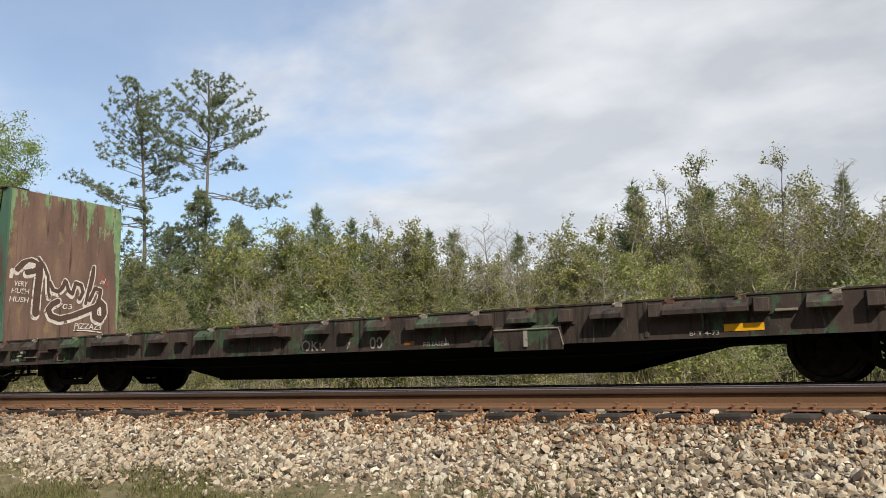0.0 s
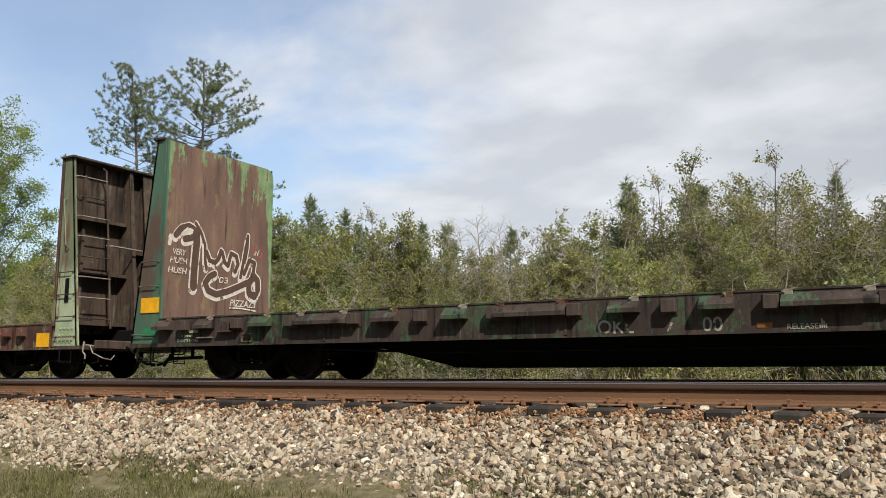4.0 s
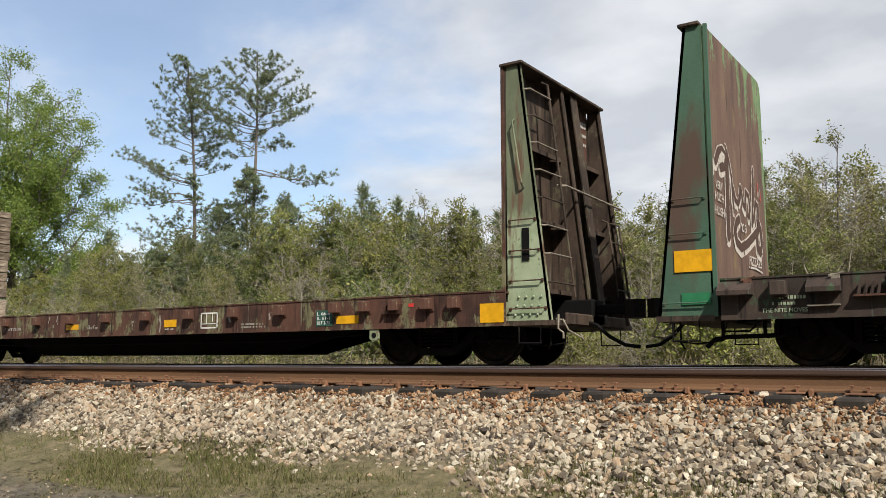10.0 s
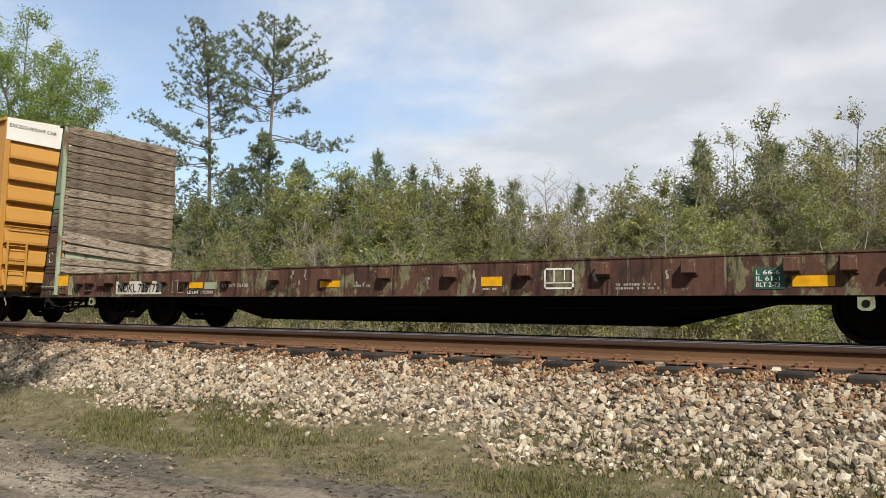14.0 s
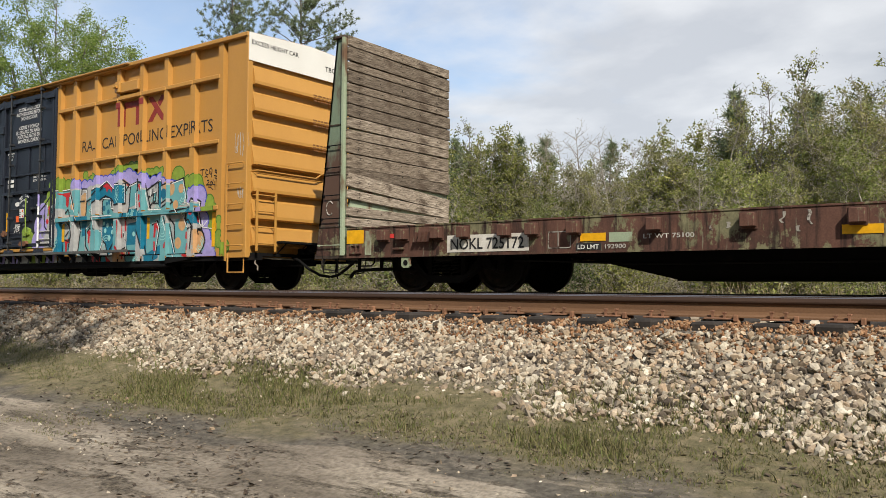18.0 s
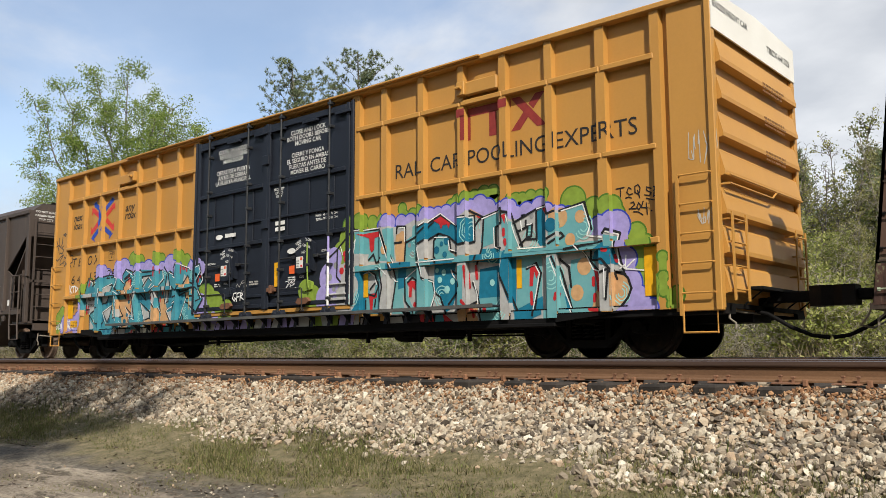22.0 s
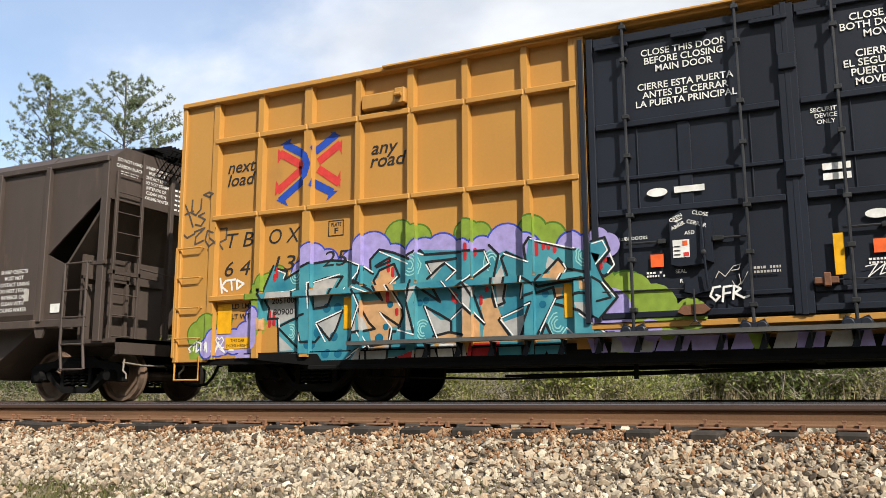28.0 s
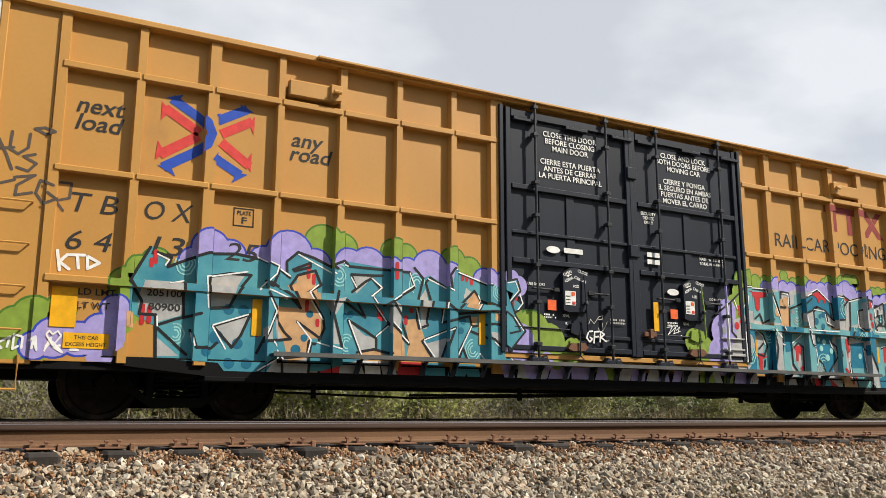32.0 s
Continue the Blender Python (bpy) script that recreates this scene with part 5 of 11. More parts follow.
def dress_b():
    c = car_b
    before = set(c.children)
    for x0, x1, z0, z1 in ((-9.54, -9.15, .81, 1.04), (-5.06, -4.67, .73, .84), (-1.66, -1.22, .72, .83), (1.57, 1.93, .71, .85), (5.95, 6.42, .67, .80), (8.72, 9.12, .62, .9)):
        patch(c, "reflector", REFLECT, x0, x1, z0, z1, -HW - 0.008, "yellow reflective patch")
    patch(c, "number_board", surface("worn_white_board", (0.62, 0.60, 0.54), (0.42, 0.38, 0.32), 5, 0.7, 0, 0.1, stain=(0.2, 0.11, 0.07), stain_at=(0.6, 0.7)), -7.39, -5.90, 0.62, 0.885, label="worn white painted board")
    words(c, "NOKL 725172", INK, -7.32, 0.665, 0.24, 1.34, -HW - 0.011)
    patch(c, "data_panel", INK, -5.13, -4.74, 0.605, 0.705, label="black stencil panel")
    words(c, "LD LMT", WHITE, -5.10, 0.622, 0.085, 0.33, -HW - 0.011); words(c, "192900", GREY_WHITE, -4.68, 0.622, 0.085, 0.31, -HW - 0.011)
    patch(c, "green_patch", PALE_GREEN, -4.62, -4.28, 0.71, 0.84)
    bm = bmesh.new()
    for x0, x1, z0, z1 in ((-5.58, -5.21, .87, .885), (-5.58, -5.21, .64, .655), (-5.58, -5.565, .64, .885), (-5.225, -5.21, .64, .885), (-5.42, -5.408, .64, .885)):
        box(bm, x0, x1, -HW - 0.006, -HW - 0.003, z0, z1)
    part("stencil_box", bm, WORN_WHITE, c, "worn white stencilled box")
    # chalky streaks and scrapes on the sill
    rng = random.Random(23)
    for x, z1, ln in ((-2.33, 1.02, 0.14), (-2.0, 1.03, 0.18), (-2.16, 0.84, 0.07), (-0.83, 0.81, 0.08), (-0.68, 0.80, 0.07), (1.45, 0.95, 0.34), (-0.47, 0.98, 0.06), (-3.0, 0.92, 0.08), (-3.2, 0.88, 0.06), (3.4, 0.96, 0.2), (4.4, 0.9, 0.12), (0.6, 0.86, 0.1)):
        bm = bmesh.new()
        pts = [(x + rng.uniform(-0.03, 0.03), z1 - ln * k / 4) for k in range(5)]
        w2 = [rng.uniform(0.010, 0.026) for k in range(5)]
        for k in range(4):
            bm.faces.new([bm.verts.new((p, -HW - 0.006, q)) for p, q in ((pts[k][0] - w2[k], pts[k][1]), (pts[k + 1][0] - w2[k + 1], pts[k + 1][1]), (pts[k + 1][0] + w2[k + 1], pts[k + 1][1]), (pts[k][0] + w2[k], pts[k][1]))])
        part("chalk_streak", bm, WORN_WHITE, c, "chalky white streak on the rusty sill")
    words(c, "LT WT 75100", GREY_WHITE, -4.12, 0.745, 0.085, 0.70)
    bm = bmesh.new()
    for x0, x1, z0, z1 in ((2.62, 3.08, .93, .955), (2.62, 3.08, .66, .685), (2.62, 2.645, .66, .955), (3.055, 3.08, .66, .955), (2.62, 3.08, .74, .755), (2.77, 2.785, .74, .93), (2.93, 2.945, .78, .93)):
        box(bm, x0, x1, -HW - 0.006, -HW - 0.003, z0, z1)
    part("stencil_box", bm, WHITE, c, "white stencilled data box")
    patch(c, "data_panel", plain("dark_green_panel", (0.03, 0.10, 0.075), 0.6), 5.5, 5.86, 0.64, 0.90)
    for i, t in enumerate(("L 66-6", "IL 61-1", "BLT 2-73")):
        words(c, t, WHITE, 5.53, 0.82 - i * 0.075, 0.075, 0.28, -HW - 0.011)
    bars(c, GREY_WHITE, 1.6, 1.85, 0.655, 0.03, -HW - 0.006, 1); bars(c, WORN_WHITE, 3.7, 4.3, 0.70, 0.03, -HW - 0.006, 2); bars(c, WORN_WHITE, -0.9, -0.55, 0.72, 0.04, -HW - 0.006, 1)
    patch(c, "red_mark", LOGO_RED, -8.60, -8.48, 0.88, 0.95); patch(c, "red_mark", LOGO_RED, 7.42, 7.52, 0.9, 0.95)
    for x in (-8.02, 6.95):
        bm = bmesh.new()
        for k in range(4):
            prism(bm, [(x + k * 0.09, 0.80), (x + k * 0.09 + 0.05, 0.80), (x + k * 0.09 + 0.09, 0.95), (x + k * 0.09 + 0.05, 0.95)], "y", -HW - 0.09, -HW)
        part("rope_cleat", bm, FLAT_BROWN, c, "row of rusty steel fins on the side sill")
        bm = bmesh.new()
        prism(bm, [(x - 0.30, 0.56), (x - 0.30, 0.42), (x - 0.26, 0.39), (x - 0.16, 0.39), (x - 0.12, 0.42), (x - 0.12, 0.56)], "y", -HW - 0.005, -HW + 0.03)
        part("jacking_lug", bm, CREAM_PLAIN, c, "pale steel lug below the sill")
        bm = bmesh.new(); turned(bm, [(-HW - 0.012, 0.045), (-HW + 0.0, 0.045)], x - 0.21, 0.47, 14); part("lug_hole", bm, BLACK_STEEL, c)
    bm = bmesh.new(); box(bm, -9.45, -9.20, -HW - 0.03, -HW, 0.64, 0.67); box(bm, -9.45, -9.20, -HW - 0.03, -HW, 0.775, 0.80)
    for x in (-9.45, -9.33, -9.225):
        box(bm, x, x + 0.025, -HW - 0.03, -HW, 0.67, 0.775)
    part("vent_box", bm, FLAT_BROWN, c, "rusty open card holder on the sill")
    bm = bmesh.new(); box(bm, -8.48, -8.25, -HW - 0.05, -HW, 0.68, 0.72, 0.01); part("ledge", bm, FLAT_BROWN, c)
    patch(c, "green_strap", PALE_GREEN, -9.12, -8.98, 0.61, 1.02)
    # hand hold, rivets and a dark smear on the pale side plate
    yp = -1.475 - 0.016
    bm = bmesh.new(); rod(bm, [(9.28, yp, 3.62), (9.28, yp - 0.07, 3.58), (9.42, yp - 0.07, 2.64), (9.42, yp, 2.58)], 0.016, 6)
    part("hand_hold", bm, CREAM, c, "bent steel hand hold on the side plate")
    for k in range(12):
        bm = bmesh.new(); turned(bm, [(yp - 0.012, 0.012), (yp, 0.022)], 9.26 + (k % 4) * 0.12 + 0.03 * (k // 4), 0.72 + 0.13 * (k // 4), 8)
        part("rivet", bm, CREAM, c)
    patch(c, "dark_smear", BLACK_STEEL, 9.38, 9.50, 1.50, 1.98, yp, "dark smeared mark")
    for o in set(c.children) - before:
        o.location.x += 0.2


dress_a()
dress_b()


# ---- train: yellow box car ----
BL, BW = 9.5, 1.63
PANEL_Y, POST_Y, RAIL_Y, DOOR_Y = -1.515, -1.615, -1.632, -1.60
POSTS = [(-8.86, -8.71), (-7.95, -7.81), (-7.06, -6.88), (-6.13, -6.0), (-5.24, -5.10), (-4.36, -4.23), (-3.46, -3.33), (-2.77, -2.52),
         (2.50, 2.72), (3.24, 3.42), (4.14, 4.31), (5.04, 5.21), (5.91, 6.08), (6.79, 6.96), (7.69, 7.88), (8.58, 8.76)]
RAILS = [(4.18, 4.27), (2.89, 2.97), (1.57, 1.66)]
SIDE_TOP, SIDE_BOT = 4.90, 0.72


def paint_depth(u, z):
    """How far out the car's side stands at a place, for paint that lies on it."""
    if -2.52 < u < 2.50:
        return DOOR_Y - 0.03 if z > 0.98 else -1.60
    for a, b in RAILS:
        if a <= z <= b and abs(u) < 8.75:
            return RAIL_Y
    for a, b in POSTS:
        if a <= u <= b and z > 0.60:
            return POST_Y
    if abs(u) > 8.86:
        return POST_Y + 0.03
    return PANEL_Y if z > SIDE_BOT else -1.575


def painted(name, bm, mat, car, lift, label=""):
    """Lays flat paint shapes (x-z plane) on the ribbed side, broken at each post and rail."""
    cuts = [(p, (1, 0, 0)) for ab in POSTS for p in ab] + [(-8.87, (1, 0, 0)), (8.87, (1, 0, 0))]
    xs = [v.co.x for v in bm.verts]
    zs = [v.co.z for v in bm.verts]
    for p, n in cuts:
        if min(xs) < p < max(xs):
            bmesh.ops.bisect_plane(bm, geom=bm.verts[:] + bm.edges[:] + bm.faces[:], plane_co=(p, 0, 0), plane_no=n)
    for z in [q for ab in RAILS for q in ab] + [SIDE_BOT, 0.60, 0.67, 0.98]:
        if min(zs) < z < max(zs):
            bmesh.ops.bisect_plane(bm, geom=bm.verts[:] + bm.edges[:] + bm.faces[:], plane_co=(0, 0, z), plane_no=(0, 0, 1))
    bmesh.ops.split_edges(bm, edges=bm.edges[:])
    gone = []
    for f in bm.faces:
        c = f.calc_center_median()
        if c.z < (0.60 if abs(c.x) < 6.9 else 0.67):
            gone.append(f)
            continue
        d = paint_depth(c.x, c.z) - 0.4 * (lift - c.y)
        for v in f.verts:
            v.co.y = d
    if gone:
        bmesh.ops.delete(bm, geom=gone, context="FACES")
    return part(name, bm, mat, car, label)


def shape_of(loops):
    bm = bmesh.new()
    for pts in loops:
        vs = [bm.verts.new((p, 0, q)) for p, q in pts]
        for tri in tessellate_polygon([[Vector((p, q, 0)) for p, q in pts]]):
            bm.faces.new([vs[k] for k in tri])
    bmesh.ops.recalc_face_normals(bm, faces=bm.faces[:])
    return bm


def box_car():
    car = thing("box_car", "tall ochre-yellow box car with black plug doors and bright graffiti", "box car", CAR_X, FAR, 0, "freight train")
    for sy in (-1, 1):
        bm = bmesh.new()
        y = sy * -PANEL_Y
        box(bm, -BL + 0.03, BL - 0.03, min(y, y - sy * 0.03), max(y, y - sy * 0.03), SIDE_BOT - 0.05, SIDE_TOP)
        part("side_sheet", bm, YELLOW_CAR, car, "ochre-yellow steel side sheet")
        for a, b in POSTS:
            bm = bmesh.new()
            prism(bm, [(a, sy * 1.50), (a + 0.02, sy * -POST_Y), (b - 0.02, sy * -POST_Y), (b, sy * 1.50)], "z", 0.66, SIDE_TOP)
            part("side_post", bm, YELLOW_CAR, car)
        for lo, hi in RAILS:
            edges = [-8.80] + [0.5 * (a + b) for a, b in POSTS[1:7]] + [-2.64, 2.61] + [0.5 * (a + b) for a, b in POSTS[9:15]] + [8.66]
            for a, b in zip(edges, edges[1:]):
                if a < 0 < b:
                    continue
                bm = bmesh.new()
                box(bm, a + 0.012, b - 0.012, min(sy * 1.50, sy * -RAIL_Y), max(sy * 1.50, sy * -RAIL_Y), lo, hi, 0.012)
                part("side_rail", bm, YELLOW_CAR, car)
        for s in (-1, 1):
            bm = bmesh.new()
            box(bm, min(s * 8.84, s * (BL - 0.02)), max(s * 8.84, s * (BL - 0.02)), min(sy * 1.50, sy * 1.585), max(sy * 1.50, sy * 1.585), 0.62, SIDE_TOP, 0.01)
            box(bm, min(s * (BL - 0.09), s * BL), max(s * (BL - 0.09), s * BL), min(sy * 1.5, sy * BW), max(sy * 1.5, sy * BW), 0.62, SIDE_TOP + 0.05, 0.01)
            part("corner_post", bm, YELLOW_CAR, car)
        bm = bmesh.new()
        box(bm, -BL, BL, min(sy * 1.5, sy * 1.66), max(sy * 1.5, sy * 1.66), SIDE_TOP - 0.02, SIDE_TOP + 0.07, 0.015)
        box(bm, -5.6, 5.6, min(sy * 1.6, sy * 1.72), max(sy * 1.6, sy * 1.72), SIDE_TOP + 0.02, SIDE_TOP + 0.06, 0.01)
        part("eave_rail", bm, YELLOW_CAR, car)
        # sill below the floor, deeper between the trucks
        bm = bmesh.new()
        prism(bm, [(-8.1, 0.66), (-6.75, 0.52), (6.75, 0.52), (8.1, 0.66), (8.1, 0.74), (-8.1, 0.74)], "y", min(sy * 1.545, sy * 1.575), max(sy * 1.545, sy * 1.575))
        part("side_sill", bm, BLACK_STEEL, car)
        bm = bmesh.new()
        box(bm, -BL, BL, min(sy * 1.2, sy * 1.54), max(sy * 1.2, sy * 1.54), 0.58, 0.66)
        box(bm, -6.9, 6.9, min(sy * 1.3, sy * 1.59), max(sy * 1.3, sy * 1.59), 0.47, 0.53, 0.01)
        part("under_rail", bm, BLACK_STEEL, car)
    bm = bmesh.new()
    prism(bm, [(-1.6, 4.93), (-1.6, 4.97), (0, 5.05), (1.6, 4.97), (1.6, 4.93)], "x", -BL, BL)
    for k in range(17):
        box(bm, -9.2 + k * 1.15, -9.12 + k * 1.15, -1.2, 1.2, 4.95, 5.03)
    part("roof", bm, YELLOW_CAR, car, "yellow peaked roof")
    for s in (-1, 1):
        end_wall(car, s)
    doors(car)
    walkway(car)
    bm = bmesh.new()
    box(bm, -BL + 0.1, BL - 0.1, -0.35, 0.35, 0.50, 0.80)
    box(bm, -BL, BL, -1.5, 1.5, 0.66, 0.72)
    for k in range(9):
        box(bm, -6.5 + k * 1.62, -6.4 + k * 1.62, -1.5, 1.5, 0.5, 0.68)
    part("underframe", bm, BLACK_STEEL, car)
    bm = bmesh.new()
    for x in (-5.4, -2.1, 2.6, 3.9, 5.0):
        box(bm, x, x + 0.05, -1.32, -1.26, 0.28, 0.55)
    rod(bm, [(-6.0, -1.28, 0.36), (-3.9, -1.28, 0.30), (1.0, -1.28, 0.40), (6.2, -1.28, 0.36)], 0.016, 6)
    rod(bm, [(-3.9, -1.2, 0.34), (4.2, -1.2, 0.44)], 0.02, 6)
    part("brake_rod", bm, BLACK_STEEL, car)
    bm = bmesh.new()
    turned(bm, [(-1.3, 0.11), (-1.22, 0.13), (-0.8, 0.13), (-0.72, 0.11)], 3.4, 0.42, 16)
    part("air_reservoir", bm, BLACK_STEEL, car, "black air reservoir")
    bm = bmesh.new()
    turned(bm, [(-1.25, 0.10), (-0.75, 0.10)], 4.4, 0.42, 14)
    part("brake_cylinder", bm, BLACK_STEEL, car, "black brake cylinder")
    bm = bmesh.new()
    box(bm, 2.0, 2.4, -1.25, -0.8, 0.36, 0.50, 0.03)
    part("valve_box", bm, BLACK_STEEL, car)
    add_truck(car, -7.1); add_truck(car, 7.14)
    coupler_end(car, -BL, -1, 0.35); coupler_end(car, BL, 1, 0.62)
    # jacking boxes under the eaves
    for x, lock in ((-6.0, 0.6), (5.2, -0.1)):
        bm = bmesh.new()
        box(bm, x + 0.02, x + 0.72, -1.66, -1.55, 4.33, 4.56, 0.015)
        part("route_box", bm, YELLOW_CAR, car)
        bm = bmesh.new()
        box(bm, x + lock, x + lock + 0.17, -1.70, -1.60, 4.34, 4.58, 0.012)
        rod(bm, [(x + lock + 0.03, -1.74, 4.46), (x + lock + 0.14, -1.74, 4.46)], 0.03, 8)
        part("latch", bm, YELLOW_CAR, car)
    # side ladders at the corners
    for a, b, top in ((-9.46, -8.97, 2.47), (8.95, 9.42, 2.45)):
        bm = bmesh.new()
        n, low = (3, 1.0) if a < 0 else (4, 0.86)
        ladder(bm, a, b, -1.59, [low + k * (top - low) / n for k in range(n + 1)], 0.013, 0.07, False)
        box(bm, a - 0.02, a + 0.02, -1.675, -1.648, low - 0.3, top + 0.02)
        part("side_ladder", bm, YELLOW_CAR, car, "yellow steel side ladder")
        bm = bmesh.new(); step_below(bm, a, b, -1.6, 0.34, 0.72, 0.018); part("stirrup_step", bm, YELLOW_CAR, car)
    return car


BROWN_INK = plain("faded_brown_lettering", (0.20, 0.09, 0.03), 0.6)


def end_wall(car, s):
    bm = bmesh.new()
    x = s * (BL - 0.06)
    box(bm, min(x, x - s * 0.04), max(x, x - s * 0.04), -1.56, 1.56, 0.62, 4.98)
    part("end_sheet", bm, YELLOW_CAR, car)
    for k in range(7):
        z = 0.80 + k * 0.52
        bm = bmesh.new()
        prism(bm, [(x, z + 0.03), (x + s * 0.12, z + 0.06), (x + s * 0.12, z + 0.12), (x + s * 0.05, z + 0.40), (x, z + 0.44)], "y", -1.5, 1.5)
        part("end_rib", bm, YELLOW_CAR, car, "pressed horizontal rib of the end wall")
    bm = bmesh.new()
    prism(bm, [(-1.62, 4.42), (-1.62, 4.96), (0, 5.04), (1.62, 4.96), (1.62, 4.42)], "x", min(s * (BL - 0.01), s * (BL + 0.015)), max(s * (BL - 0.01), s * (BL + 0.015)))
    part("top_panel", bm, WHITE_CAR, car, "white panel along the top of the end wall")
    turn = Matrix.Rotation(radians(90 * s), 3, "Z")
    for text, y, z, size, w in (("EXCESS HEIGHT CAR", -1.56, 4.74, 0.125, 1.22), ("TBOX 641325", 0.42, 4.62, 0.14, 0.98)):
        bm = moved(lettering(text, size, w), s * (BL + 0.019), y * s, z, turn)
        part("lettering", bm, INK, car, "black painted lettering")
    rng = random.Random(6)
    for z in (4.02, 3.50, 2.98):
        bm = bmesh.new()
        for r in range(3):
            y = 0.05
            while y < 0.85:
                w = rng.uniform(0.04, 0.12)
                box(bm, min(x + s * 0.122, x + s * 0.124), max(x + s * 0.122, x + s * 0.124), y * s if s > 0 else -y - w, (y + w) * s if s > 0 else -y, z - r * 0.055, z - r * 0.055 + 0.03)
                y += w + 0.03
        part("small_print", bm, BROWN_INK, car)
    bm = bmesh.new()
    X = x + s * 0.16
    rod(bm, [(x, -1.45, 2.45), (X, -1.45, 2.42), (X, 1.4, 2.42), (x, 1.4, 2.45)], 0.016, 6)
    rod(bm, [(x, -1.45, 2.30), (X, -1.45, 2.30), (X, 0.1, 2.30), (X, 0.3, 2.42)], 0.016, 6)
    part("hand_rail", bm, YELLOW_CAR, car, "yellow hand rail across the end")
    for y0, y1 in ((-1.45, -0.98), (1.0, 1.42)):
        bm = bmesh.new()
        for k in range(4):
            z = 0.9 + 0.31 * k
            rod(bm, [(x, y0, z), (X, y0, z), (X, y1, z), (x, y1, z)], 0.014, 6)
        for y in (y0, y1):
            box(bm, min(X, X + s * 0.02), max(X, X + s * 0.02), y - 0.025, y + 0.025, 0.75, 1.92)
        part("end_ladder", bm, YELLOW_CAR, car, "yellow steel end ladder")
    bm = bmesh.new()
    box(bm, min(x, x + s * 0.32), max(x, x + s * 0.32), -0.9, 1.5, 0.92, 0.96)
    for k in range(5):
        rod(bm, [(x, -0.8 + k * 0.55, 0.70), (x + s * 0.3, -0.8 + k * 0.55, 0.92)], 0.012, 5)
    part("end_platform", bm, BLACK_STEEL, car, "black grating platform on the end")


CATCH_RUST = surface("catch_rust", (0.19, 0.085, 0.045), (0.09, 0.045, 0.028), 7, 0.85, 0.1, 0.3)
SPRAY = {k: plain("spray_" + k, c, 0.5) for k, c in dict(green=(0.22, 0.32, 0.045), green_edge=(0.07, 0.17, 0.02), purple=(0.36, 0.31, 0.62), purple_edge=(0.035, 0.06, 0.42), teal=(0.03, 0.24, 0.30), deep=(0.01, 0.13, 0.22),
         grey=(0.42, 0.42, 0.41), tan=(0.56, 0.33, 0.16), black=(0.016, 0.016, 0.018), white=(0.80, 0.80, 0.78), red=(0.50, 0.025, 0.03), aqua=(0.30, 0.60, 0.58), blue=(0.012, 0.17, 0.27), shade=(0.27, 0.275, 0.28)).items()}

SPRAY["pale"] = surface("spray_pale_teal", (0.16, 0.37, 0.38), (0.075, 0.28, 0.32), 1.8, 0.5, 0, 0.0, grit=30, speck=0.06)
SPRAY["teal"] = surface("spray_teal", (0.085, 0.32, 0.36), (0.012, 0.15, 0.235), 1.5, 0.5, 0, 0.0, grit=30, speck=0.06)
ROD_STEEL = surface("worn_rod_steel", (0.05, 0.052, 0.056), (0.018, 0.019, 0.021), 6, 0.4, 0.3, 0.1)


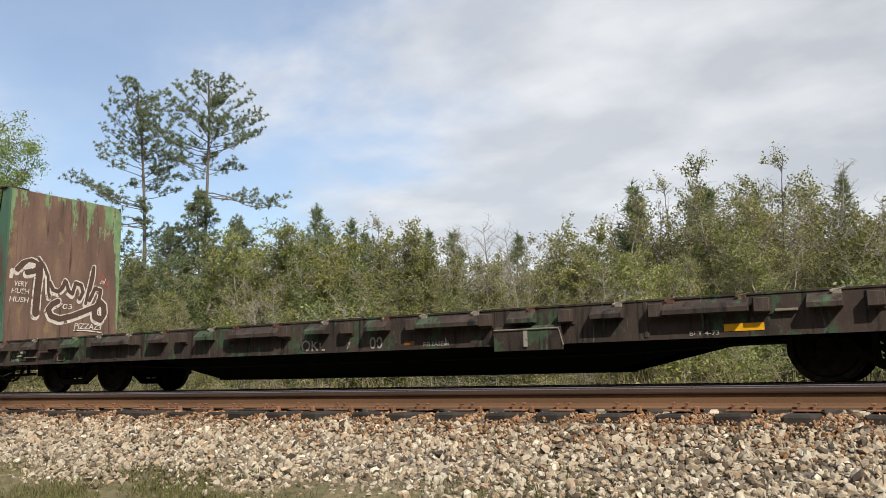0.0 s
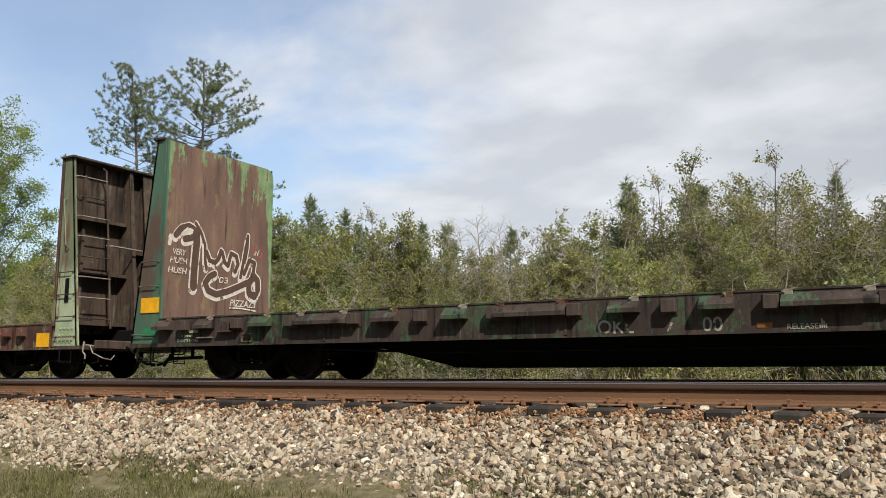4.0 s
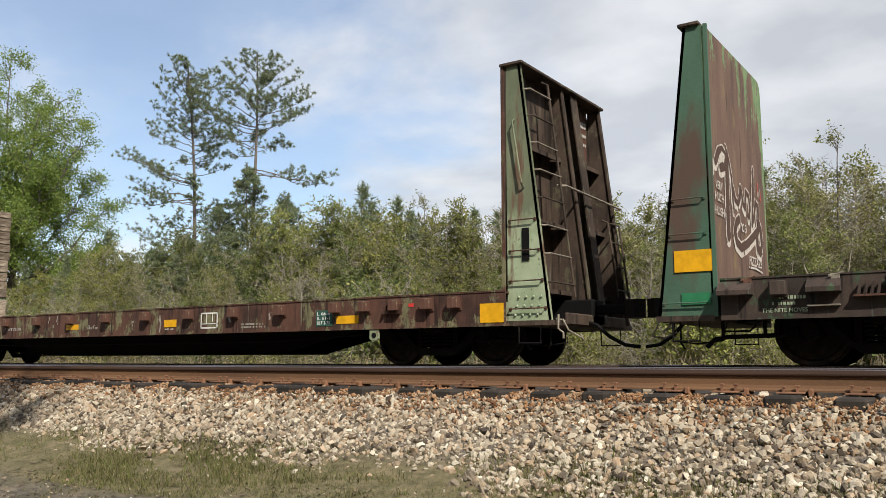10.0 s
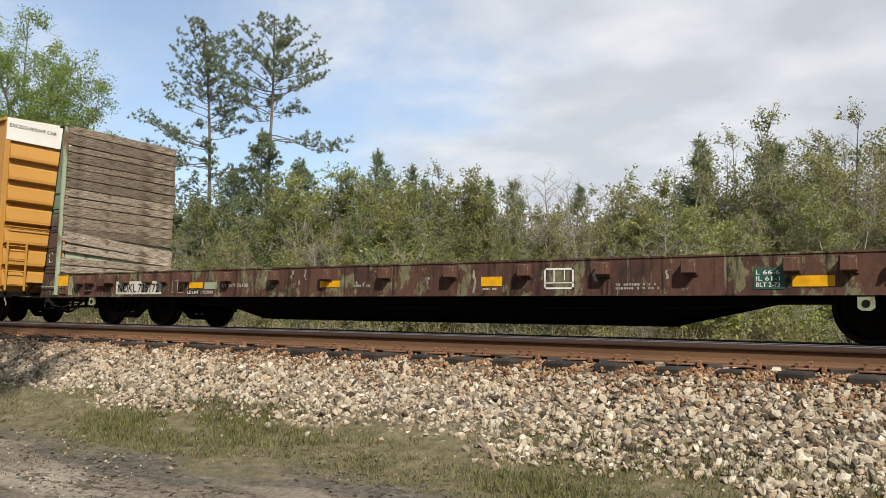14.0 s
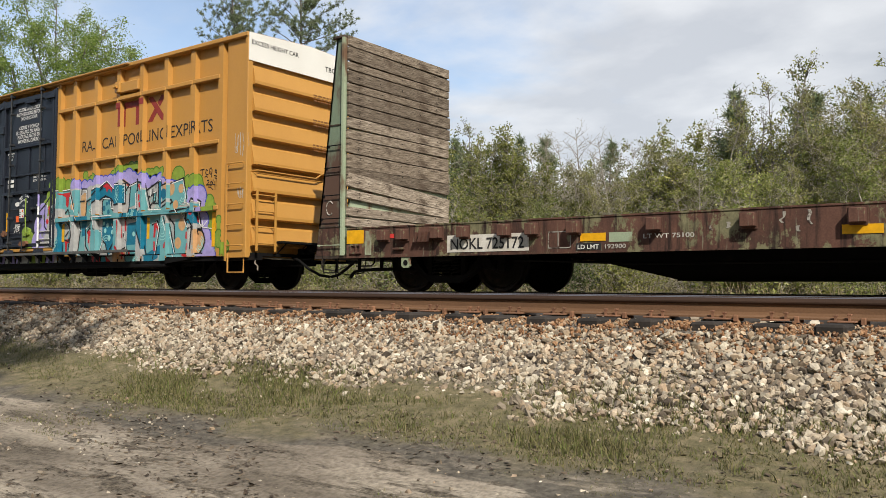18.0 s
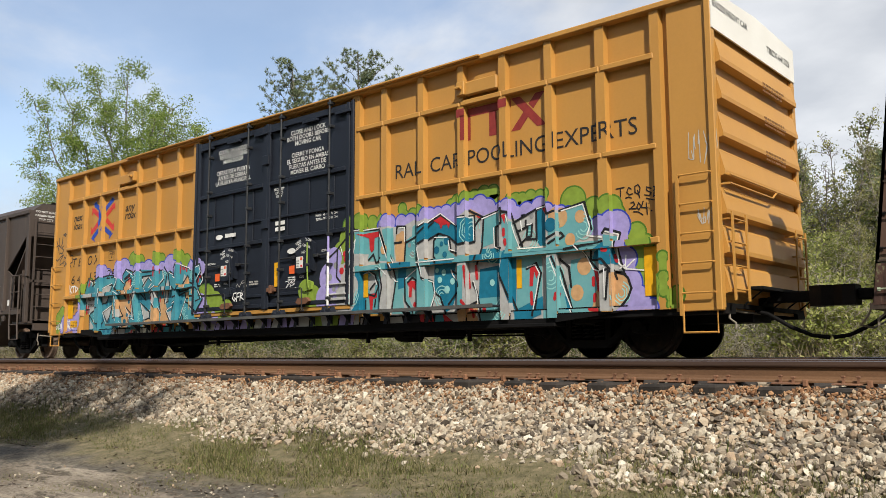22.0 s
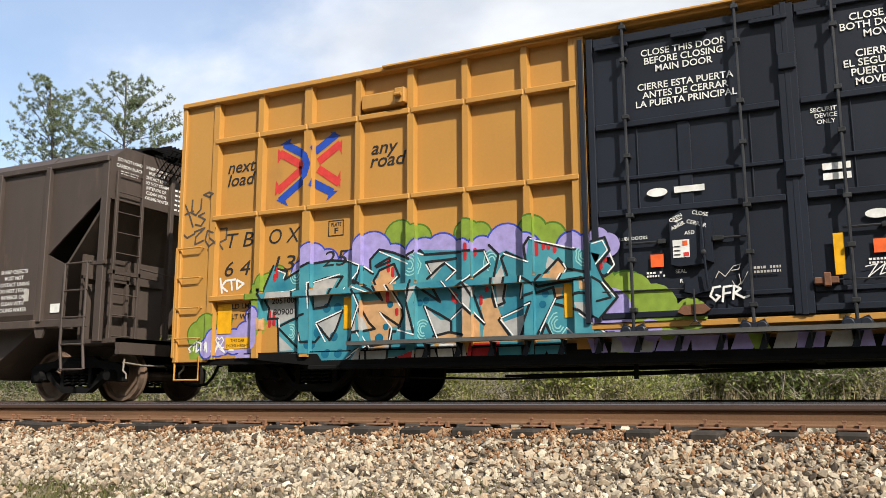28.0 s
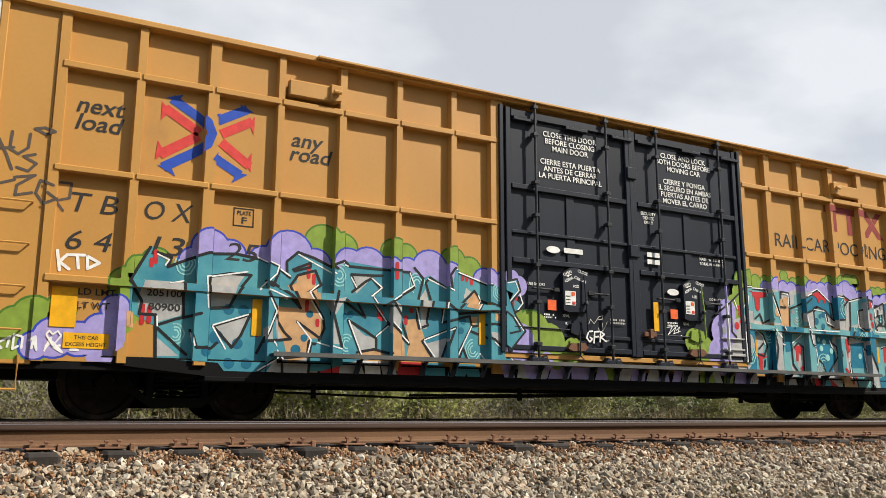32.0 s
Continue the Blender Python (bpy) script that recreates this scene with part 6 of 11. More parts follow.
def doors(car):
    for d in (0, 1):
        a = -2.50 + d * 2.50
        b = a + 2.46
        bm = bmesh.new()
        box(bm, a, b, DOOR_Y, DOOR_Y + 0.05, 0.99, 4.80, 0.01)
        door = part("plug_door", bm, DOOR_BLACK, car, "black steel plug door with lock rods")
        for z0, z1, dep in ((4.66, 4.78, 0.05), (3.50, 3.58, 0.06), (2.80, 2.85, 0.04), (2.34, 2.42, 0.06), (1.24, 1.30, 0.03), (1.02, 1.10, 0.05)):
            bm = bmesh.new(); box(bm, a + 0.1, b - 0.1, DOOR_Y - dep, DOOR_Y, z0, z1, 0.008); part("door_rib", bm, DOOR_BLACK, door)
        for x0, x1, dep, z0, z1 in ((a, a + 0.09, 0.05, 0.99, 4.8), (b - 0.09, b, 0.05, 0.99, 4.8), (a + 1.14, a + 1.30, 0.022, 2.42, 3.50), (a + 0.62, a + 0.64, 0.02, 2.36, 3.58), (a + 2.0, a + 2.02, 0.02, 2.36, 3.58)):
            bm = bmesh.new(); box(bm, x0, x1, DOOR_Y - dep, DOOR_Y, z0, z1, 0.008); part("door_stile", bm, DOOR_BLACK, door)
        for x in (a + 0.51, a + (1.92 if d == 0 else 1.97)):
            bm = bmesh.new()
            rod(bm, [(x, DOOR_Y - 0.11, 0.86), (x, DOOR_Y - 0.11, 4.92)], 0.021, 8)
            for z in (1.12, 1.75, 2.32, 3.1, 3.62, 4.4, 4.85):
                box(bm, x - 0.04, x + 0.05, DOOR_Y - 0.137, DOOR_Y - 0.02, z - 0.028, z + 0.028, 0.006)
            part("lock_rod", bm, ROD_STEEL, door, "worn dark steel lock rod")
            bm = bmesh.new()
            for dx in (-0.09, 0.09):
                turned(bm, [(DOOR_Y - 0.15, 0.05), (DOOR_Y - 0.13, 0.075), (DOOR_Y - 0.05, 0.075)], x + dx, 0.86, 14)
            prism(bm, [(x - 0.17, 0.85), (x - 0.12, 0.95), (x, 0.90), (x + 0.12, 0.95), (x + 0.17, 0.85), (x, 0.80)], "y", DOOR_Y - 0.14, DOOR_Y - 0.04)
            part("door_roller", bm, DOOR_BLACK, door, "black door roller on the track")
        for x in (a + 0.35, a + 1.35, a + 2.3):
            bm = bmesh.new(); box(bm, x - 0.22, x + 0.22, DOOR_Y - 0.09, DOOR_Y - 0.02, 4.60, 4.65, 0.006); part("door_hook", bm, DOOR_BLACK, door)
        # lock box, levers
        lx = a + 1.24
        bm = bmesh.new()
        prism(bm, [(lx - 0.24, 1.66), (lx - 0.14, 1.63), (lx + 0.16, 1.65), (lx + 0.16, 2.27), (lx + 0.08, 2.33), (lx - 0.10, 2.33), (lx - 0.24, 2.24)], "y", DOOR_Y - 0.09, DOOR_Y)
        part("lock_box", bm, DOOR_BLACK, door)
        bm = bmesh.new()
        prism(bm, [(lx + 0.165, 1.70), (lx + 0.26, 1.66), (lx + 0.26, 2.20), (lx + 0.165, 2.27)], "y", DOOR_Y - 0.06, DOOR_Y)
        part("lock_cheek", bm, DOOR_BLACK, door)
        bm = bmesh.new()
        rod(bm, [(lx + 0.14, DOOR_Y - 0.12, 2.21), (lx + 0.16, DOOR_Y - 0.14, 1.8), (lx + 0.18, DOOR_Y - 0.13, 1.45), (lx + 0.19, DOOR_Y - 0.12, 1.34)], 0.014, 6)
        part("lever", bm, DOOR_BLACK if d == 0 else SPRAY["green"], door, "" if d == 0 else "lever with green overspray")
        bm = bmesh.new()
        turned(bm, [(DOOR_Y - 0.165, 0.015), (DOOR_Y - 0.16, 0.03), (DOOR_Y - 0.11, 0.03)], lx + 0.16, 1.78, 10)
        part("pivot_bolt", bm, ROD_STEEL, door)
        for x0, x1, z in ((a + 0.44, lx - 0.30, 1.965), (lx + 0.26, a + 1.92, 1.955)):
            bm = bmesh.new()
            rod(bm, [(x0, DOOR_Y - 0.05, z), (x1, DOOR_Y - 0.05, z)], 0.016, 6)
            box(bm, x1 - 0.10 if x0 < lx else x0, x1 if x0 < lx else x0 + 0.13, DOOR_Y - 0.075, DOOR_Y - 0.01, z - 0.03, z + 0.03, 0.005)
            part("lock_bar", bm, ROD_STEEL, door, "dark steel lock bar")
        # gate latch below the box and its guide
        bm = bmesh.new()
        prism(bm, [(lx - 0.10, 1.32), (lx + 0.02, 1.28), (lx + 0.22, 1.32), (lx + 0.20, 1.46), (lx + 0.06, 1.50), (lx - 0.08, 1.46)], "y", DOOR_Y - 0.07, DOOR_Y)
        part("latch_plate", bm, DOOR_BLACK if d == 0 else SPRAY["green"], door)
        bm = bmesh.new()
        prism(bm, [(lx - 0.19, 1.07), (lx - 0.11, 1.03), (lx + 0.12, 1.04), (lx + 0.20, 1.09), (lx + 0.13, 1.16), (lx - 0.13, 1.15)], "y", DOOR_Y - 0.12, DOOR_Y - 0.05)
        part("door_catch", bm, CATCH_RUST, door, "rusty brown door catch")
        bm = bmesh.new()
        rod(bm, [(lx + 0.02, DOOR_Y - 0.14, 1.34), (lx + 0.02, DOOR_Y - 0.14, 0.96), (lx - 0.05, DOOR_Y - 0.14, 0.90), (lx + 0.09, DOOR_Y - 0.14, 0.90), (lx + 0.02, DOOR_Y - 0.14, 0.96)], 0.012, 6)
        part("catch_pin", bm, ROD_STEEL, door)
        bm = bmesh.new()
        rod(bm, [(a + 0.12, DOOR_Y - 0.05, 1.37), (lx - 0.1, DOOR_Y - 0.05, 1.36)], 0.010, 6)
        part("lock_bar", bm, ROD_STEEL, door)
        patch(car, "sticker", WHITE, lx - 0.21, lx - 0.01, 1.74, 1.96, DOOR_Y - 0.096, "white notice sticker")
        patch(car, "sticker", LOGO_RED, lx - 0.08, lx - 0.02, 1.755, 1.80, DOOR_Y - 0.101)
        patch(car, "sticker", ORANGE, lx - 0.09, lx - 0.03, 1.89, 1.945, DOOR_Y - 0.101)
        bm = bmesh.new()
        for k in range(3):
            box(bm, lx - 0.195, lx - 0.12, DOOR_Y - 0.104, DOOR_Y - 0.100, 1.775 + 0.05 * k, 1.784 + 0.05 * k)
        part("small_print", bm, INK, car)
        patch(car, "sticker", ORANGE, lx - 0.50, lx - 0.34, 1.65, 1.81, DOOR_Y - 0.034, "orange notice sticker")
    bm = bmesh.new()
    box(bm, 0.10, 0.36, DOOR_Y - 0.10, DOOR_Y - 0.03, 1.32, 1.40, 0.01); box(bm, 0.20, 0.28, DOOR_Y - 0.12, DOOR_Y - 0.03, 1.29, 1.45, 0.01)
    part("door_catch", bm, CATCH_RUST, car, "rusty brown catch between the doors")
    # oversprayed white foot of the last lock rod and the guides beside it
    bm = bmesh.new(); rod(bm, [(1.97, DOOR_Y - 0.11, 0.98), (1.97, DOOR_Y - 0.11, 1.98)], 0.0235, 8); part("graffiti", bm, SPRAY["white"], car, "white paint on a lock rod")
    bm = bmesh.new(); rod(bm, [(1.97, DOOR_Y - 0.11, 1.985), (1.97, DOOR_Y - 0.11, 2.28)], 0.0235, 8); part("graffiti", bm, SPRAY["purple"], car, "lilac paint on a lock rod")
    for z, w in ((1.07, 0.05), (1.17, 0.03), (1.36, 0.025)):
        bm = bmesh.new(); box(bm, 1.86, 2.40, DOOR_Y - 0.075, DOOR_Y - 0.03, z, z + w, 0.006); part("door_guide", bm, SPRAY["grey"], car, "guide bar with grey and white overspray")
    for x in (-2.58, -0.02, 2.54):
        bm = bmesh.new()
        box(bm, x - 0.035, x + 0.035, DOOR_Y - 0.055, DOOR_Y + 0.05, 0.98, 4.82, 0.008)
        part("door_frame", bm, DOOR_BLACK, car)
    for z in (3.95, 2.62):
        bm = bmesh.new()
        box(bm, -0.12, 0.08, DOOR_Y - 0.09, DOOR_Y - 0.02, z, z + 0.20, 0.01)
        part("door_keeper", bm, DOOR_BLACK, car)
    bm = bmesh.new(); box(bm, -2.55, 2.5, DOOR_Y - 0.02, -1.4, 0.90, 0.98, 0.008); part("door_sill", bm, YELLOW_CAR, car)
    # notices on the doors
    def block(lines, cx, z, size, gap, out=0.012):
        for i, t in enumerate(lines):
            if t:
                bm = moved(lettering(t, size, align="CENTER"), cx, DOOR_Y - out, z - i * gap)
                part("lettering", bm, WHITE, car, "white door notice")
    block(["CLOSE THIS DOOR", "BEFORE CLOSING", "MAIN DOOR", "", "CIERRE ESTA PUERTA", "ANTES DE CERRAR", "LA PUERTA PRINCIPAL"], -1.24, 4.44, 0.125, 0.115)
    block(["CLOSE AND LOCK", "BOTH DOORS BEFORE", "MOVING CAR", "", "CIERRE Y PONGA", "EL SEGURO EN AMBAS", "PUERTAS ANTES DE", "MOVER EL CARRO"], 1.22, 4.45, 0.125, 0.115)
    block(["SECURITY", "DEVICE", "ONLY"], 0.36, 3.38, 0.075, 0.075)
    for d in (0, 1):
        lx = -2.50 + d * 2.50 + 1.24
        for word, dx, z, lean in (("OPEN", -0.15, 2.22, 24), ("ABRIR", -0.13, 2.12, 24), ("CLOSE", 0.13, 2.25, -14), ("CERRAR", 0.08, 2.13, -18)):
            bm = moved(lettering(word, 0.066, align="CENTER"), lx + dx, DOOR_Y - 0.096, z, Matrix.Rotation(radians(-lean), 3, "Y"))
            part("lettering", bm, WHITE, car, "white door notice")
        bm = bmesh.new()
        prism(bm, [(lx - 0.19, 2.19), (lx - 0.14, 2.22), (lx - 0.14, 2.21), (lx - 0.08, 2.235), (lx - 0.08, 2.22), (lx - 0.14, 2.195), (lx - 0.13, 2.18)], "y", DOOR_Y - 0.098, DOOR_Y - 0.094)
        part("arrow_mark", bm, WHITE, car)
        block(["ASD"], lx + 0.0, 2.02, 0.065, 0.08, 0.096)
        bars(car, WHITE, lx - 0.56, lx - 0.33, 1.57, 0.025, DOOR_Y - 0.014, 2)
    for x0, x1, z0, z1 in ((-1.43, -1.06, 2.57, 2.65), (0.28, 0.58, 2.66, 2.74), (0.28, 0.58, 2.54, 2.62)):
        patch(car, "sticker", WHITE, x0, x1, z0, z1, DOOR_Y - 0.036)
    for ox, oz in ((-1.64, 2.60), (0.81, 2.10)):
        bm = shape_of([[(ox + 0.13 * math.cos(2 * math.pi * k / 20), oz + 0.055 * math.sin(2 * math.pi * k / 20)) for k in range(20)]])
        part("sticker", moved(bm, 0, DOOR_Y - 0.04, 0), WHITE, car, "white oval sticker")
    patch(car, "reflector", REFLECT, 0.33, 0.44, 1.42, 1.9, DOOR_Y - 0.076)
    for word, x, z, w in (("OPENING", 1.49, 2.79, 0.26), ("MAIN   W  8-0  H 12-4", 1.49, 2.71, 0.62), ("TOTAL W 16-0 H 12-4", 1.49, 2.63, 0.62)):
        part("lettering", moved(lettering(word, 0.07, w), x, DOOR_Y - 0.012, z), WHITE, car, "small white lettering")
    block(["UNLATCH", "TO CLOSE", "DOOR"], -2.16, 1.47, 0.065, 0.07)
    bars(car, GREY_WHITE, -0.55, -0.25, 1.55, 0.03, DOOR_Y - 0.036, 2)
    for d in (0, 2.5):
        block(["DO NOT LUBE DOORS"], -2.10 if d == 0 else 1.98, 2.02, 0.06, 0.07)
        block(["SEAL", "", "R" if d == 0 else ""], -1.40 + d, 1.56, 0.065, 0.06)


TRACK_GREY = surface("worn_grey_track", (0.11, 0.11, 0.105), (0.045, 0.044, 0.042), 5, 0.6, 0.1, 0.2, streak=(0.4, 1, 1))


def walkway(car):
    bm = bmesh.new()
    box(bm, -6.1, 5.9, -1.80, -1.56, 0.80, 0.835, 0.008)
    part("door_track", bm, DOOR_BLACK, car, "black door track along the side")
    bm = bmesh.new()
    box(bm, -6.1, 5.9, -1.815, -1.802, 0.795, 0.85)
    part("track_lip", bm, TRACK_GREY, car, "worn grey lip of the door track")
    for k in range(20):
        bm = bmesh.new()
        x = -4.9 + k * 0.49
        # slanted black plate stands in for the bracket's cast shadow; the gusset is real
        prism(bm, [(x, 0.78), (x + 0.08, 0.78), (x + 0.02, 0.60), (x - 0.06, 0.60)], "y", -1.66, -1.65)
        prism(bm, [(-1.575, 0.60), (-1.575, 0.79), (-1.78, 0.79)], "x", x + 0.02, x + 0.035)
        part("bracket_and_shadow", bm, DOOR_BLACK, car)


box_car_thing = box_car()


def box_letters():
    c = box_car_thing
    for text, mat, x, z, size, w, sl in (("next", INK, -8.59, 3.68, 0.29, 0.56, 0.25), ("load", INK, -8.59, 3.46, 0.29, 0.56, 0.25), ("any", INK, -5.88, 3.66, 0.29, 0.46, 0.25), ("road", INK, -5.9, 3.46, 0.29, 0.62, 0.25),
                                      ("T B", INK, -8.56, 2.44, 0.34, 0.53, 0.2), ("O X", INK, -7.72, 2.44, 0.34, 0.59, 0.2), ("6 4", INK, -8.58, 1.98, 0.34, 0.51, 0.2), ("13", INK, -7.61, 2.0, 0.34, 0.40, 0.2), ("25", INK, -6.71, 2.01, 0.34, 0.45, 0.2),
                                      ("RAIL CAR POOLING EXPERTS", INK, 3.54, 3.18, 0.37, 4.78, 0.0), ("PLATE", INK, -6.57, 2.62, 0.08, 0.18, 0.0), ("F", INK, -6.51, 2.51, 0.12, 0.07, 0.0),
                                      ("LD LMT", INK, -8.4, 1.45, 0.11, 0.42, 0), ("LT WT", INK, -8.4, 1.29, 0.11, 0.36, 0), ("205100", INK, -7.63, 1.49, 0.12, 0.42, 0), ("80900", INK, -7.60, 1.32, 0.12, 0.38, 0)):
        painted("lettering", moved(lettering(text, size, w, sl), x, 0, z), mat, c, 0.012 if z > 1.9 else 0.026, "black painted lettering")
    bm = bmesh.new()
    for x0, x1, z0, z1 in ((-6.62, -6.35, 2.70, 2.712), (-6.62, -6.35, 2.47, 2.482), (-6.62, -6.608, 2.47, 2.712), (-6.362, -6.35, 2.47, 2.712)):
        box(bm, x0, x1, PANEL_Y - 0.006, PANEL_Y - 0.003, z0, z1)
    part("plate_frame", bm, INK, c)
    # crossed two-colour arrows: bent ribbons with half barbs
    def quad(bm, *pts):
        bm.faces.new([bm.verts.new((p, 0, q)) for p, q in pts])

    def ribbon(bm, pts, w):
        side = []
        for i, p in enumerate(pts):
            d = (Vector(pts[min(i + 1, len(pts) - 1)]) - Vector(pts[max(i - 1, 0)])).normalized() * w / 2
            side.append(((p[0] - d.y, p[1] + d.x), (p[0] + d.y, p[1] - d.x)))
        for a, b in zip(side, side[1:]):
            quad(bm, a[0], b[0], b[1], a[1])

    for key, mat, lift, ribbons, barbs in (
            ("blue arrow emblem", LOGO_BLUE, 0.010, [[(-7.48, 4.04), (-7.16, 3.86), (-7.03, 3.77), (-6.97, 3.63), (-7.02, 3.48), (-7.16, 3.37), (-7.54, 3.12)], [(-6.89, 3.84), (-6.50, 4.07)], [(-6.91, 3.34), (-6.56, 3.15)]],
             [[(-7.56, 4.04), (-7.34, 4.12), (-7.40, 4.02)], [(-7.61, 3.14), (-7.38, 3.02), (-7.45, 3.15)], [(-6.61, 4.12), (-6.42, 4.04), (-6.54, 4.01)], [(-6.46, 3.17), (-6.67, 3.03), (-6.60, 3.18)]]),
            ("red arrow emblem", LOGO_RED, 0.013, [[(-7.56, 3.90), (-7.11, 3.64)], [(-7.59, 3.28), (-7.12, 3.60)], [(-6.83, 3.67), (-6.43, 3.91)], [(-6.83, 3.56), (-6.44, 3.29)]],
             [[(-7.60, 3.98), (-7.60, 3.73), (-7.49, 3.87)], [(-7.64, 3.20), (-7.62, 3.46), (-7.53, 3.31)], [(-6.40, 3.99), (-6.40, 3.72), (-6.47, 3.87)], [(-6.42, 3.48), (-6.42, 3.21), (-6.50, 3.34)]])):
        for pts in ribbons:
            bm = bmesh.new(); ribbon(bm, pts, 0.125); painted("emblem", bm, mat, c, lift, key)
        for pts in barbs:
            bm = bmesh.new(); quad(bm, *pts); painted("emblem", bm, mat, c, lift + 0.0015, key)
    # faded red bars and cross
    bm = bmesh.new()
    quad(bm, (4.98, 4.14), (6.10, 4.14), (6.10, 4.00), (4.98, 4.00))
    for x in (5.12, 5.66):
        quad(bm, (x, 4.02), (x + 0.15, 4.02), (x + 0.15, 3.60), (x, 3.60))
    quad(bm, (6.10, 4.14), (6.28, 4.14), (6.78, 3.60), (6.60, 3.60)); quad(bm, (6.58, 4.14), (6.76, 4.14), (6.535, 3.895), (6.445, 3.992)); quad(bm, (6.435, 3.78), (6.345, 3.877), (6.10, 3.60), (6.28, 3.60))
    painted("emblem", bm, RED_INK, c, 0.009, "faded dark red emblem")
    for x0, x1, z0, z1 in ((-8.68, -8.40, 1.06, 1.53), (-6.32, -6.19, 1.06, 1.53), (-2.93, -2.82, 1.08, 1.53), (2.74, 2.86, 1.1, 1.53), (6.17, 6.27, 1.08, 1.53), (8.36, 8.57, 0.86, 1.54)):
        bm = bmesh.new(); quad(bm, (x0, z0), (x1, z0), (x1, z1), (x0, z1)); painted("reflector", bm, REFLECT, c, 0.03, "yellow reflective strip")
    bm = bmesh.new(); quad(bm, (-8.52, 0.82), (-8.02, 0.82), (-8.02, 1.0), (-8.52, 1.0)); painted("notice_plate", bm, REFLECT, c, 0.026)
    for t, z in (("THIS CAR", 0.925), ("EXCESS HEIGHT", 0.845)):
        painted("lettering", moved(lettering(t, 0.062, align="CENTER"), -8.27, 0, z), INK, c, 0.029)


box_letters()


def post_paint():
    """Sprayed colour on the narrow flanks of the posts inside the two pieces."""
    south, north = piece_south(), piece_north()
    fills = [(key, pts) for key, shapes in (("teal", south[5]), ("grey", south[6]), ("tan", south[7])) for pts in shapes]
    for posts, green, purple, layers in ((POSTS[1:8], south[0], south[1], fills), (POSTS[8:], north[0], north[1], north[2])):
        for a, b in posts:
            for x, lip in ((a, -0.004), (b, 0.004)):
                z, runs = 0.70, []
                while z < 2.85:
                    key = None if 1.56 < z < 1.67 else sprayed_tone(green, purple, layers, x, z + 0.02)
                    if runs and runs[-1][0] == key:
                        runs[-1][2] = z + 0.04
                    else:
                        runs.append([key, z, z + 0.04])
                    z += 0.04
                for key, z0, z1 in runs:
                    if key:
                        bm = bmesh.new()
                        bm.faces.new([bm.verts.new((x + lip, y, q)) for y, q in ((PANEL_Y, z0), (POST_Y - 0.004, z0), (POST_Y - 0.004, z1), (PANEL_Y, z1))])
                        part("graffiti", bm, SPRAY[key], box_car_thing, "sprayed paint on the flank of a post")


def sill_strip():
    """Sprayed colours that run down over the sill below the door track, between its brackets."""
    rng = random.Random(44)
    x = -6.0
    keys = ["teal", "tan", "grey", "teal", "white", "teal", "red", "black"]
    while x < 6.0:
        w = rng.uniform(0.14, 0.42)
        key = rng.choice(["purple", "green", "purple", "grey"]) if -2.6 < x < 2.4 else rng.choice(keys)
        if rng.random() < 0.82:
            k = rng.uniform(-0.08, 0.08)
            painted("graffiti", shape_of([[(x, 0.61), (x + w, 0.61), (x + w + k, 0.79), (x + k, 0.79)]]), SPRAY[key], box_car_thing, 0.004 + 0.0012 * rng.randrange(3), "sprayed paint on the sill")
        x += w + rng.uniform(0, 0.06)


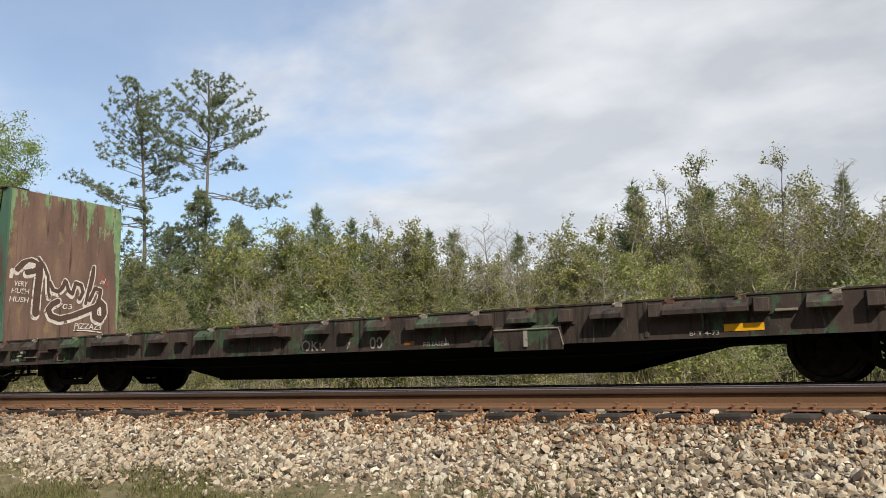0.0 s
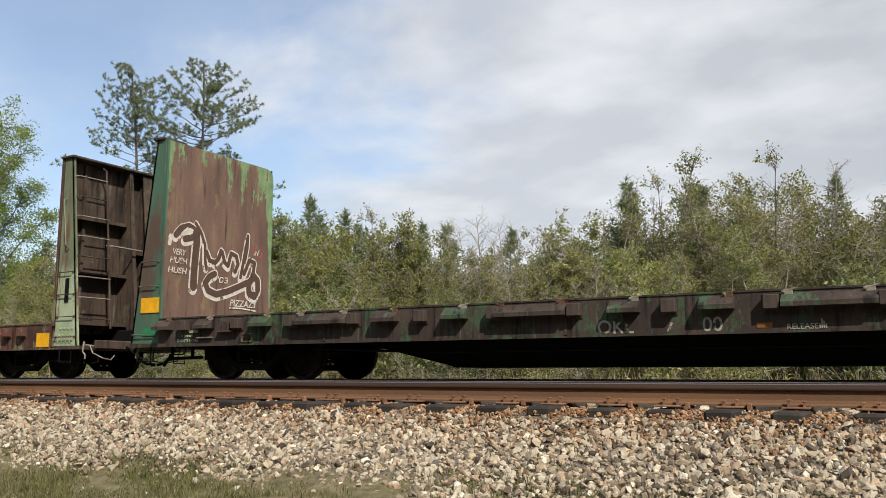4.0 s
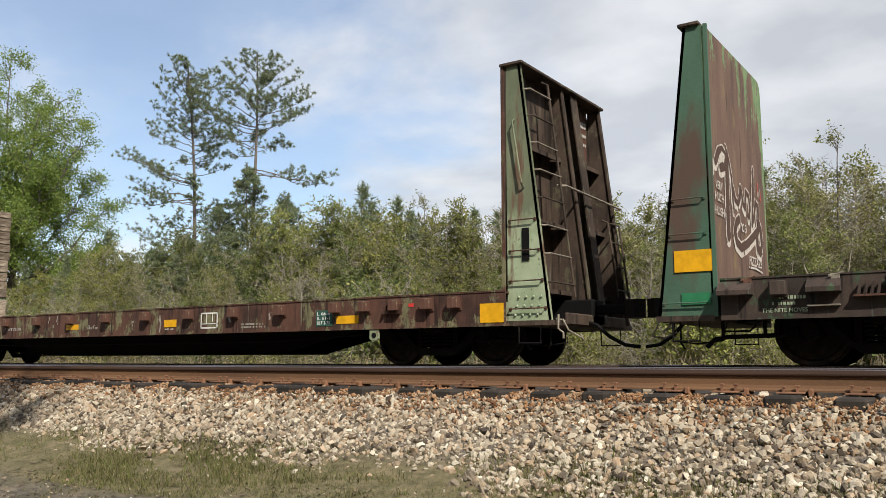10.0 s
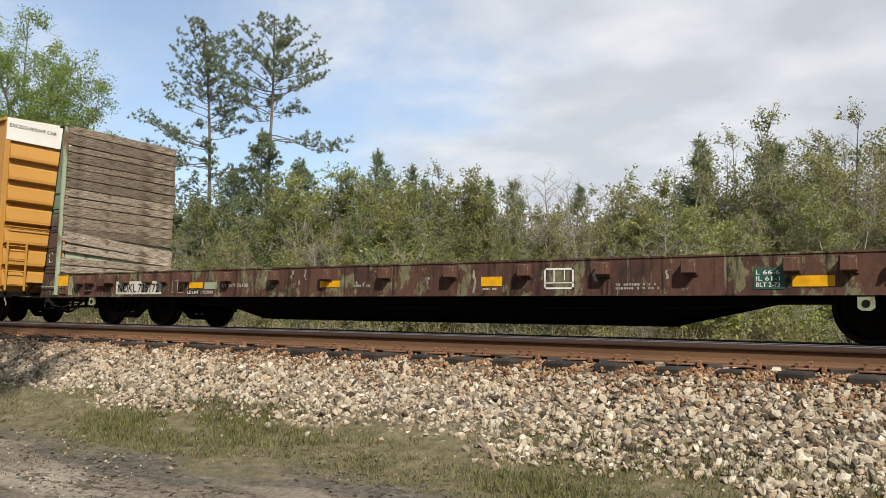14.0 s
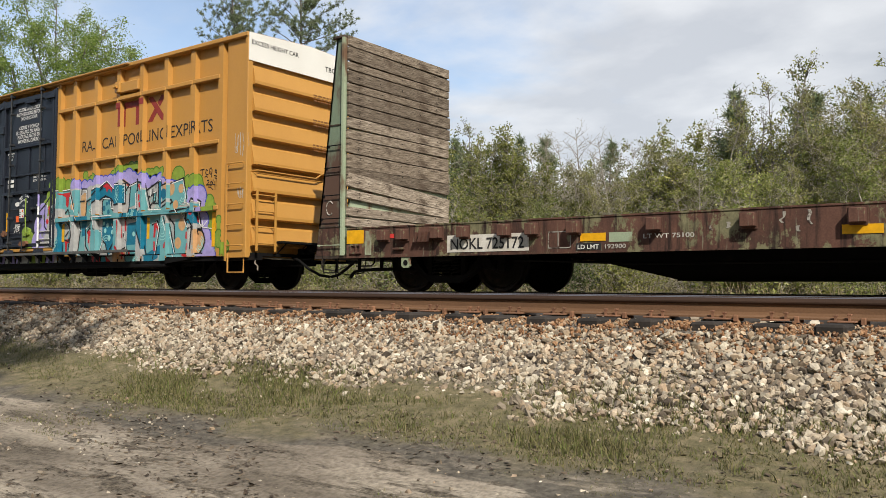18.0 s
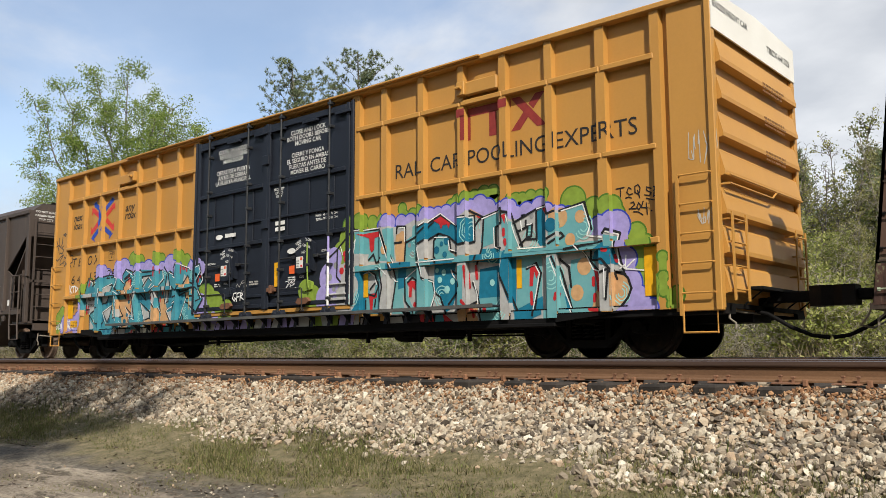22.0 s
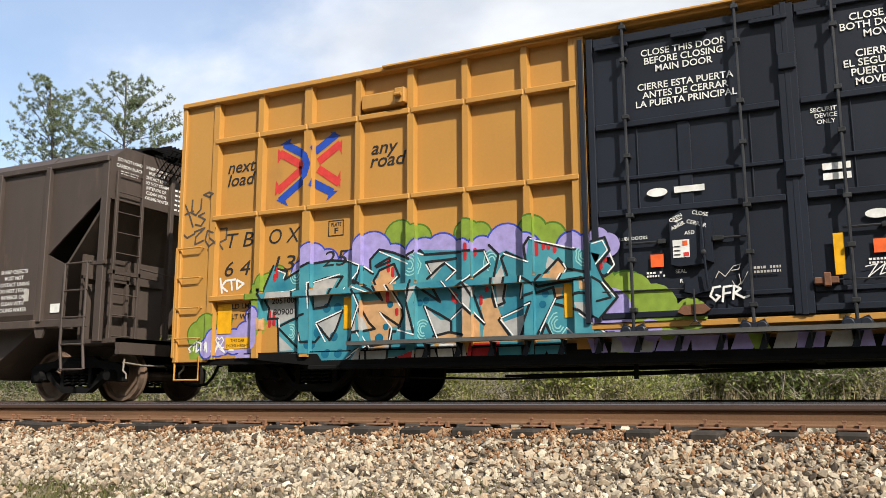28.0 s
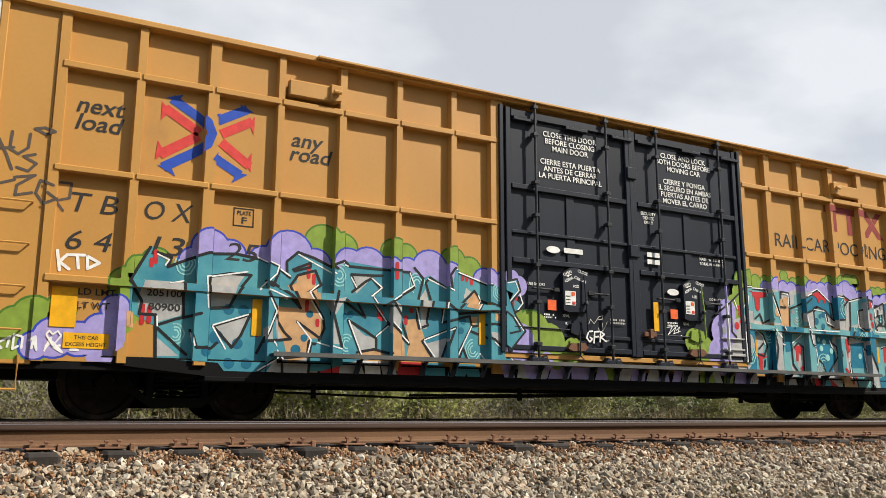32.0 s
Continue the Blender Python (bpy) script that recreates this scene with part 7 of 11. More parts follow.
def piece_south():
    """Puffs, letter bodies and strokes of one sprayed piece, along the car's side and up."""
    green = [(-7.72, 1.79, 0.18), (-7.54, 1.91, 0.17), (-7.89, 1.62, 0.18), (-5.38, 2.34, 0.26), (-5.09, 2.3, 0.21), (-4.32, 2.32, 0.19), (-4.13, 2.29, 0.17), (-3.36, 2.28, 0.2), (-3.08, 2.17, 0.19), (-8.85, 1.16, 0.22), (-9.02, 1.06, 0.2), (-8.57, 1.27, 0.16), (-2.09, 1.37, 0.25), (-2.39, 1.52, 0.17)]
    purple = [(-7.09, 1.95, 0.18), (-6.89, 2.15, 0.23), (-6.63, 2.08, 0.19), (-6.19, 2.03, 0.2), (-5.85, 2.15, 0.32), (-5.49, 2.03, 0.23), (-5.0, 2.07, 0.24), (-4.71, 2.08, 0.27), (-4.41, 2.03, 0.21), (-4.1, 2.09, 0.17), (-3.74, 2.12, 0.28), (-3.46, 2.02, 0.22), (-2.82, 2.02, 0.19), (-2.59, 1.94, 0.2)]
    purple += [(-8.82, 0.83, 0.15), (-8.62, 0.93, 0.22), (-8.35, 0.93, 0.19), (-8.12, 1.04, 0.19), (-7.98, 1.31, 0.15), (-1.94, 1.08, 0.25)]
    dots = [(-6.62, 1.38, 0.07), (-6.43, 1.38, 0.07), (-6.76, 1.02, 0.09), (-6.49, 0.95, 0.07), (-6.38, 0.7, 0.07), (-5.61, 1.06, 0.05), (-5.72, 0.9, 0.07), (-5.54, 1.38, 0.05), (-3.23, 1.27, 0.05), (-3.19, 1.41, 0.05), (-5.06, 1.38, 0.05), (-4.96, 1.41, 0.05), (-6.89, 0.84, 0.07), (-6.6, 0.7, 0.07)]
    swirl = [(-7.19, 1.93, 0.12), (-7.26, 1.04, 0.1), (-5.17, 1.92, 0.12), (-5.01, 1.0, 0.11), (-3.95, 1.91, 0.12), (-2.62, 1.87, 0.11), (-3.03, 1.0, 0.12)]
    red = [(-7.58, 2.07, 0.06, 0.19), (-7.62, 1.96, 0.05, 0.12), (-7.7, 1.4, 0.07, 0.28), (-7.61, 1.37, 0.05, 0.22), (-5.62, 2.08, 0.09, 0.25), (-5.52, 1.92, 0.04, 0.14), (-5.61, 1.57, 0.05, 0.16), (-5.45, 1.32, 0.04, 0.1), (-6.27, 1.11, 0.05, 0.07), (-4.34, 2.18, 0.06, 0.26), (-4.23, 2.11, 0.06, 0.13), (-4.05, 1.55, 0.04, 0.07)]
    red += [(-4.56, 1.52, 0.04, 0.14), (-4.51, 1.47, 0.03, 0.12), (-3.33, 2.16, 0.06, 0.24), (-3.23, 2.1, 0.06, 0.1), (-3.16, 2.11, 0.06, 0.12), (-3.08, 2.09, 0.07, 0.15), (-2.42, 2.19, 0.05, 0.25), (-2.36, 1.9, 0.04, 0.14), (-2.42, 1.77, 0.04, 0.1), (-4.15, 1.45, 0.06, 0.15)]
    teal = []
    teal.append([(-7.84, 1.66), (-7.6, 2.1), (-7.45, 2.0), (-7.4, 1.86), (-7.15, 1.99), (-6.9, 2.07), (-6.56, 2.1), (-6.23, 2.06), (-6.0, 1.97), (-5.83, 1.85), (-5.82, 1.27), (-5.88, 0.6), (-6.66, 0.6), (-6.74, 0.7), (-7.5, 0.73), (-7.52, 1.13), (-7.82, 1.28)])
    teal.append([(-5.88, 1.85), (-5.87, 2.06), (-5.73, 2.19), (-5.17, 2.01), (-5.06, 2.14), (-4.06, 2.06), (-3.85, 2.0), (-3.74, 2.04), (-3.42, 1.88), (-3.37, 2.17), (-2.75, 1.98), (-2.51, 1.89), (-2.24, 1.69), (-2.36, 1.55), (-2.35, 0.85), (-4.78, 0.81), (-5.38, 0.63), (-5.88, 0.6)])
    grey = []
    grey.append([(-7.67, 1.68), (-7.2, 1.68), (-7.2, 1.27), (-7.49, 1.17), (-7.55, 1.28), (-7.71, 1.28), (-7.72, 1.46)])
    grey.append([(-7.48, 0.76), (-7.49, 1.0), (-7.21, 0.77)])
    grey.append([(-6.88, 1.73), (-6.85, 1.8), (-6.41, 1.86), (-6.55, 1.64), (-6.62, 1.43), (-6.86, 1.38)])
    grey.append([(-6.79, 1.17), (-6.36, 1.33), (-6.46, 1.06), (-6.6, 0.9)])
    grey.append([(-6.16, 1.16), (-6.07, 1.2), (-6.06, 1.01), (-6.16, 1.01)])
    grey.append([(-6.03, 1.27), (-5.81, 1.06), (-6.01, 1.02)])
    grey.append([(-6.13, 0.6), (-6.04, 0.74), (-5.88, 0.79), (-5.56, 0.81), (-5.58, 0.6)])
    grey.append([(-5.24, 1.34), (-5.13, 0.99), (-5.23, 0.99)])
    grey.append([(-5.32, 1.56), (-5.06, 1.63), (-5.21, 1.38)])
    grey.append([(-4.97, 1.93), (-4.6, 1.98), (-4.88, 1.7)])
    grey.append([(-4.97, 1.31), (-4.74, 1.13), (-4.59, 1.11), (-4.53, 0.84), (-4.74, 0.79)])
    grey.append([(-4.35, 1.63), (-4.21, 1.55), (-4.26, 1.27), (-4.35, 1.13), (-4.39, 1.34)])
    grey.append([(-3.9, 1.7), (-3.81, 1.84), (-3.73, 1.55), (-3.79, 1.27), (-3.88, 1.27)])
    grey.append([(-3.79, 1.06), (-3.44, 1.16), (-3.55, 0.81), (-3.66, 0.85)])
    grey.append([(-2.78, 1.27), (-2.64, 1.26), (-2.58, 1.05), (-2.71, 1.12)])
    grey.append([(-2.5, 1.37), (-2.33, 1.26), (-2.38, 0.98), (-2.51, 0.98)])
    grey.append([(-3.14, 1.91), (-3.04, 1.84), (-3.11, 1.69), (-3.18, 1.76)])
    tan = []
    tan.append([(-5.86, 1.74), (-5.74, 1.78), (-5.72, 1.89), (-5.5, 1.96), (-5.45, 1.7), (-5.4, 1.41), (-5.33, 1.23), (-5.38, 1.06), (-5.54, 1.06), (-5.49, 0.84), (-5.81, 0.7), (-5.88, 0.99), (-6.02, 1.27), (-6.02, 1.45), (-5.67, 1.45)])
    tan.append([(-4.35, 1.3), (-4.14, 1.06), (-4.13, 0.84), (-4.36, 0.86)])
    tan.append([(-4.85, 0.88), (-4.6, 0.94), (-4.36, 0.86), (-4.36, 0.81), (-4.81, 0.81)])
    tan.append([(-4.14, 1.37), (-3.93, 1.41), (-3.79, 1.06), (-3.69, 0.81), (-4.11, 0.81), (-4.07, 1.06)])
    tan.append([(-3.2, 1.61), (-3.0, 1.85), (-2.89, 1.75), (-2.97, 1.58)])
    tan.append([(-3.08, 1.48), (-2.94, 1.49), (-2.98, 1.35), (-3.05, 1.34)])
    tan.append([(-2.41, 1.33), (-2.33, 1.3), (-2.34, 0.98), (-2.41, 0.98)])
    tan.append([(-2.7, 1.55), (-2.49, 1.51), (-2.53, 1.41), (-2.7, 1.44)])
    tan.append([(-7.86, 1.28), (-7.77, 1.28), (-7.76, 1.09), (-7.85, 1.09)])
    black = []
    black.append([(-7.84, 1.64), (-7.62, 2.09)])
    black.append([(-7.4, 1.86), (-7.15, 1.98), (-6.92, 2.07), (-6.56, 2.1), (-6.23, 2.06), (-5.99, 1.96), (-5.83, 1.85)])
    black.append([(-7.54, 2.03), (-7.36, 1.99), (-7.4, 1.86)])
    black.append([(-6.9, 1.67), (-6.88, 1.78), (-6.63, 1.84), (-6.35, 1.84), (-6.51, 1.62), (-6.62, 1.4), (-6.86, 1.38), (-6.9, 1.67)])
    black.append([(-7.5, 1.13), (-7.27, 1.22), (-6.98, 1.3)])
    black.append([(-7.84, 1.66), (-7.68, 1.42), (-7.7, 1.26), (-7.51, 1.26), (-7.48, 0.76)])
    black.append([(-7.5, 1.12), (-7.12, 0.79)])
    black.append([(-7.2, 1.68), (-7.18, 1.27)])
    black.append([(-7.09, 1.09), (-7.02, 0.88), (-6.82, 0.88), (-6.75, 0.95)])
    black.append([(-6.81, 1.16), (-6.34, 1.33), (-6.45, 1.06), (-6.56, 0.9), (-6.81, 1.16)])
    black.append([(-6.15, 1.78), (-5.82, 1.6), (-5.67, 1.45)])
    black.append([(-6.0, 1.93), (-6.08, 1.71), (-6.15, 1.74)])
    black.append([(-6.13, 1.62), (-6.02, 1.42), (-6.1, 1.13), (-6.24, 0.84)])
    black.append([(-6.02, 1.33), (-5.89, 1.13), (-5.79, 1.04), (-6.16, 0.99), (-6.05, 1.29)])
    black.append([(-5.87, 1.87), (-5.88, 2.06), (-5.73, 2.2), (-5.5, 2.14), (-5.19, 2.01), (-5.26, 2.05), (-5.06, 2.14)])
    black.append([(-5.79, 1.96), (-5.55, 2.07), (-5.55, 2.01), (-5.77, 1.94)])
    black.append([(-5.82, 1.74), (-5.72, 1.89), (-5.48, 1.97), (-5.39, 1.78), (-5.57, 1.67), (-5.35, 1.34), (-5.33, 1.2), (-5.4, 1.04)])
    black.append([(-5.71, 1.27), (-5.49, 1.13), (-5.38, 1.06)])
    black.append([(-5.82, 1.74), (-5.67, 1.45)])
    black.append([(-5.92, 0.79), (-5.91, 0.6)])
    black.append([(-6.23, 0.6), (-6.06, 0.74), (-5.88, 0.79), (-5.56, 0.83), (-5.54, 1.02)])
    black.append([(-5.56, 0.6), (-5.51, 0.99), (-5.45, 0.99)])
    black.append([(-5.17, 1.7), (-5.24, 1.41), (-5.11, 0.95)])
    black.append([(-5.06, 2.14), (-4.99, 2.07), (-4.06, 2.06), (-3.99, 1.84), (-4.46, 1.56)])
    black.append([(-4.96, 1.96), (-4.61, 1.97), (-4.49, 1.98)])
    black.append([(-4.96, 1.96), (-4.88, 1.77), (-4.94, 1.72), (-4.74, 1.88), (-4.65, 1.93), (-4.51, 1.79), (-4.67, 1.66), (-4.49, 1.41), (-4.39, 1.32)])
    black.append([(-5.06, 1.59), (-4.74, 1.38), (-4.85, 1.56)])
    black.append([(-4.99, 1.33), (-4.74, 1.2), (-4.59, 1.11), (-4.39, 1.3)])
    black.append([(-4.99, 1.33), (-4.78, 0.84)])
    black.append([(-4.85, 0.9), (-4.6, 0.95), (-4.36, 0.9)])
    black.append([(-4.57, 1.09), (-4.57, 0.95)])
    black.append([(-4.39, 1.32), (-4.07, 1.04)])
    black.append([(-4.35, 1.61), (-4.21, 1.41), (-4.07, 1.04)])
    black.append([(-3.99, 2.13), (-3.85, 1.99), (-3.92, 1.7), (-3.95, 1.41), (-3.91, 1.27), (-3.77, 1.32), (-3.79, 1.37), (-3.73, 1.7), (-3.81, 1.93)])
    black.append([(-3.81, 1.93), (-3.74, 2.01), (-3.42, 1.85), (-3.45, 2.06), (-3.37, 2.17), (-3.31, 2.13), (-2.74, 1.96)])
    black.append([(-3.86, 1.09), (-3.69, 0.85)])
    black.append([(-3.84, 1.11), (-3.37, 1.3)])
    black.append([(-3.52, 1.66), (-3.54, 1.37), (-3.08, 1.49), (-3.05, 1.34), (-3.31, 0.88)])
    black.append([(-3.52, 1.66), (-3.29, 1.51), (-2.98, 1.55)])
    black.append([(-3.37, 1.3), (-3.55, 0.85)])
    black.append([(-3.29, 1.59), (-3.0, 1.87), (-2.89, 1.73), (-2.98, 1.56)])
    black.append([(-3.2, 1.02), (-3.26, 0.86), (-3.12, 0.86), (-3.19, 1.0)])
    black.append([(-3.06, 1.27), (-2.71, 1.16), (-2.51, 0.98), (-2.35, 0.86)])
    black.append([(-2.9, 1.73), (-2.35, 1.58), (-2.24, 1.65)])
    black.append([(-2.61, 2.06), (-2.51, 1.89), (-2.51, 1.55)])
    black.append([(-2.5, 2.01), (-2.32, 2.12), (-2.28, 1.97)])
    black.append([(-2.98, 1.55), (-2.66, 1.58), (-2.35, 1.48)])
    black.append([(-3.05, 1.34), (-2.7, 1.39), (-2.33, 1.33)])
    black.append([(-2.53, 1.33), (-2.52, 1.05), (-2.41, 0.95)])
    black.append([(-2.33, 1.26), (-2.16, 0.97)])
    white = []
    white.append([(-7.53, 2.01), (-7.39, 1.95), (-7.43, 1.88)])
    white.append([(-6.92, 1.77), (-6.4, 1.88)])
    white.append([(-6.93, 1.77), (-6.9, 1.38)])
    white.append([(-6.27, 2.08), (-6.01, 1.98), (-6.04, 1.87), (-6.26, 1.64)])
    white.append([(-6.81, 1.17), (-6.36, 1.33)])
    white.append([(-6.81, 1.15), (-6.64, 0.88)])
    white.append([(-7.38, 1.65), (-7.2, 1.7)])
    white.append([(-7.49, 1.24), (-7.48, 1.12)])
    white.append([(-5.99, 1.97), (-5.83, 1.87)])
    white.append([(-5.72, 2.17), (-5.21, 1.94)])
    white.append([(-6.15, 1.67), (-5.86, 1.56)])
    white.append([(-6.11, 1.56), (-6.02, 1.38), (-6.14, 1.06)])
    white.append([(-6.04, 0.99), (-5.88, 0.77)])
    white.append([(-6.23, 0.62), (-5.95, 0.79)])
    white.append([(-5.43, 1.78), (-5.58, 1.65), (-5.35, 1.31)])
    white.append([(-5.71, 1.27), (-5.51, 1.04), (-5.56, 0.81)])
    white.append([(-5.42, 1.01), (-5.11, 0.93)])
    white.append([(-7.08, 1.06), (-7.04, 0.9)])
    white.append([(-5.1, 2.1), (-5.01, 2.07)])
    white.append([(-4.96, 1.92), (-4.88, 1.79)])
    white.append([(-4.65, 1.93), (-4.49, 1.81), (-4.67, 1.66), (-4.42, 1.34)])
    white.append([(-4.06, 2.05), (-3.99, 1.88), (-4.35, 1.64)])
    white.append([(-4.98, 1.33), (-4.78, 0.86)])
    white.append([(-4.57, 1.13), (-4.39, 1.28)])
    white.append([(-4.35, 1.33), (-4.07, 1.06)])
    white.append([(-3.95, 1.55), (-3.88, 1.27)])
    white.append([(-3.83, 1.09), (-3.62, 0.83)])
    white.append([(-3.35, 2.15), (-2.75, 1.98)])
    white.append([(-3.77, 1.99), (-3.39, 1.84)])
    white.append([(-3.83, 1.11), (-3.37, 1.29)])
    white.append([(-3.05, 1.34), (-3.27, 0.92)])
    white.append([(-3.49, 1.66), (-3.54, 1.37)])
    white.append([(-2.93, 1.8), (-2.89, 1.73), (-2.99, 1.58)])
    white.append([(-2.71, 1.12), (-2.38, 0.86)])
    white.append([(-2.33, 2.01), (-2.22, 1.72), (-2.31, 1.62)])
    white.append([(-2.91, 0.95), (-2.79, 0.83)])
    white.append([(-2.63, 1.55), (-2.35, 1.46)])
    return green, purple, dots, swirl, red, teal, grey, tan, black, white


def piece_north():
    """Puffs, fills, spots, swirls and lines of the larger sprayed piece, along the car's side and up."""
    green = [(2.46, 2.44, 0.16), (2.69, 2.5, 0.14), (2.95, 2.46, 0.12), (3.19, 2.46, 0.12), (3.7, 2.63, 0.09), (3.74, 2.5, 0.1), (3.95, 2.49, 0.11), (4.13, 2.49, 0.14), (4.83, 2.55, 0.1), (4.96, 2.61, 0.11), (5.21, 2.61, 0.12), (5.33, 2.65, 0.1), (5.53, 2.66, 0.13), (5.72, 2.66, 0.12), (6.16, 2.47, 0.12), (6.29, 2.48, 0.1), (6.45, 2.49, 0.11), (6.63, 2.49, 0.09), (6.76, 2.5, 0.08), (7.22, 2.34, 0.21), (7.57, 2.19, 0.16), (7.85, 2.16, 0.18), (7.93, 2.06, 0.14)]
    green += [(8.25, 1.76, 0.14), (8.38, 1.6, 0.12), (8.26, 1.29, 0.11), (8.25, 1.45, 0.1), (8.42, 0.89, 0.17), (8.51, 1.04, 0.11), (8.68, 1.38, 0.07), (8.68, 1.11, 0.07), (8.68, 0.91, 0.07), (8.84, 0.85, 0.12), (8.8, 0.72, 0.07)]
    purple = [(3.19, 2.38, 0.1), (3.39, 2.41, 0.14), (3.67, 2.39, 0.13), (3.89, 2.37, 0.14), (4.09, 2.36, 0.11), (4.34, 2.42, 0.15), (4.53, 2.44, 0.12), (4.72, 2.44, 0.13), (4.94, 2.44, 0.14), (5.1, 2.42, 0.1), (5.24, 2.45, 0.15), (5.44, 2.49, 0.16), (5.61, 2.42, 0.15), (5.86, 2.35, 0.13), (6.05, 2.37, 0.13), (6.18, 2.28, 0.1), (6.37, 2.28, 0.14), (6.62, 2.31, 0.16), (6.82, 2.23, 0.11), (7, 2.19, 0.1), (7.13, 2.16, 0.1)]
    purple += [(7.67, 1.85, 0.21), (7.93, 1.89, 0.22), (8.07, 1.4, 0.17), (8.1, 1.06, 0.21), (8.21, 0.82, 0.21), (8.46, 0.69, 0.13), (8.05, 0.79, 0.16), (7.93, 1.56, 0.18)]
    fills, lines, spots = [], [], []
    fills.append(("grey", [(1.77, 1.61), (2.11, 1.96), (2.54, 2.33), (2.94, 2.3), (3.29, 2.33), (3.72, 2.31), (4, 2.4), (4.09, 2.33), (4.4, 2.38), (4.61, 2.41), (4.82, 2.28), (5.01, 2.17), (5.07, 2.33), (5.26, 2.43), (5.51, 2.3), (5.75, 2.35), (5.94, 2.37), (6.08, 2.2), (6.24, 2.15), (6.55, 2.31), (6.73, 2.33), (6.79, 2.19), (7.02, 2.22), (7.39, 2.29), (7.49, 1.97), (7.5, 1.8), (7.76, 1.75), (7.79, 1.82), (8, 1.77), (7.94, 1.59), (8.02, 1.26), (8.02, 0.74), (7.85, 0.62), (7.18, 0.5), (5.95, 0.45), (5.12, 0.47), (4.73, 0.72), (2.83, 0.8), (2, 0.88), (1.79, 1.17)]))
    fills += [("pale", [(a, 1.55), (b, 1.55), (b, 1.68), (a, 1.68)]) for a, b in ((2.6, 3.4), (4.0, 5.3), (5.9, 7.75))] + [("blue", [(a, 1.55), (b, 1.55), (b, 1.68), (a, 1.68)]) for a, b in ((3.4, 4.0), (5.3, 5.9))]
    fills.append(("pale", [(2.24, 2.02), (2.48, 2.17), (2.55, 1.84), (2.55, 1.52), (2.27, 1.45)]))
    fills.append(("pale", [(2.56, 2.3), (3.22, 2.32), (3.43, 1.83), (3.47, 1.71), (2.84, 1.75), (2.86, 1.88), (2.55, 1.91)]))
    fills.append(("blue", [(2.45, 1.55), (3.25, 1.6), (3.24, 0.79), (2.47, 0.81)]))
    fills.append(("pale", [(2.78, 1.56), (3.11, 1.56), (3.2, 1.27), (3.12, 0.81), (2.81, 0.8)]))
    fills.append(("grey", [(2.86, 1.45), (2.97, 1.51), (3.05, 1.36), (3.01, 1.18), (2.91, 1.16), (2.86, 1.29)]))
    fills.append(("pale", [(3.53, 1.54), (4.11, 1.55), (4.09, 0.76), (3.88, 0.76), (3.71, 1.14), (3.76, 0.77), (3.46, 0.78)]))
    fills.append(("blue", [(3.61, 1.59), (3.81, 1.58), (3.77, 1.23), (3.6, 1.2)]))
    fills.append(("pale", [(3.29, 2.28), (3.48, 2.31), (3.5, 1.99), (3.52, 1.7), (3.43, 1.83)]))
    fills.append(("tan", [(3.55, 2.17), (3.73, 2.22), (3.79, 2.05), (3.76, 1.68), (3.56, 1.7), (3.52, 1.91)]))
    fills.append(("pale", [(3.95, 2.28), (4.13, 2.34), (4.14, 1.65), (3.78, 1.66), (3.79, 2.05), (3.94, 2.12)]))
    fills.append(("grey", [(3.83, 1.35), (3.97, 1.38), (4.06, 1.3), (4.05, 0.82), (3.96, 0.87), (3.85, 1.07)]))
    fills.append(("blue", [(4.13, 2.22), (4.57, 2.39), (4.66, 2.38), (4.94, 2.17), (4.97, 1.9), (4.77, 2.04), (4.56, 2.12), (4.12, 1.94)]))
    fills.append(("pale", [(4.43, 1.99), (4.56, 2.07), (4.81, 2.03), (4.76, 1.8), (4.89, 1.71), (4.96, 1.61), (4.59, 1.6), (4.46, 1.71)]))
    fills.append(("grey", [(4.81, 1.97), (4.97, 1.86), (4.97, 1.75), (4.85, 1.78)]))
    fills.append(("blue", [(4.46, 1.61), (4.96, 1.6), (4.9, 1.44), (4.99, 1.17), (4.85, 0.83), (4.69, 0.75), (4.59, 1.03), (4.45, 1.16)]))
    fills.append(("pale", [(4.14, 1.77), (4.24, 1.53), (4.25, 1.37), (4.41, 1.32), (4.45, 1.12), (4.35, 0.81), (4.11, 0.76)]))
    fills.append(("grey", [(4.88, 1.44), (5.01, 1.38), (5.05, 1.2), (4.95, 1.28)]))
    fills.append(("blue", [(5.01, 2.31), (5.31, 2.3), (5.32, 1.9), (5, 1.87)]))
    fills.append(("tan", [(5.24, 2.45), (5.51, 2.3), (5.43, 2.26), (5.22, 2.38)]))
    fills.append(("pale", [(5.52, 2.23), (5.74, 2.32), (5.93, 2.33), (5.85, 2.12), (5.77, 2.09), (5.72, 1.83), (5.49, 1.78), (5.46, 1.89)]))
    fills.append(("grey", [(5.79, 2.07), (5.92, 2.11), (5.89, 1.78), (5.79, 1.75)]))
    fills.append(("blue", [(5.45, 1.76), (5.93, 1.74), (5.92, 1.49), (5.44, 1.55)]))
    fills.append(("blue", [(5.44, 1.43), (5.84, 1.47), (5.85, 0.97), (5.41, 0.96)]))
    fills.append(("pale", [(5.04, 1.51), (5.16, 1.52), (5.14, 0.86), (5.04, 0.85)]))
    fills.append(("pale", [(5.41, 0.96), (5.85, 0.97), (5.92, 0.5), (5.49, 0.49)]))
    fills.append(("tan", [(5.02, 0.8), (5.36, 0.91), (5.47, 0.49), (5.07, 0.5)]))
    fills.append(("pale", [(5.95, 2.25), (6.04, 2.28), (6.16, 1.9), (6.22, 1.75), (6.05, 1.69), (5.96, 1.99)]))
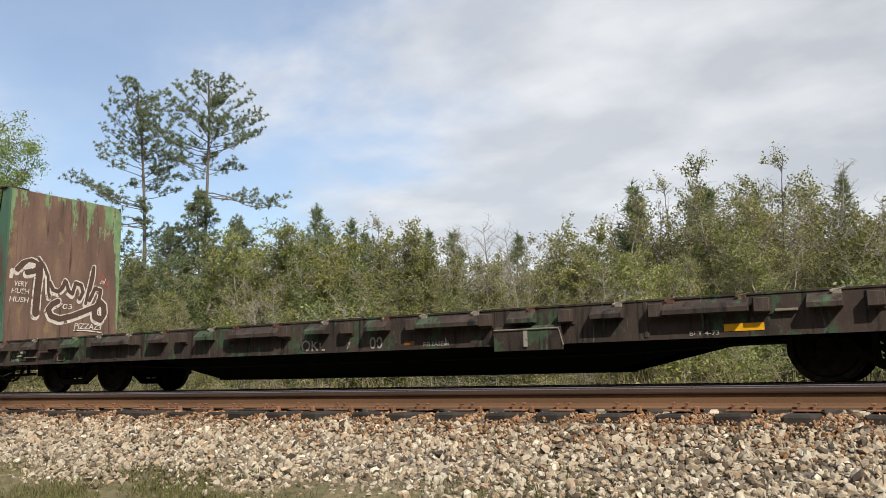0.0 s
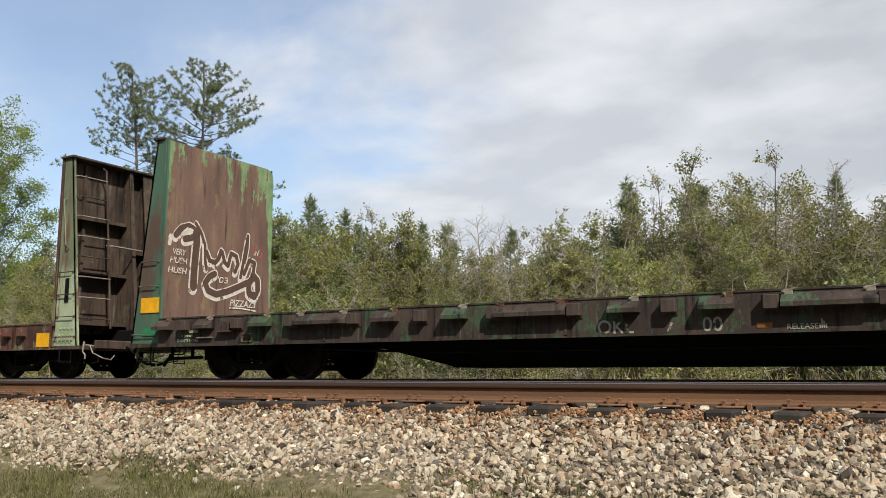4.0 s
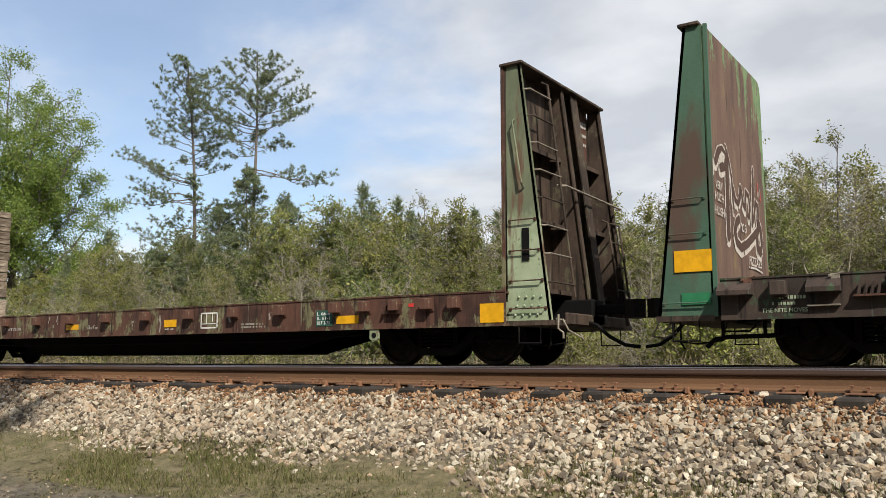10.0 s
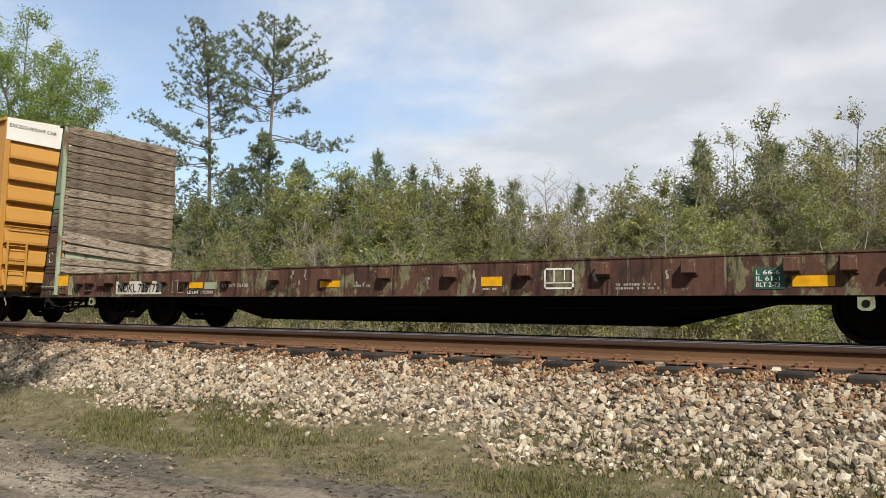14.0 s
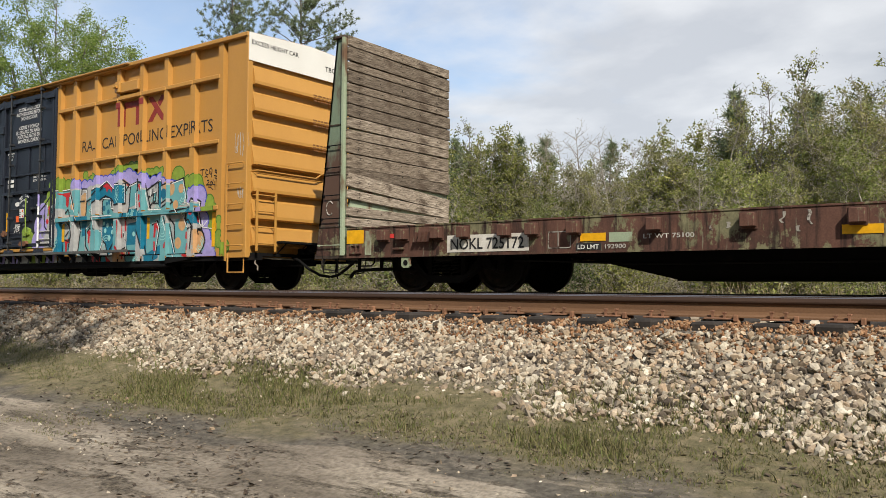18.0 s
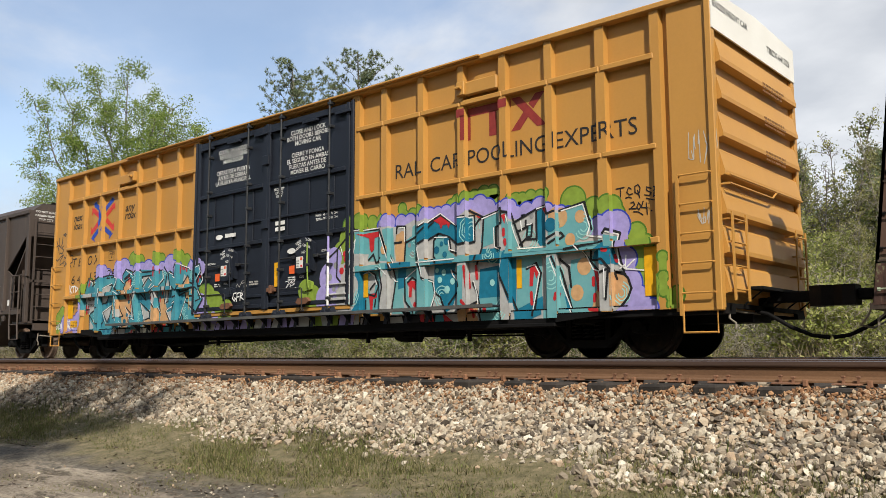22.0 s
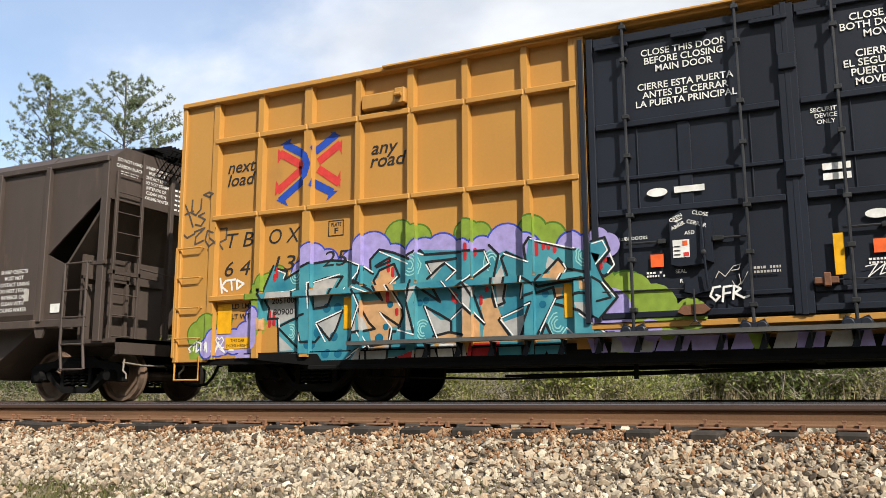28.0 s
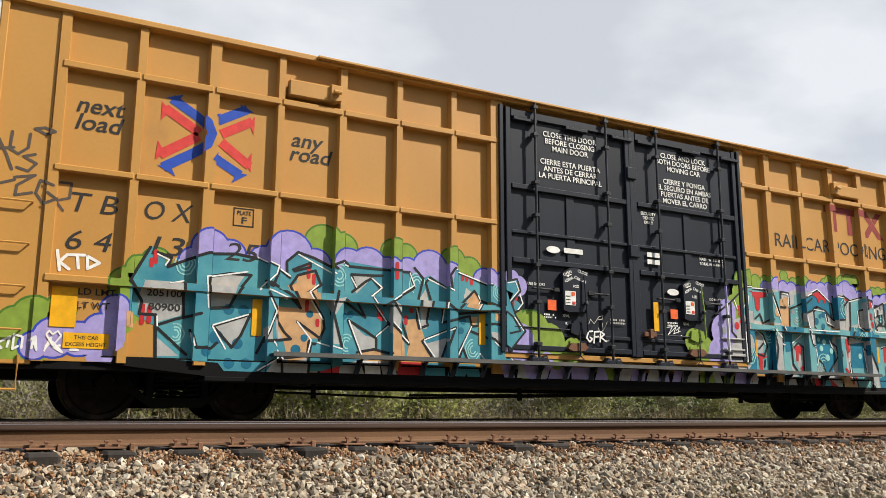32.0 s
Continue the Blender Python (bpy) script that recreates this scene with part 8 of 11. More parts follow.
    fills.append(("blue", [(5.98, 1.69), (6.17, 1.68), (6.15, 0.68), (5.98, 1.08), (5.88, 1.3)]))
    fills.append(("pale", [(6.4, 2.06), (6.48, 2.06), (6.46, 1.87), (6.37, 1.86)]))
    fills.append(("blue", [(6.56, 2.25), (6.76, 2.32), (6.78, 1.77), (6.65, 1.67), (6.56, 1.79)]))
    fills.append(("pale", [(6.82, 2.15), (7.39, 2.27), (7.49, 1.9), (7.39, 1.78), (7.19, 1.69), (6.96, 1.64), (6.83, 1.73)]))
    fills.append(("grey", [(6.81, 1.83), (7, 1.9), (6.99, 1.82), (6.83, 1.76)]))
    fills.append(("pale", [(6.02, 1.72), (7.72, 1.7), (7.75, 1.63), (7.12, 1.61), (6.01, 1.63)]))
    fills.append(("pale", [(6.19, 1.6), (6.65, 1.59), (6.64, 0.69), (6.39, 0.63), (6.15, 0.57)]))
    fills.append(("blue", [(6.15, 0.75), (6.65, 0.94), (6.66, 0.66), (6.17, 0.5)]))
    fills.append(("pale", [(6.74, 1.49), (6.92, 1.54), (7.07, 0.92), (7.21, 0.56), (6.69, 0.58)]))
    fills.append(("blue", [(7.04, 0.92), (7.57, 0.89), (7.5, 0.73), (7.09, 0.71)]))
    fills.append(("pale", [(7.17, 1.45), (7.55, 1.49), (7.65, 1.15), (7.59, 0.99), (7.61, 0.58), (7.2, 0.56), (7.11, 1.01)]))
    fills.append(("grey", [(6.98, 1.43), (7.07, 1.39), (7.14, 1.08), (7.04, 1.16)]))
    fills.append(("tan", [(7.58, 0.97), (7.68, 1.02), (7.64, 0.59), (7.46, 0.59)]))
    fills.append(("blue", [(7.56, 1.54), (7.78, 1.67), (7.87, 1.63), (7.96, 1.33), (7.73, 1.34), (7.54, 1.44)]))
    fills.append(("pale", [(7.77, 1.77), (7.97, 1.73), (7.91, 1.59), (7.78, 1.6)]))
    fills.append(("grey", [(7.76, 1.31), (7.84, 1.27), (7.78, 0.85), (7.74, 0.85)]))
    fills.append(("tan", [(7.87, 1.23), (8.06, 1.18), (8.01, 0.77), (7.85, 0.75)]))
    fills.append(("tan", [(7.85, 1.23), (8, 1.22), (8.1, 1.13), (8.14, 1), (8.09, 0.87), (7.98, 0.74), (7.85, 0.73)]))
    fills.append(("red", [(2.64, 2.26), (3.19, 2.28), (3.19, 2.19), (3.02, 2.17), (3, 1.95), (2.94, 1.91), (2.89, 1.98), (2.88, 2.17)]))
    fills.append(("red", [(2.85, 1.15), (3.08, 1.17), (3.09, 1.09), (2.99, 1.06), (2.97, 0.86), (2.91, 0.85), (2.89, 1.07)]))
    fills.append(("red", [(3.82, 1.3), (3.92, 1.34), (4.04, 1.32), (4.02, 1.16), (3.95, 1.22), (3.93, 1.05), (3.87, 1.05), (3.88, 1.23)]))
    fills.append(("red", [(4.44, 2.33), (4.61, 2.39), (4.82, 2.25), (4.78, 2.16), (4.74, 2.24), (4.65, 2.24), (4.61, 2.16), (4.57, 2.26)]))
    fills.append(("red", [(5.91, 2.24), (6.04, 2.27), (6.02, 2.1), (5.97, 2.21)]))
    fills.append(("red", [(6.67, 2.28), (6.77, 2.32), (6.77, 2.05), (6.74, 1.83), (6.72, 2.2)]))
    fills.append(("red", [(6.42, 1.39), (6.54, 1.42), (6.58, 1.29), (6.54, 1.21), (6.5, 1.33), (6.47, 1.1), (6.41, 1.1)]))
    spots.append(("shade", [(2.11, 1.72, 0.06), (1.95, 1.51, 0.06), (2.06, 1.29, 0.05), (6.47, 2.19, 0.04), (3.94, 1.79, 0.05), (3.88, 1.96, 0.04)]))
    spots.append(("red", [(2.35, 1.92, 0.05), (2.36, 1.82, 0.04), (2.37, 1.69, 0.03), (2.27, 1.61, 0.06), (4.01, 0.92, 0.04), (5.52, 0.77, 0.04)]))
    spots.append(("tan", [(3.7, 2.14, 0.08), (3.35, 1.92, 0.08), (6.98, 2.11, 0.14), (7.34, 2.09, 0.09), (7.16, 1.76, 0.09), (7.39, 1.34, 0.12), (7.26, 0.96, 0.11)]))
    spots.append(("deep", [(4.73, 1.96, 0.06), (4.51, 1.82, 0.06), (4.69, 1.73, 0.05), (6.88, 2, 0.1), (4.92, 1.94, 0.04), (4.62, 1.92, 0.04)]))
    spots.append(("aqua", [(4.58, 1.31, 0.05), (4.67, 1.43, 0.05), (4.74, 1.14, 0.06), (4.86, 1.27, 0.05), (4.52, 1.47, 0.04), (5.69, 1.2, 0.05)]))
    swirls = [(2.56, 1.13, 0.14), (3.18, 1.52, 0.13), (3.98, 1.91, 0.14), (4.62, 1.02, 0.15), (5.27, 2.08, 0.17), (5.7, 1.66, 0.12), (5.88, 0.76, 0.14), (6.43, 1.8, 0.14), (6.87, 1.23, 0.16), (7.4, 1.93, 0.15), (7.99, 0.92, 0.13)]
    lines.append(("black", [(1.77, 1.79), (2.11, 1.99), (2.56, 2.34), (3.22, 2.32), (3.32, 2.1), (3.44, 1.75)]))
    lines.append(("black", [(2.15, 2.01), (2.14, 1.5), (2.24, 1.41)]))
    lines.append(("black", [(2.56, 2.3), (2.53, 1.73), (2.46, 1.65), (2.44, 0.9)]))
    lines.append(("black", [(2.87, 1.78), (2.99, 1.87), (3.06, 1.71), (3.25, 1.78)]))
    lines.append(("black", [(2.86, 1.56), (3.03, 1.5), (3.13, 1.29), (3.03, 1.11), (2.87, 1.15)]))
    lines.append(("black", [(3.23, 1.58), (3.3, 1.26), (3.2, 0.84)]))
    lines.append(("black", [(2.8, 1.04), (2.8, 0.9)]))
    lines.append(("black", [(3.05, 1.04), (3.03, 0.93)]))
    lines.append(("black", [(2.91, 1.24), (3.03, 1.34)]))
    lines.append(("black", [(3.32, 2.1), (3.56, 1.37), (3.45, 0.83)]))
    lines.append(("black", [(3.57, 2.2), (3.58, 2.32), (3.79, 2.3), (3.79, 2.01), (4.17, 2.14), (4.44, 2.31)]))
    lines.append(("black", [(3.79, 2.01), (3.76, 1.64)]))
    lines.append(("black", [(3.52, 2.03), (3.69, 2.03)]))
    lines.append(("black", [(3.77, 1.38), (3.78, 0.99), (3.96, 0.79)]))
    lines.append(("black", [(3.84, 1.31), (3.95, 1.39), (4.08, 1.31), (4.06, 0.81)]))
    lines.append(("black", [(4.12, 1.94), (4.56, 2.1), (4.79, 2.02), (4.98, 1.87)]))
    lines.append(("black", [(4.12, 1.94), (4.17, 1.61), (4.25, 1.35), (4.42, 1.29), (4.47, 1.07), (4.36, 0.78)]))
    lines.append(("black", [(4.15, 2.24), (4.6, 2.42), (4.98, 2.17), (5, 1.86)]))
    lines.append(("black", [(4.56, 2.1), (4.45, 1.99), (4.44, 1.71), (4.57, 1.6)]))
    lines.append(("black", [(4.8, 1.97), (4.83, 1.78), (4.98, 1.72)]))
    lines.append(("black", [(4.85, 1.44), (5.01, 1.36), (5.05, 1.18), (4.77, 0.89)]))
    lines.append(("black", [(4.47, 1.1), (4.59, 1.02), (4.71, 0.75)]))
    lines.append(("black", [(5.01, 2.32), (5.34, 2.32), (5.34, 1.89), (5, 1.86)]))
    lines.append(("black", [(5.22, 2.42), (5.51, 2.28), (5.43, 2.24), (5.35, 2.15)]))
    lines.append(("black", [(5.53, 2.27), (5.94, 2.37), (5.95, 2.13), (5.77, 2.09), (5.77, 1.75), (5.93, 1.73)]))
    lines.append(("black", [(5.53, 2.27), (5.49, 1.78), (5.38, 1.52)]))
    lines.append(("black", [(5.29, 1.22), (5.38, 1.06), (5.5, 0.54)]))
    lines.append(("black", [(5.82, 1.35), (5.89, 1.32), (6.17, 0.75)]))
    lines.append(("black", [(5.05, 0.79), (5.37, 0.91)]))
    lines.append(("black", [(5.85, 0.97), (5.93, 0.53)]))
    lines.append(("black", [(5.96, 2.31), (6.07, 2.29), (6.29, 1.73)]))
    lines.append(("black", [(6.12, 2.12), (6.56, 2.29)]))
    lines.append(("black", [(6.19, 1.97), (6.36, 2.02), (6.36, 2.13)]))
    lines.append(("black", [(6.24, 1.76), (6.35, 1.84), (6.54, 1.82)]))
    lines.append(("black", [(6.4, 2.06), (6.48, 2.06), (6.46, 1.87), (6.37, 1.86), (6.4, 2.06)]))
    lines.append(("black", [(6.55, 2.28), (6.77, 2.34), (6.81, 2.18), (7.42, 2.3), (7.53, 1.88)]))
    lines.append(("black", [(6.56, 2.28), (6.56, 1.8)]))
    lines.append(("black", [(6.8, 1.8), (7, 1.88), (7.05, 1.82), (6.83, 1.72)]))
    lines.append(("black", [(6.36, 1.37), (6.54, 1.45), (6.63, 1.29), (6.54, 0.94), (6.49, 0.65)]))
    lines.append(("black", [(6.88, 1.52), (7.01, 1.26), (7.22, 0.56)]))
    lines.append(("black", [(6.97, 1.48), (7.13, 1.35), (7.16, 1.05)]))
    lines.append(("black", [(7.31, 1.65), (7.49, 1.42), (7.66, 1.22), (7.84, 1.27)]))
    lines.append(("black", [(7.54, 1.42), (7.73, 1.42), (7.88, 1.25), (7.93, 1.12)]))
    lines.append(("black", [(7.51, 1.57), (7.51, 1.43)]))
    lines.append(("black", [(7.76, 1.79), (7.81, 1.85), (8, 1.78), (7.94, 1.59), (8.05, 1.18)]))
    lines.append(("black", [(7.84, 1.27), (7.79, 0.84)]))
    lines.append(("black", [(7.12, 1.61), (7.75, 1.67)]))
    lines.append(("black", [(7.87, 1.23), (8.06, 1.18)]))
    lines.append(("white", [(2.24, 2.06), (2.3, 1.91)]))
    lines.append(("white", [(2.39, 1.85), (2.62, 2.16), (2.57, 1.91)]))
    lines.append(("white", [(2.56, 2.33), (3.18, 2.34), (3.28, 2.1), (3.42, 1.77), (3.53, 1.59)]))
    lines.append(("white", [(2.73, 1.52), (2.88, 1.56), (3.01, 1.48), (3.08, 1.32)]))
    lines.append(("white", [(2.48, 1.51), (2.49, 0.92)]))
    lines.append(("white", [(3.62, 2.29), (3.77, 2.28), (3.77, 2.04)]))
    lines.append(("white", [(3.25, 1.6), (3.56, 1.34), (3.6, 1.34)]))
    lines.append(("white", [(3.79, 1.38), (4.06, 1.54)]))
    lines.append(("white", [(4.14, 1.89), (4.2, 1.61), (4.25, 1.38)]))
    lines.append(("white", [(4.28, 1.33), (4.44, 1.28), (4.47, 1.07), (4.36, 0.83)]))
    lines.append(("white", [(4.19, 2.27), (4.6, 2.44), (4.94, 2.2)]))
    lines.append(("white", [(4.47, 2.04), (4.75, 2.02)]))
    lines.append(("white", [(4.77, 1.96), (4.8, 1.81), (4.98, 1.75)]))
    lines.append(("white", [(4.83, 1.46), (4.87, 1.37), (4.98, 1.26)]))
    lines.append(("white", [(4.14, 1.63), (4.99, 1.63)]))
    lines.append(("white", [(5.05, 2.31), (5.31, 2.3), (5.32, 1.92)]))
    lines.append(("white", [(5.73, 2.08), (5.74, 1.77), (5.9, 1.7)]))
    lines.append(("white", [(5.31, 1.25), (5.38, 1.03), (5.41, 0.68)]))
    lines.append(("white", [(5.81, 1.35), (5.85, 1.05), (5.91, 0.65)]))
    lines.append(("white", [(5.49, 2.25), (5.84, 2.33)]))
    lines.append(("white", [(6.04, 2.24), (6.14, 1.93), (6.24, 1.7)]))
    lines.append(("white", [(6.26, 2.14), (6.28, 1.99)]))
    lines.append(("white", [(6.38, 2.06), (6.47, 2.07)]))
    lines.append(("white", [(6.56, 2.29), (6.75, 2.32)]))
    lines.append(("white", [(7.02, 2.21), (7.39, 2.27), (7.5, 1.93), (7.45, 1.79), (7.75, 1.73)]))
    lines.append(("white", [(6.37, 1.4), (6.52, 1.43), (6.6, 1.29), (6.52, 0.94), (6.47, 0.75)]))
    lines.append(("white", [(6.85, 1.49), (6.93, 1.3), (7.03, 1.05), (7.21, 0.6)]))
    lines.append(("white", [(7.28, 1.66), (7.43, 1.5), (7.54, 1.29), (7.69, 1.23)]))
    lines.append(("white", [(7.81, 1.81), (7.97, 1.76), (7.93, 1.62), (7.97, 1.33), (8.08, 1.25)]))
    lines.append(("white", [(7.77, 1.27), (7.77, 0.87)]))
    lines.append(("white", [(7.98, 1.27), (8.06, 1.32)]))
    lines.append(("white", [(6.2, 1.7), (6.72, 1.69)]))
    lines.append(("red", [(5.18, 1.49), (5.23, 1.15)]))
    lines.append(("red", [(5.36, 1.48), (5.38, 1.29)]))
    lines.append(("red", [(5.12, 0.93), (5.29, 0.76)]))
    lines.append(("red", [(5.34, 0.76), (5.35, 0.67)]))
    lines.append(("red", [(6, 2.02), (6, 1.93)]))
    lines.append(("red", [(6.02, 1.85), (6.03, 1.78)]))
    lines.append(("red", [(6.44, 1), (6.45, 0.83)]))
    lines.append(("red", [(7.58, 1.29), (7.62, 1.09), (7.63, 0.98)]))
    lines.append(("red", [(7.54, 1.16), (7.54, 1.06)]))
    lines.append(("red", [(7.56, 0.92), (7.55, 0.83)]))
    lines.append(("red", [(7.5, 0.71), (7.62, 0.69)]))
    lines.append(("red", [(6.95, 0.96), (6.93, 0.88)]))
    lines.append(("red", [(7.75, 1.55), (7.81, 1.54)]))
    lines.append(("red", [(7.9, 1.46), (7.93, 1.38)]))
    lines.append(("red", [(5.42, 2.31), (5.45, 2.29)]))
    lines.append(("black", [(7.85, 1.23), (8, 1.22), (8.1, 1.13), (8.15, 0.98), (8.09, 0.85), (7.98, 0.73)]))
    lines += [("white", [(8.06, 1.26), end]) for end in ((7.96, 1.35), (8.08, 1.45), (8.21, 1.38), (8.35, 1.22))]
    return green, purple, fills, spots, swirls, lines


def disc_into(bm, x, z, r, n=18, y=0.0, squash=1.0):
    bm.faces.new([bm.verts.new((x + r * math.cos(a), y, z + r * squash * math.sin(a))) for a in (2 * math.pi * k / n for k in range(n))])


def line_into(bm, pts, w, y=0.0):
    """A sprayed line with round ends; each piece a hair behind the last."""
    for i, ((x0, z0), (x1, z1)) in enumerate(zip(pts, pts[1:])):
        d = Vector((x1 - x0, z1 - z0))
        if d.length < 1e-4:
            continue
        n = Vector((-d.y, d.x)).normalized() * w / 2
        yy = y + 0.00025 * (i % 4)
        bm.faces.new([bm.verts.new((p, yy, q)) for p, q in ((x0 + n.x, z0 + n.y), (x1 + n.x, z1 + n.y), (x1 - n.x, z1 - n.y), (x0 - n.x, z0 - n.y))])
    for i, (x, z) in enumerate(pts):
        disc_into(bm, x, z, w / 2, 10, y + 0.0012 + 0.0002 * (i % 3))


CLOUDS = {"green": "green cloud of sprayed paint", "purple": "lilac cloud of sprayed paint"}
STROKES = {"red": "red drip of paint", "black": "black outline of the graffiti", "white": "white highlight of the graffiti"}
WIDTHS = {"red": 0.055, "black": 0.036, "white": 0.019}


def clouds(car, green, purple):
    """Two rows of puffs, each with a darker rim; gives the depth of paint reached."""
    depth = 0.0
    for key, puffs in (("green", green), ("purple", purple)):
        for grow, tone in ((0.026, key + "_edge"), (0.0, key)):
            depth += 0.0016
            for i, (x, z, r) in enumerate(puffs):
                bm = bmesh.new()
                disc_into(bm, x, z, r + grow, 22, 0.0001 * (i % 7))
                if grow == 0.0 and z > 1.0:
                    line_into(bm, [(x, z - r * 0.3), (x, max(0.75, z - r * 2.6))], r * 1.7, 0.0002 * (i % 5))
                painted("graffiti", bm, SPRAY[tone], car, depth, CLOUDS.get(tone, ""))
    return depth


def swirls_on(car, swirl, depth):
    rng = random.Random(12)
    for x, z, r in swirl:
        bm = bmesh.new()
        a0 = rng.uniform(0, 6)
        for k in (1.0, 0.68, 0.38):
            line_into(bm, [(x + r * k * (1 + 0.1 * math.sin(q * 2.1)) * math.cos(a0 + q * 0.35), z + 1.25 * r * k * math.sin(a0 + q * 0.35)) for q in range(13)], 0.018)
        painted("graffiti", bm, SPRAY["aqua"], car, depth, "pale swirl in the graffiti")


def spray(piece, car):
    green, purple, dots, swirl, red, teal, grey, tan, black, white = piece
    depth = clouds(car, green, purple)
    for key, shapes in (("teal", teal), ("grey", grey), ("tan", tan)):
        depth += 0.0016
        for i, pts in enumerate(shapes):
            painted("graffiti", shape_of([pts]), SPRAY[key], car, depth - 0.0002 * (i % 5), "teal letter bodies of the graffiti" if key == "teal" else "")
    depth += 0.0016
    for x, z, r in dots:
        bm = bmesh.new(); disc_into(bm, x, z, r, 14)
        painted("graffiti", bm, SPRAY["deep"], car, depth)
    swirls_on(car, swirl, depth + 0.0016)
    depth += 0.0016
    for key, strokes in (("red", [[(x + q / 2, z - q / 2), (x + q / 2, z - h + q / 2)] for x, z, q, h in red]), ("black", black), ("white", white)):
        depth += 0.0016
        for k, pts in enumerate(strokes):
            bm = bmesh.new()
            line_into(bm, pts, WIDTHS[key], 0.0004 * (k % 3))
            painted("graffiti", bm, SPRAY[key], car, depth, STROKES[key])


def spray_layers(piece, car):
    """The larger piece: fills laid one over the other, then spots, swirls and lines."""
    green, purple, fills, spots, swirl, lines = piece
    depth = clouds(car, green, purple)
    for key, pts in fills:
        depth += 0.0003
        painted("graffiti", shape_of([pts]), SPRAY[key], car, depth, {"pale": "pale teal letter of the graffiti", "blue": "deep blue letter of the graffiti"}.get(key, ""))
    for key, discs in spots:
        depth += 0.0004
        for x, z, r in discs:
            bm = bmesh.new(); disc_into(bm, x, z, r, 16, 0, 1.1)
            painted("graffiti", bm, SPRAY[key], car, depth, "round spot of sprayed paint")
    depth += 0.0012
    swirls_on(car, swirl, depth)
    for key in ("red", "black", "white"):
        depth += 0.0016
        for k, (tone, pts) in enumerate(lines):
            if tone == key:
                bm = bmesh.new()
                line_into(bm, pts, WIDTHS[key], 0.0004 * (k % 3))
                painted("graffiti", bm, SPRAY[key], car, depth, STROKES[key])


def inside(pts, u, z):
    hit = False
    for (x0, z0), (x1, z1) in zip(pts, pts[1:] + pts[:1]):
        if (z0 > z) != (z1 > z) and u < x0 + (z - z0) * (x1 - x0) / (z1 - z0):
            hit = not hit
    return hit


def sprayed_tone(green, purple, fills, u, z):
    """The colour that was sprayed at a place, or nothing."""
    for key, pts in reversed(fills):
        if inside(pts, u, z):
            return key
    for key, puffs in (("purple", purple), ("green", green)):
        for x, q, r in puffs:
            if math.hypot(u - x, z - q) < r or (abs(u - x) < 0.85 * r and q > 1.0 and max(0.75, q - 2.6 * r) < z < q):
                return key
    return None


def scrawl(car, mat, x, z, w, h, n, seed, thick=0.025, lift=0.012):
    """A quick looping tag that cannot be read."""
    rng = random.Random(seed)
    bm = bmesh.new()
    for k in range(n):
        x0 = x + w * k / n
        line_into(bm, [(x0 + rng.uniform(0, w / n), z + rng.uniform(0, h)) for q in range(5)], thick, 0.0004 * k)
    painted("tag", bm, mat, car, lift, "quick sprayed tag")


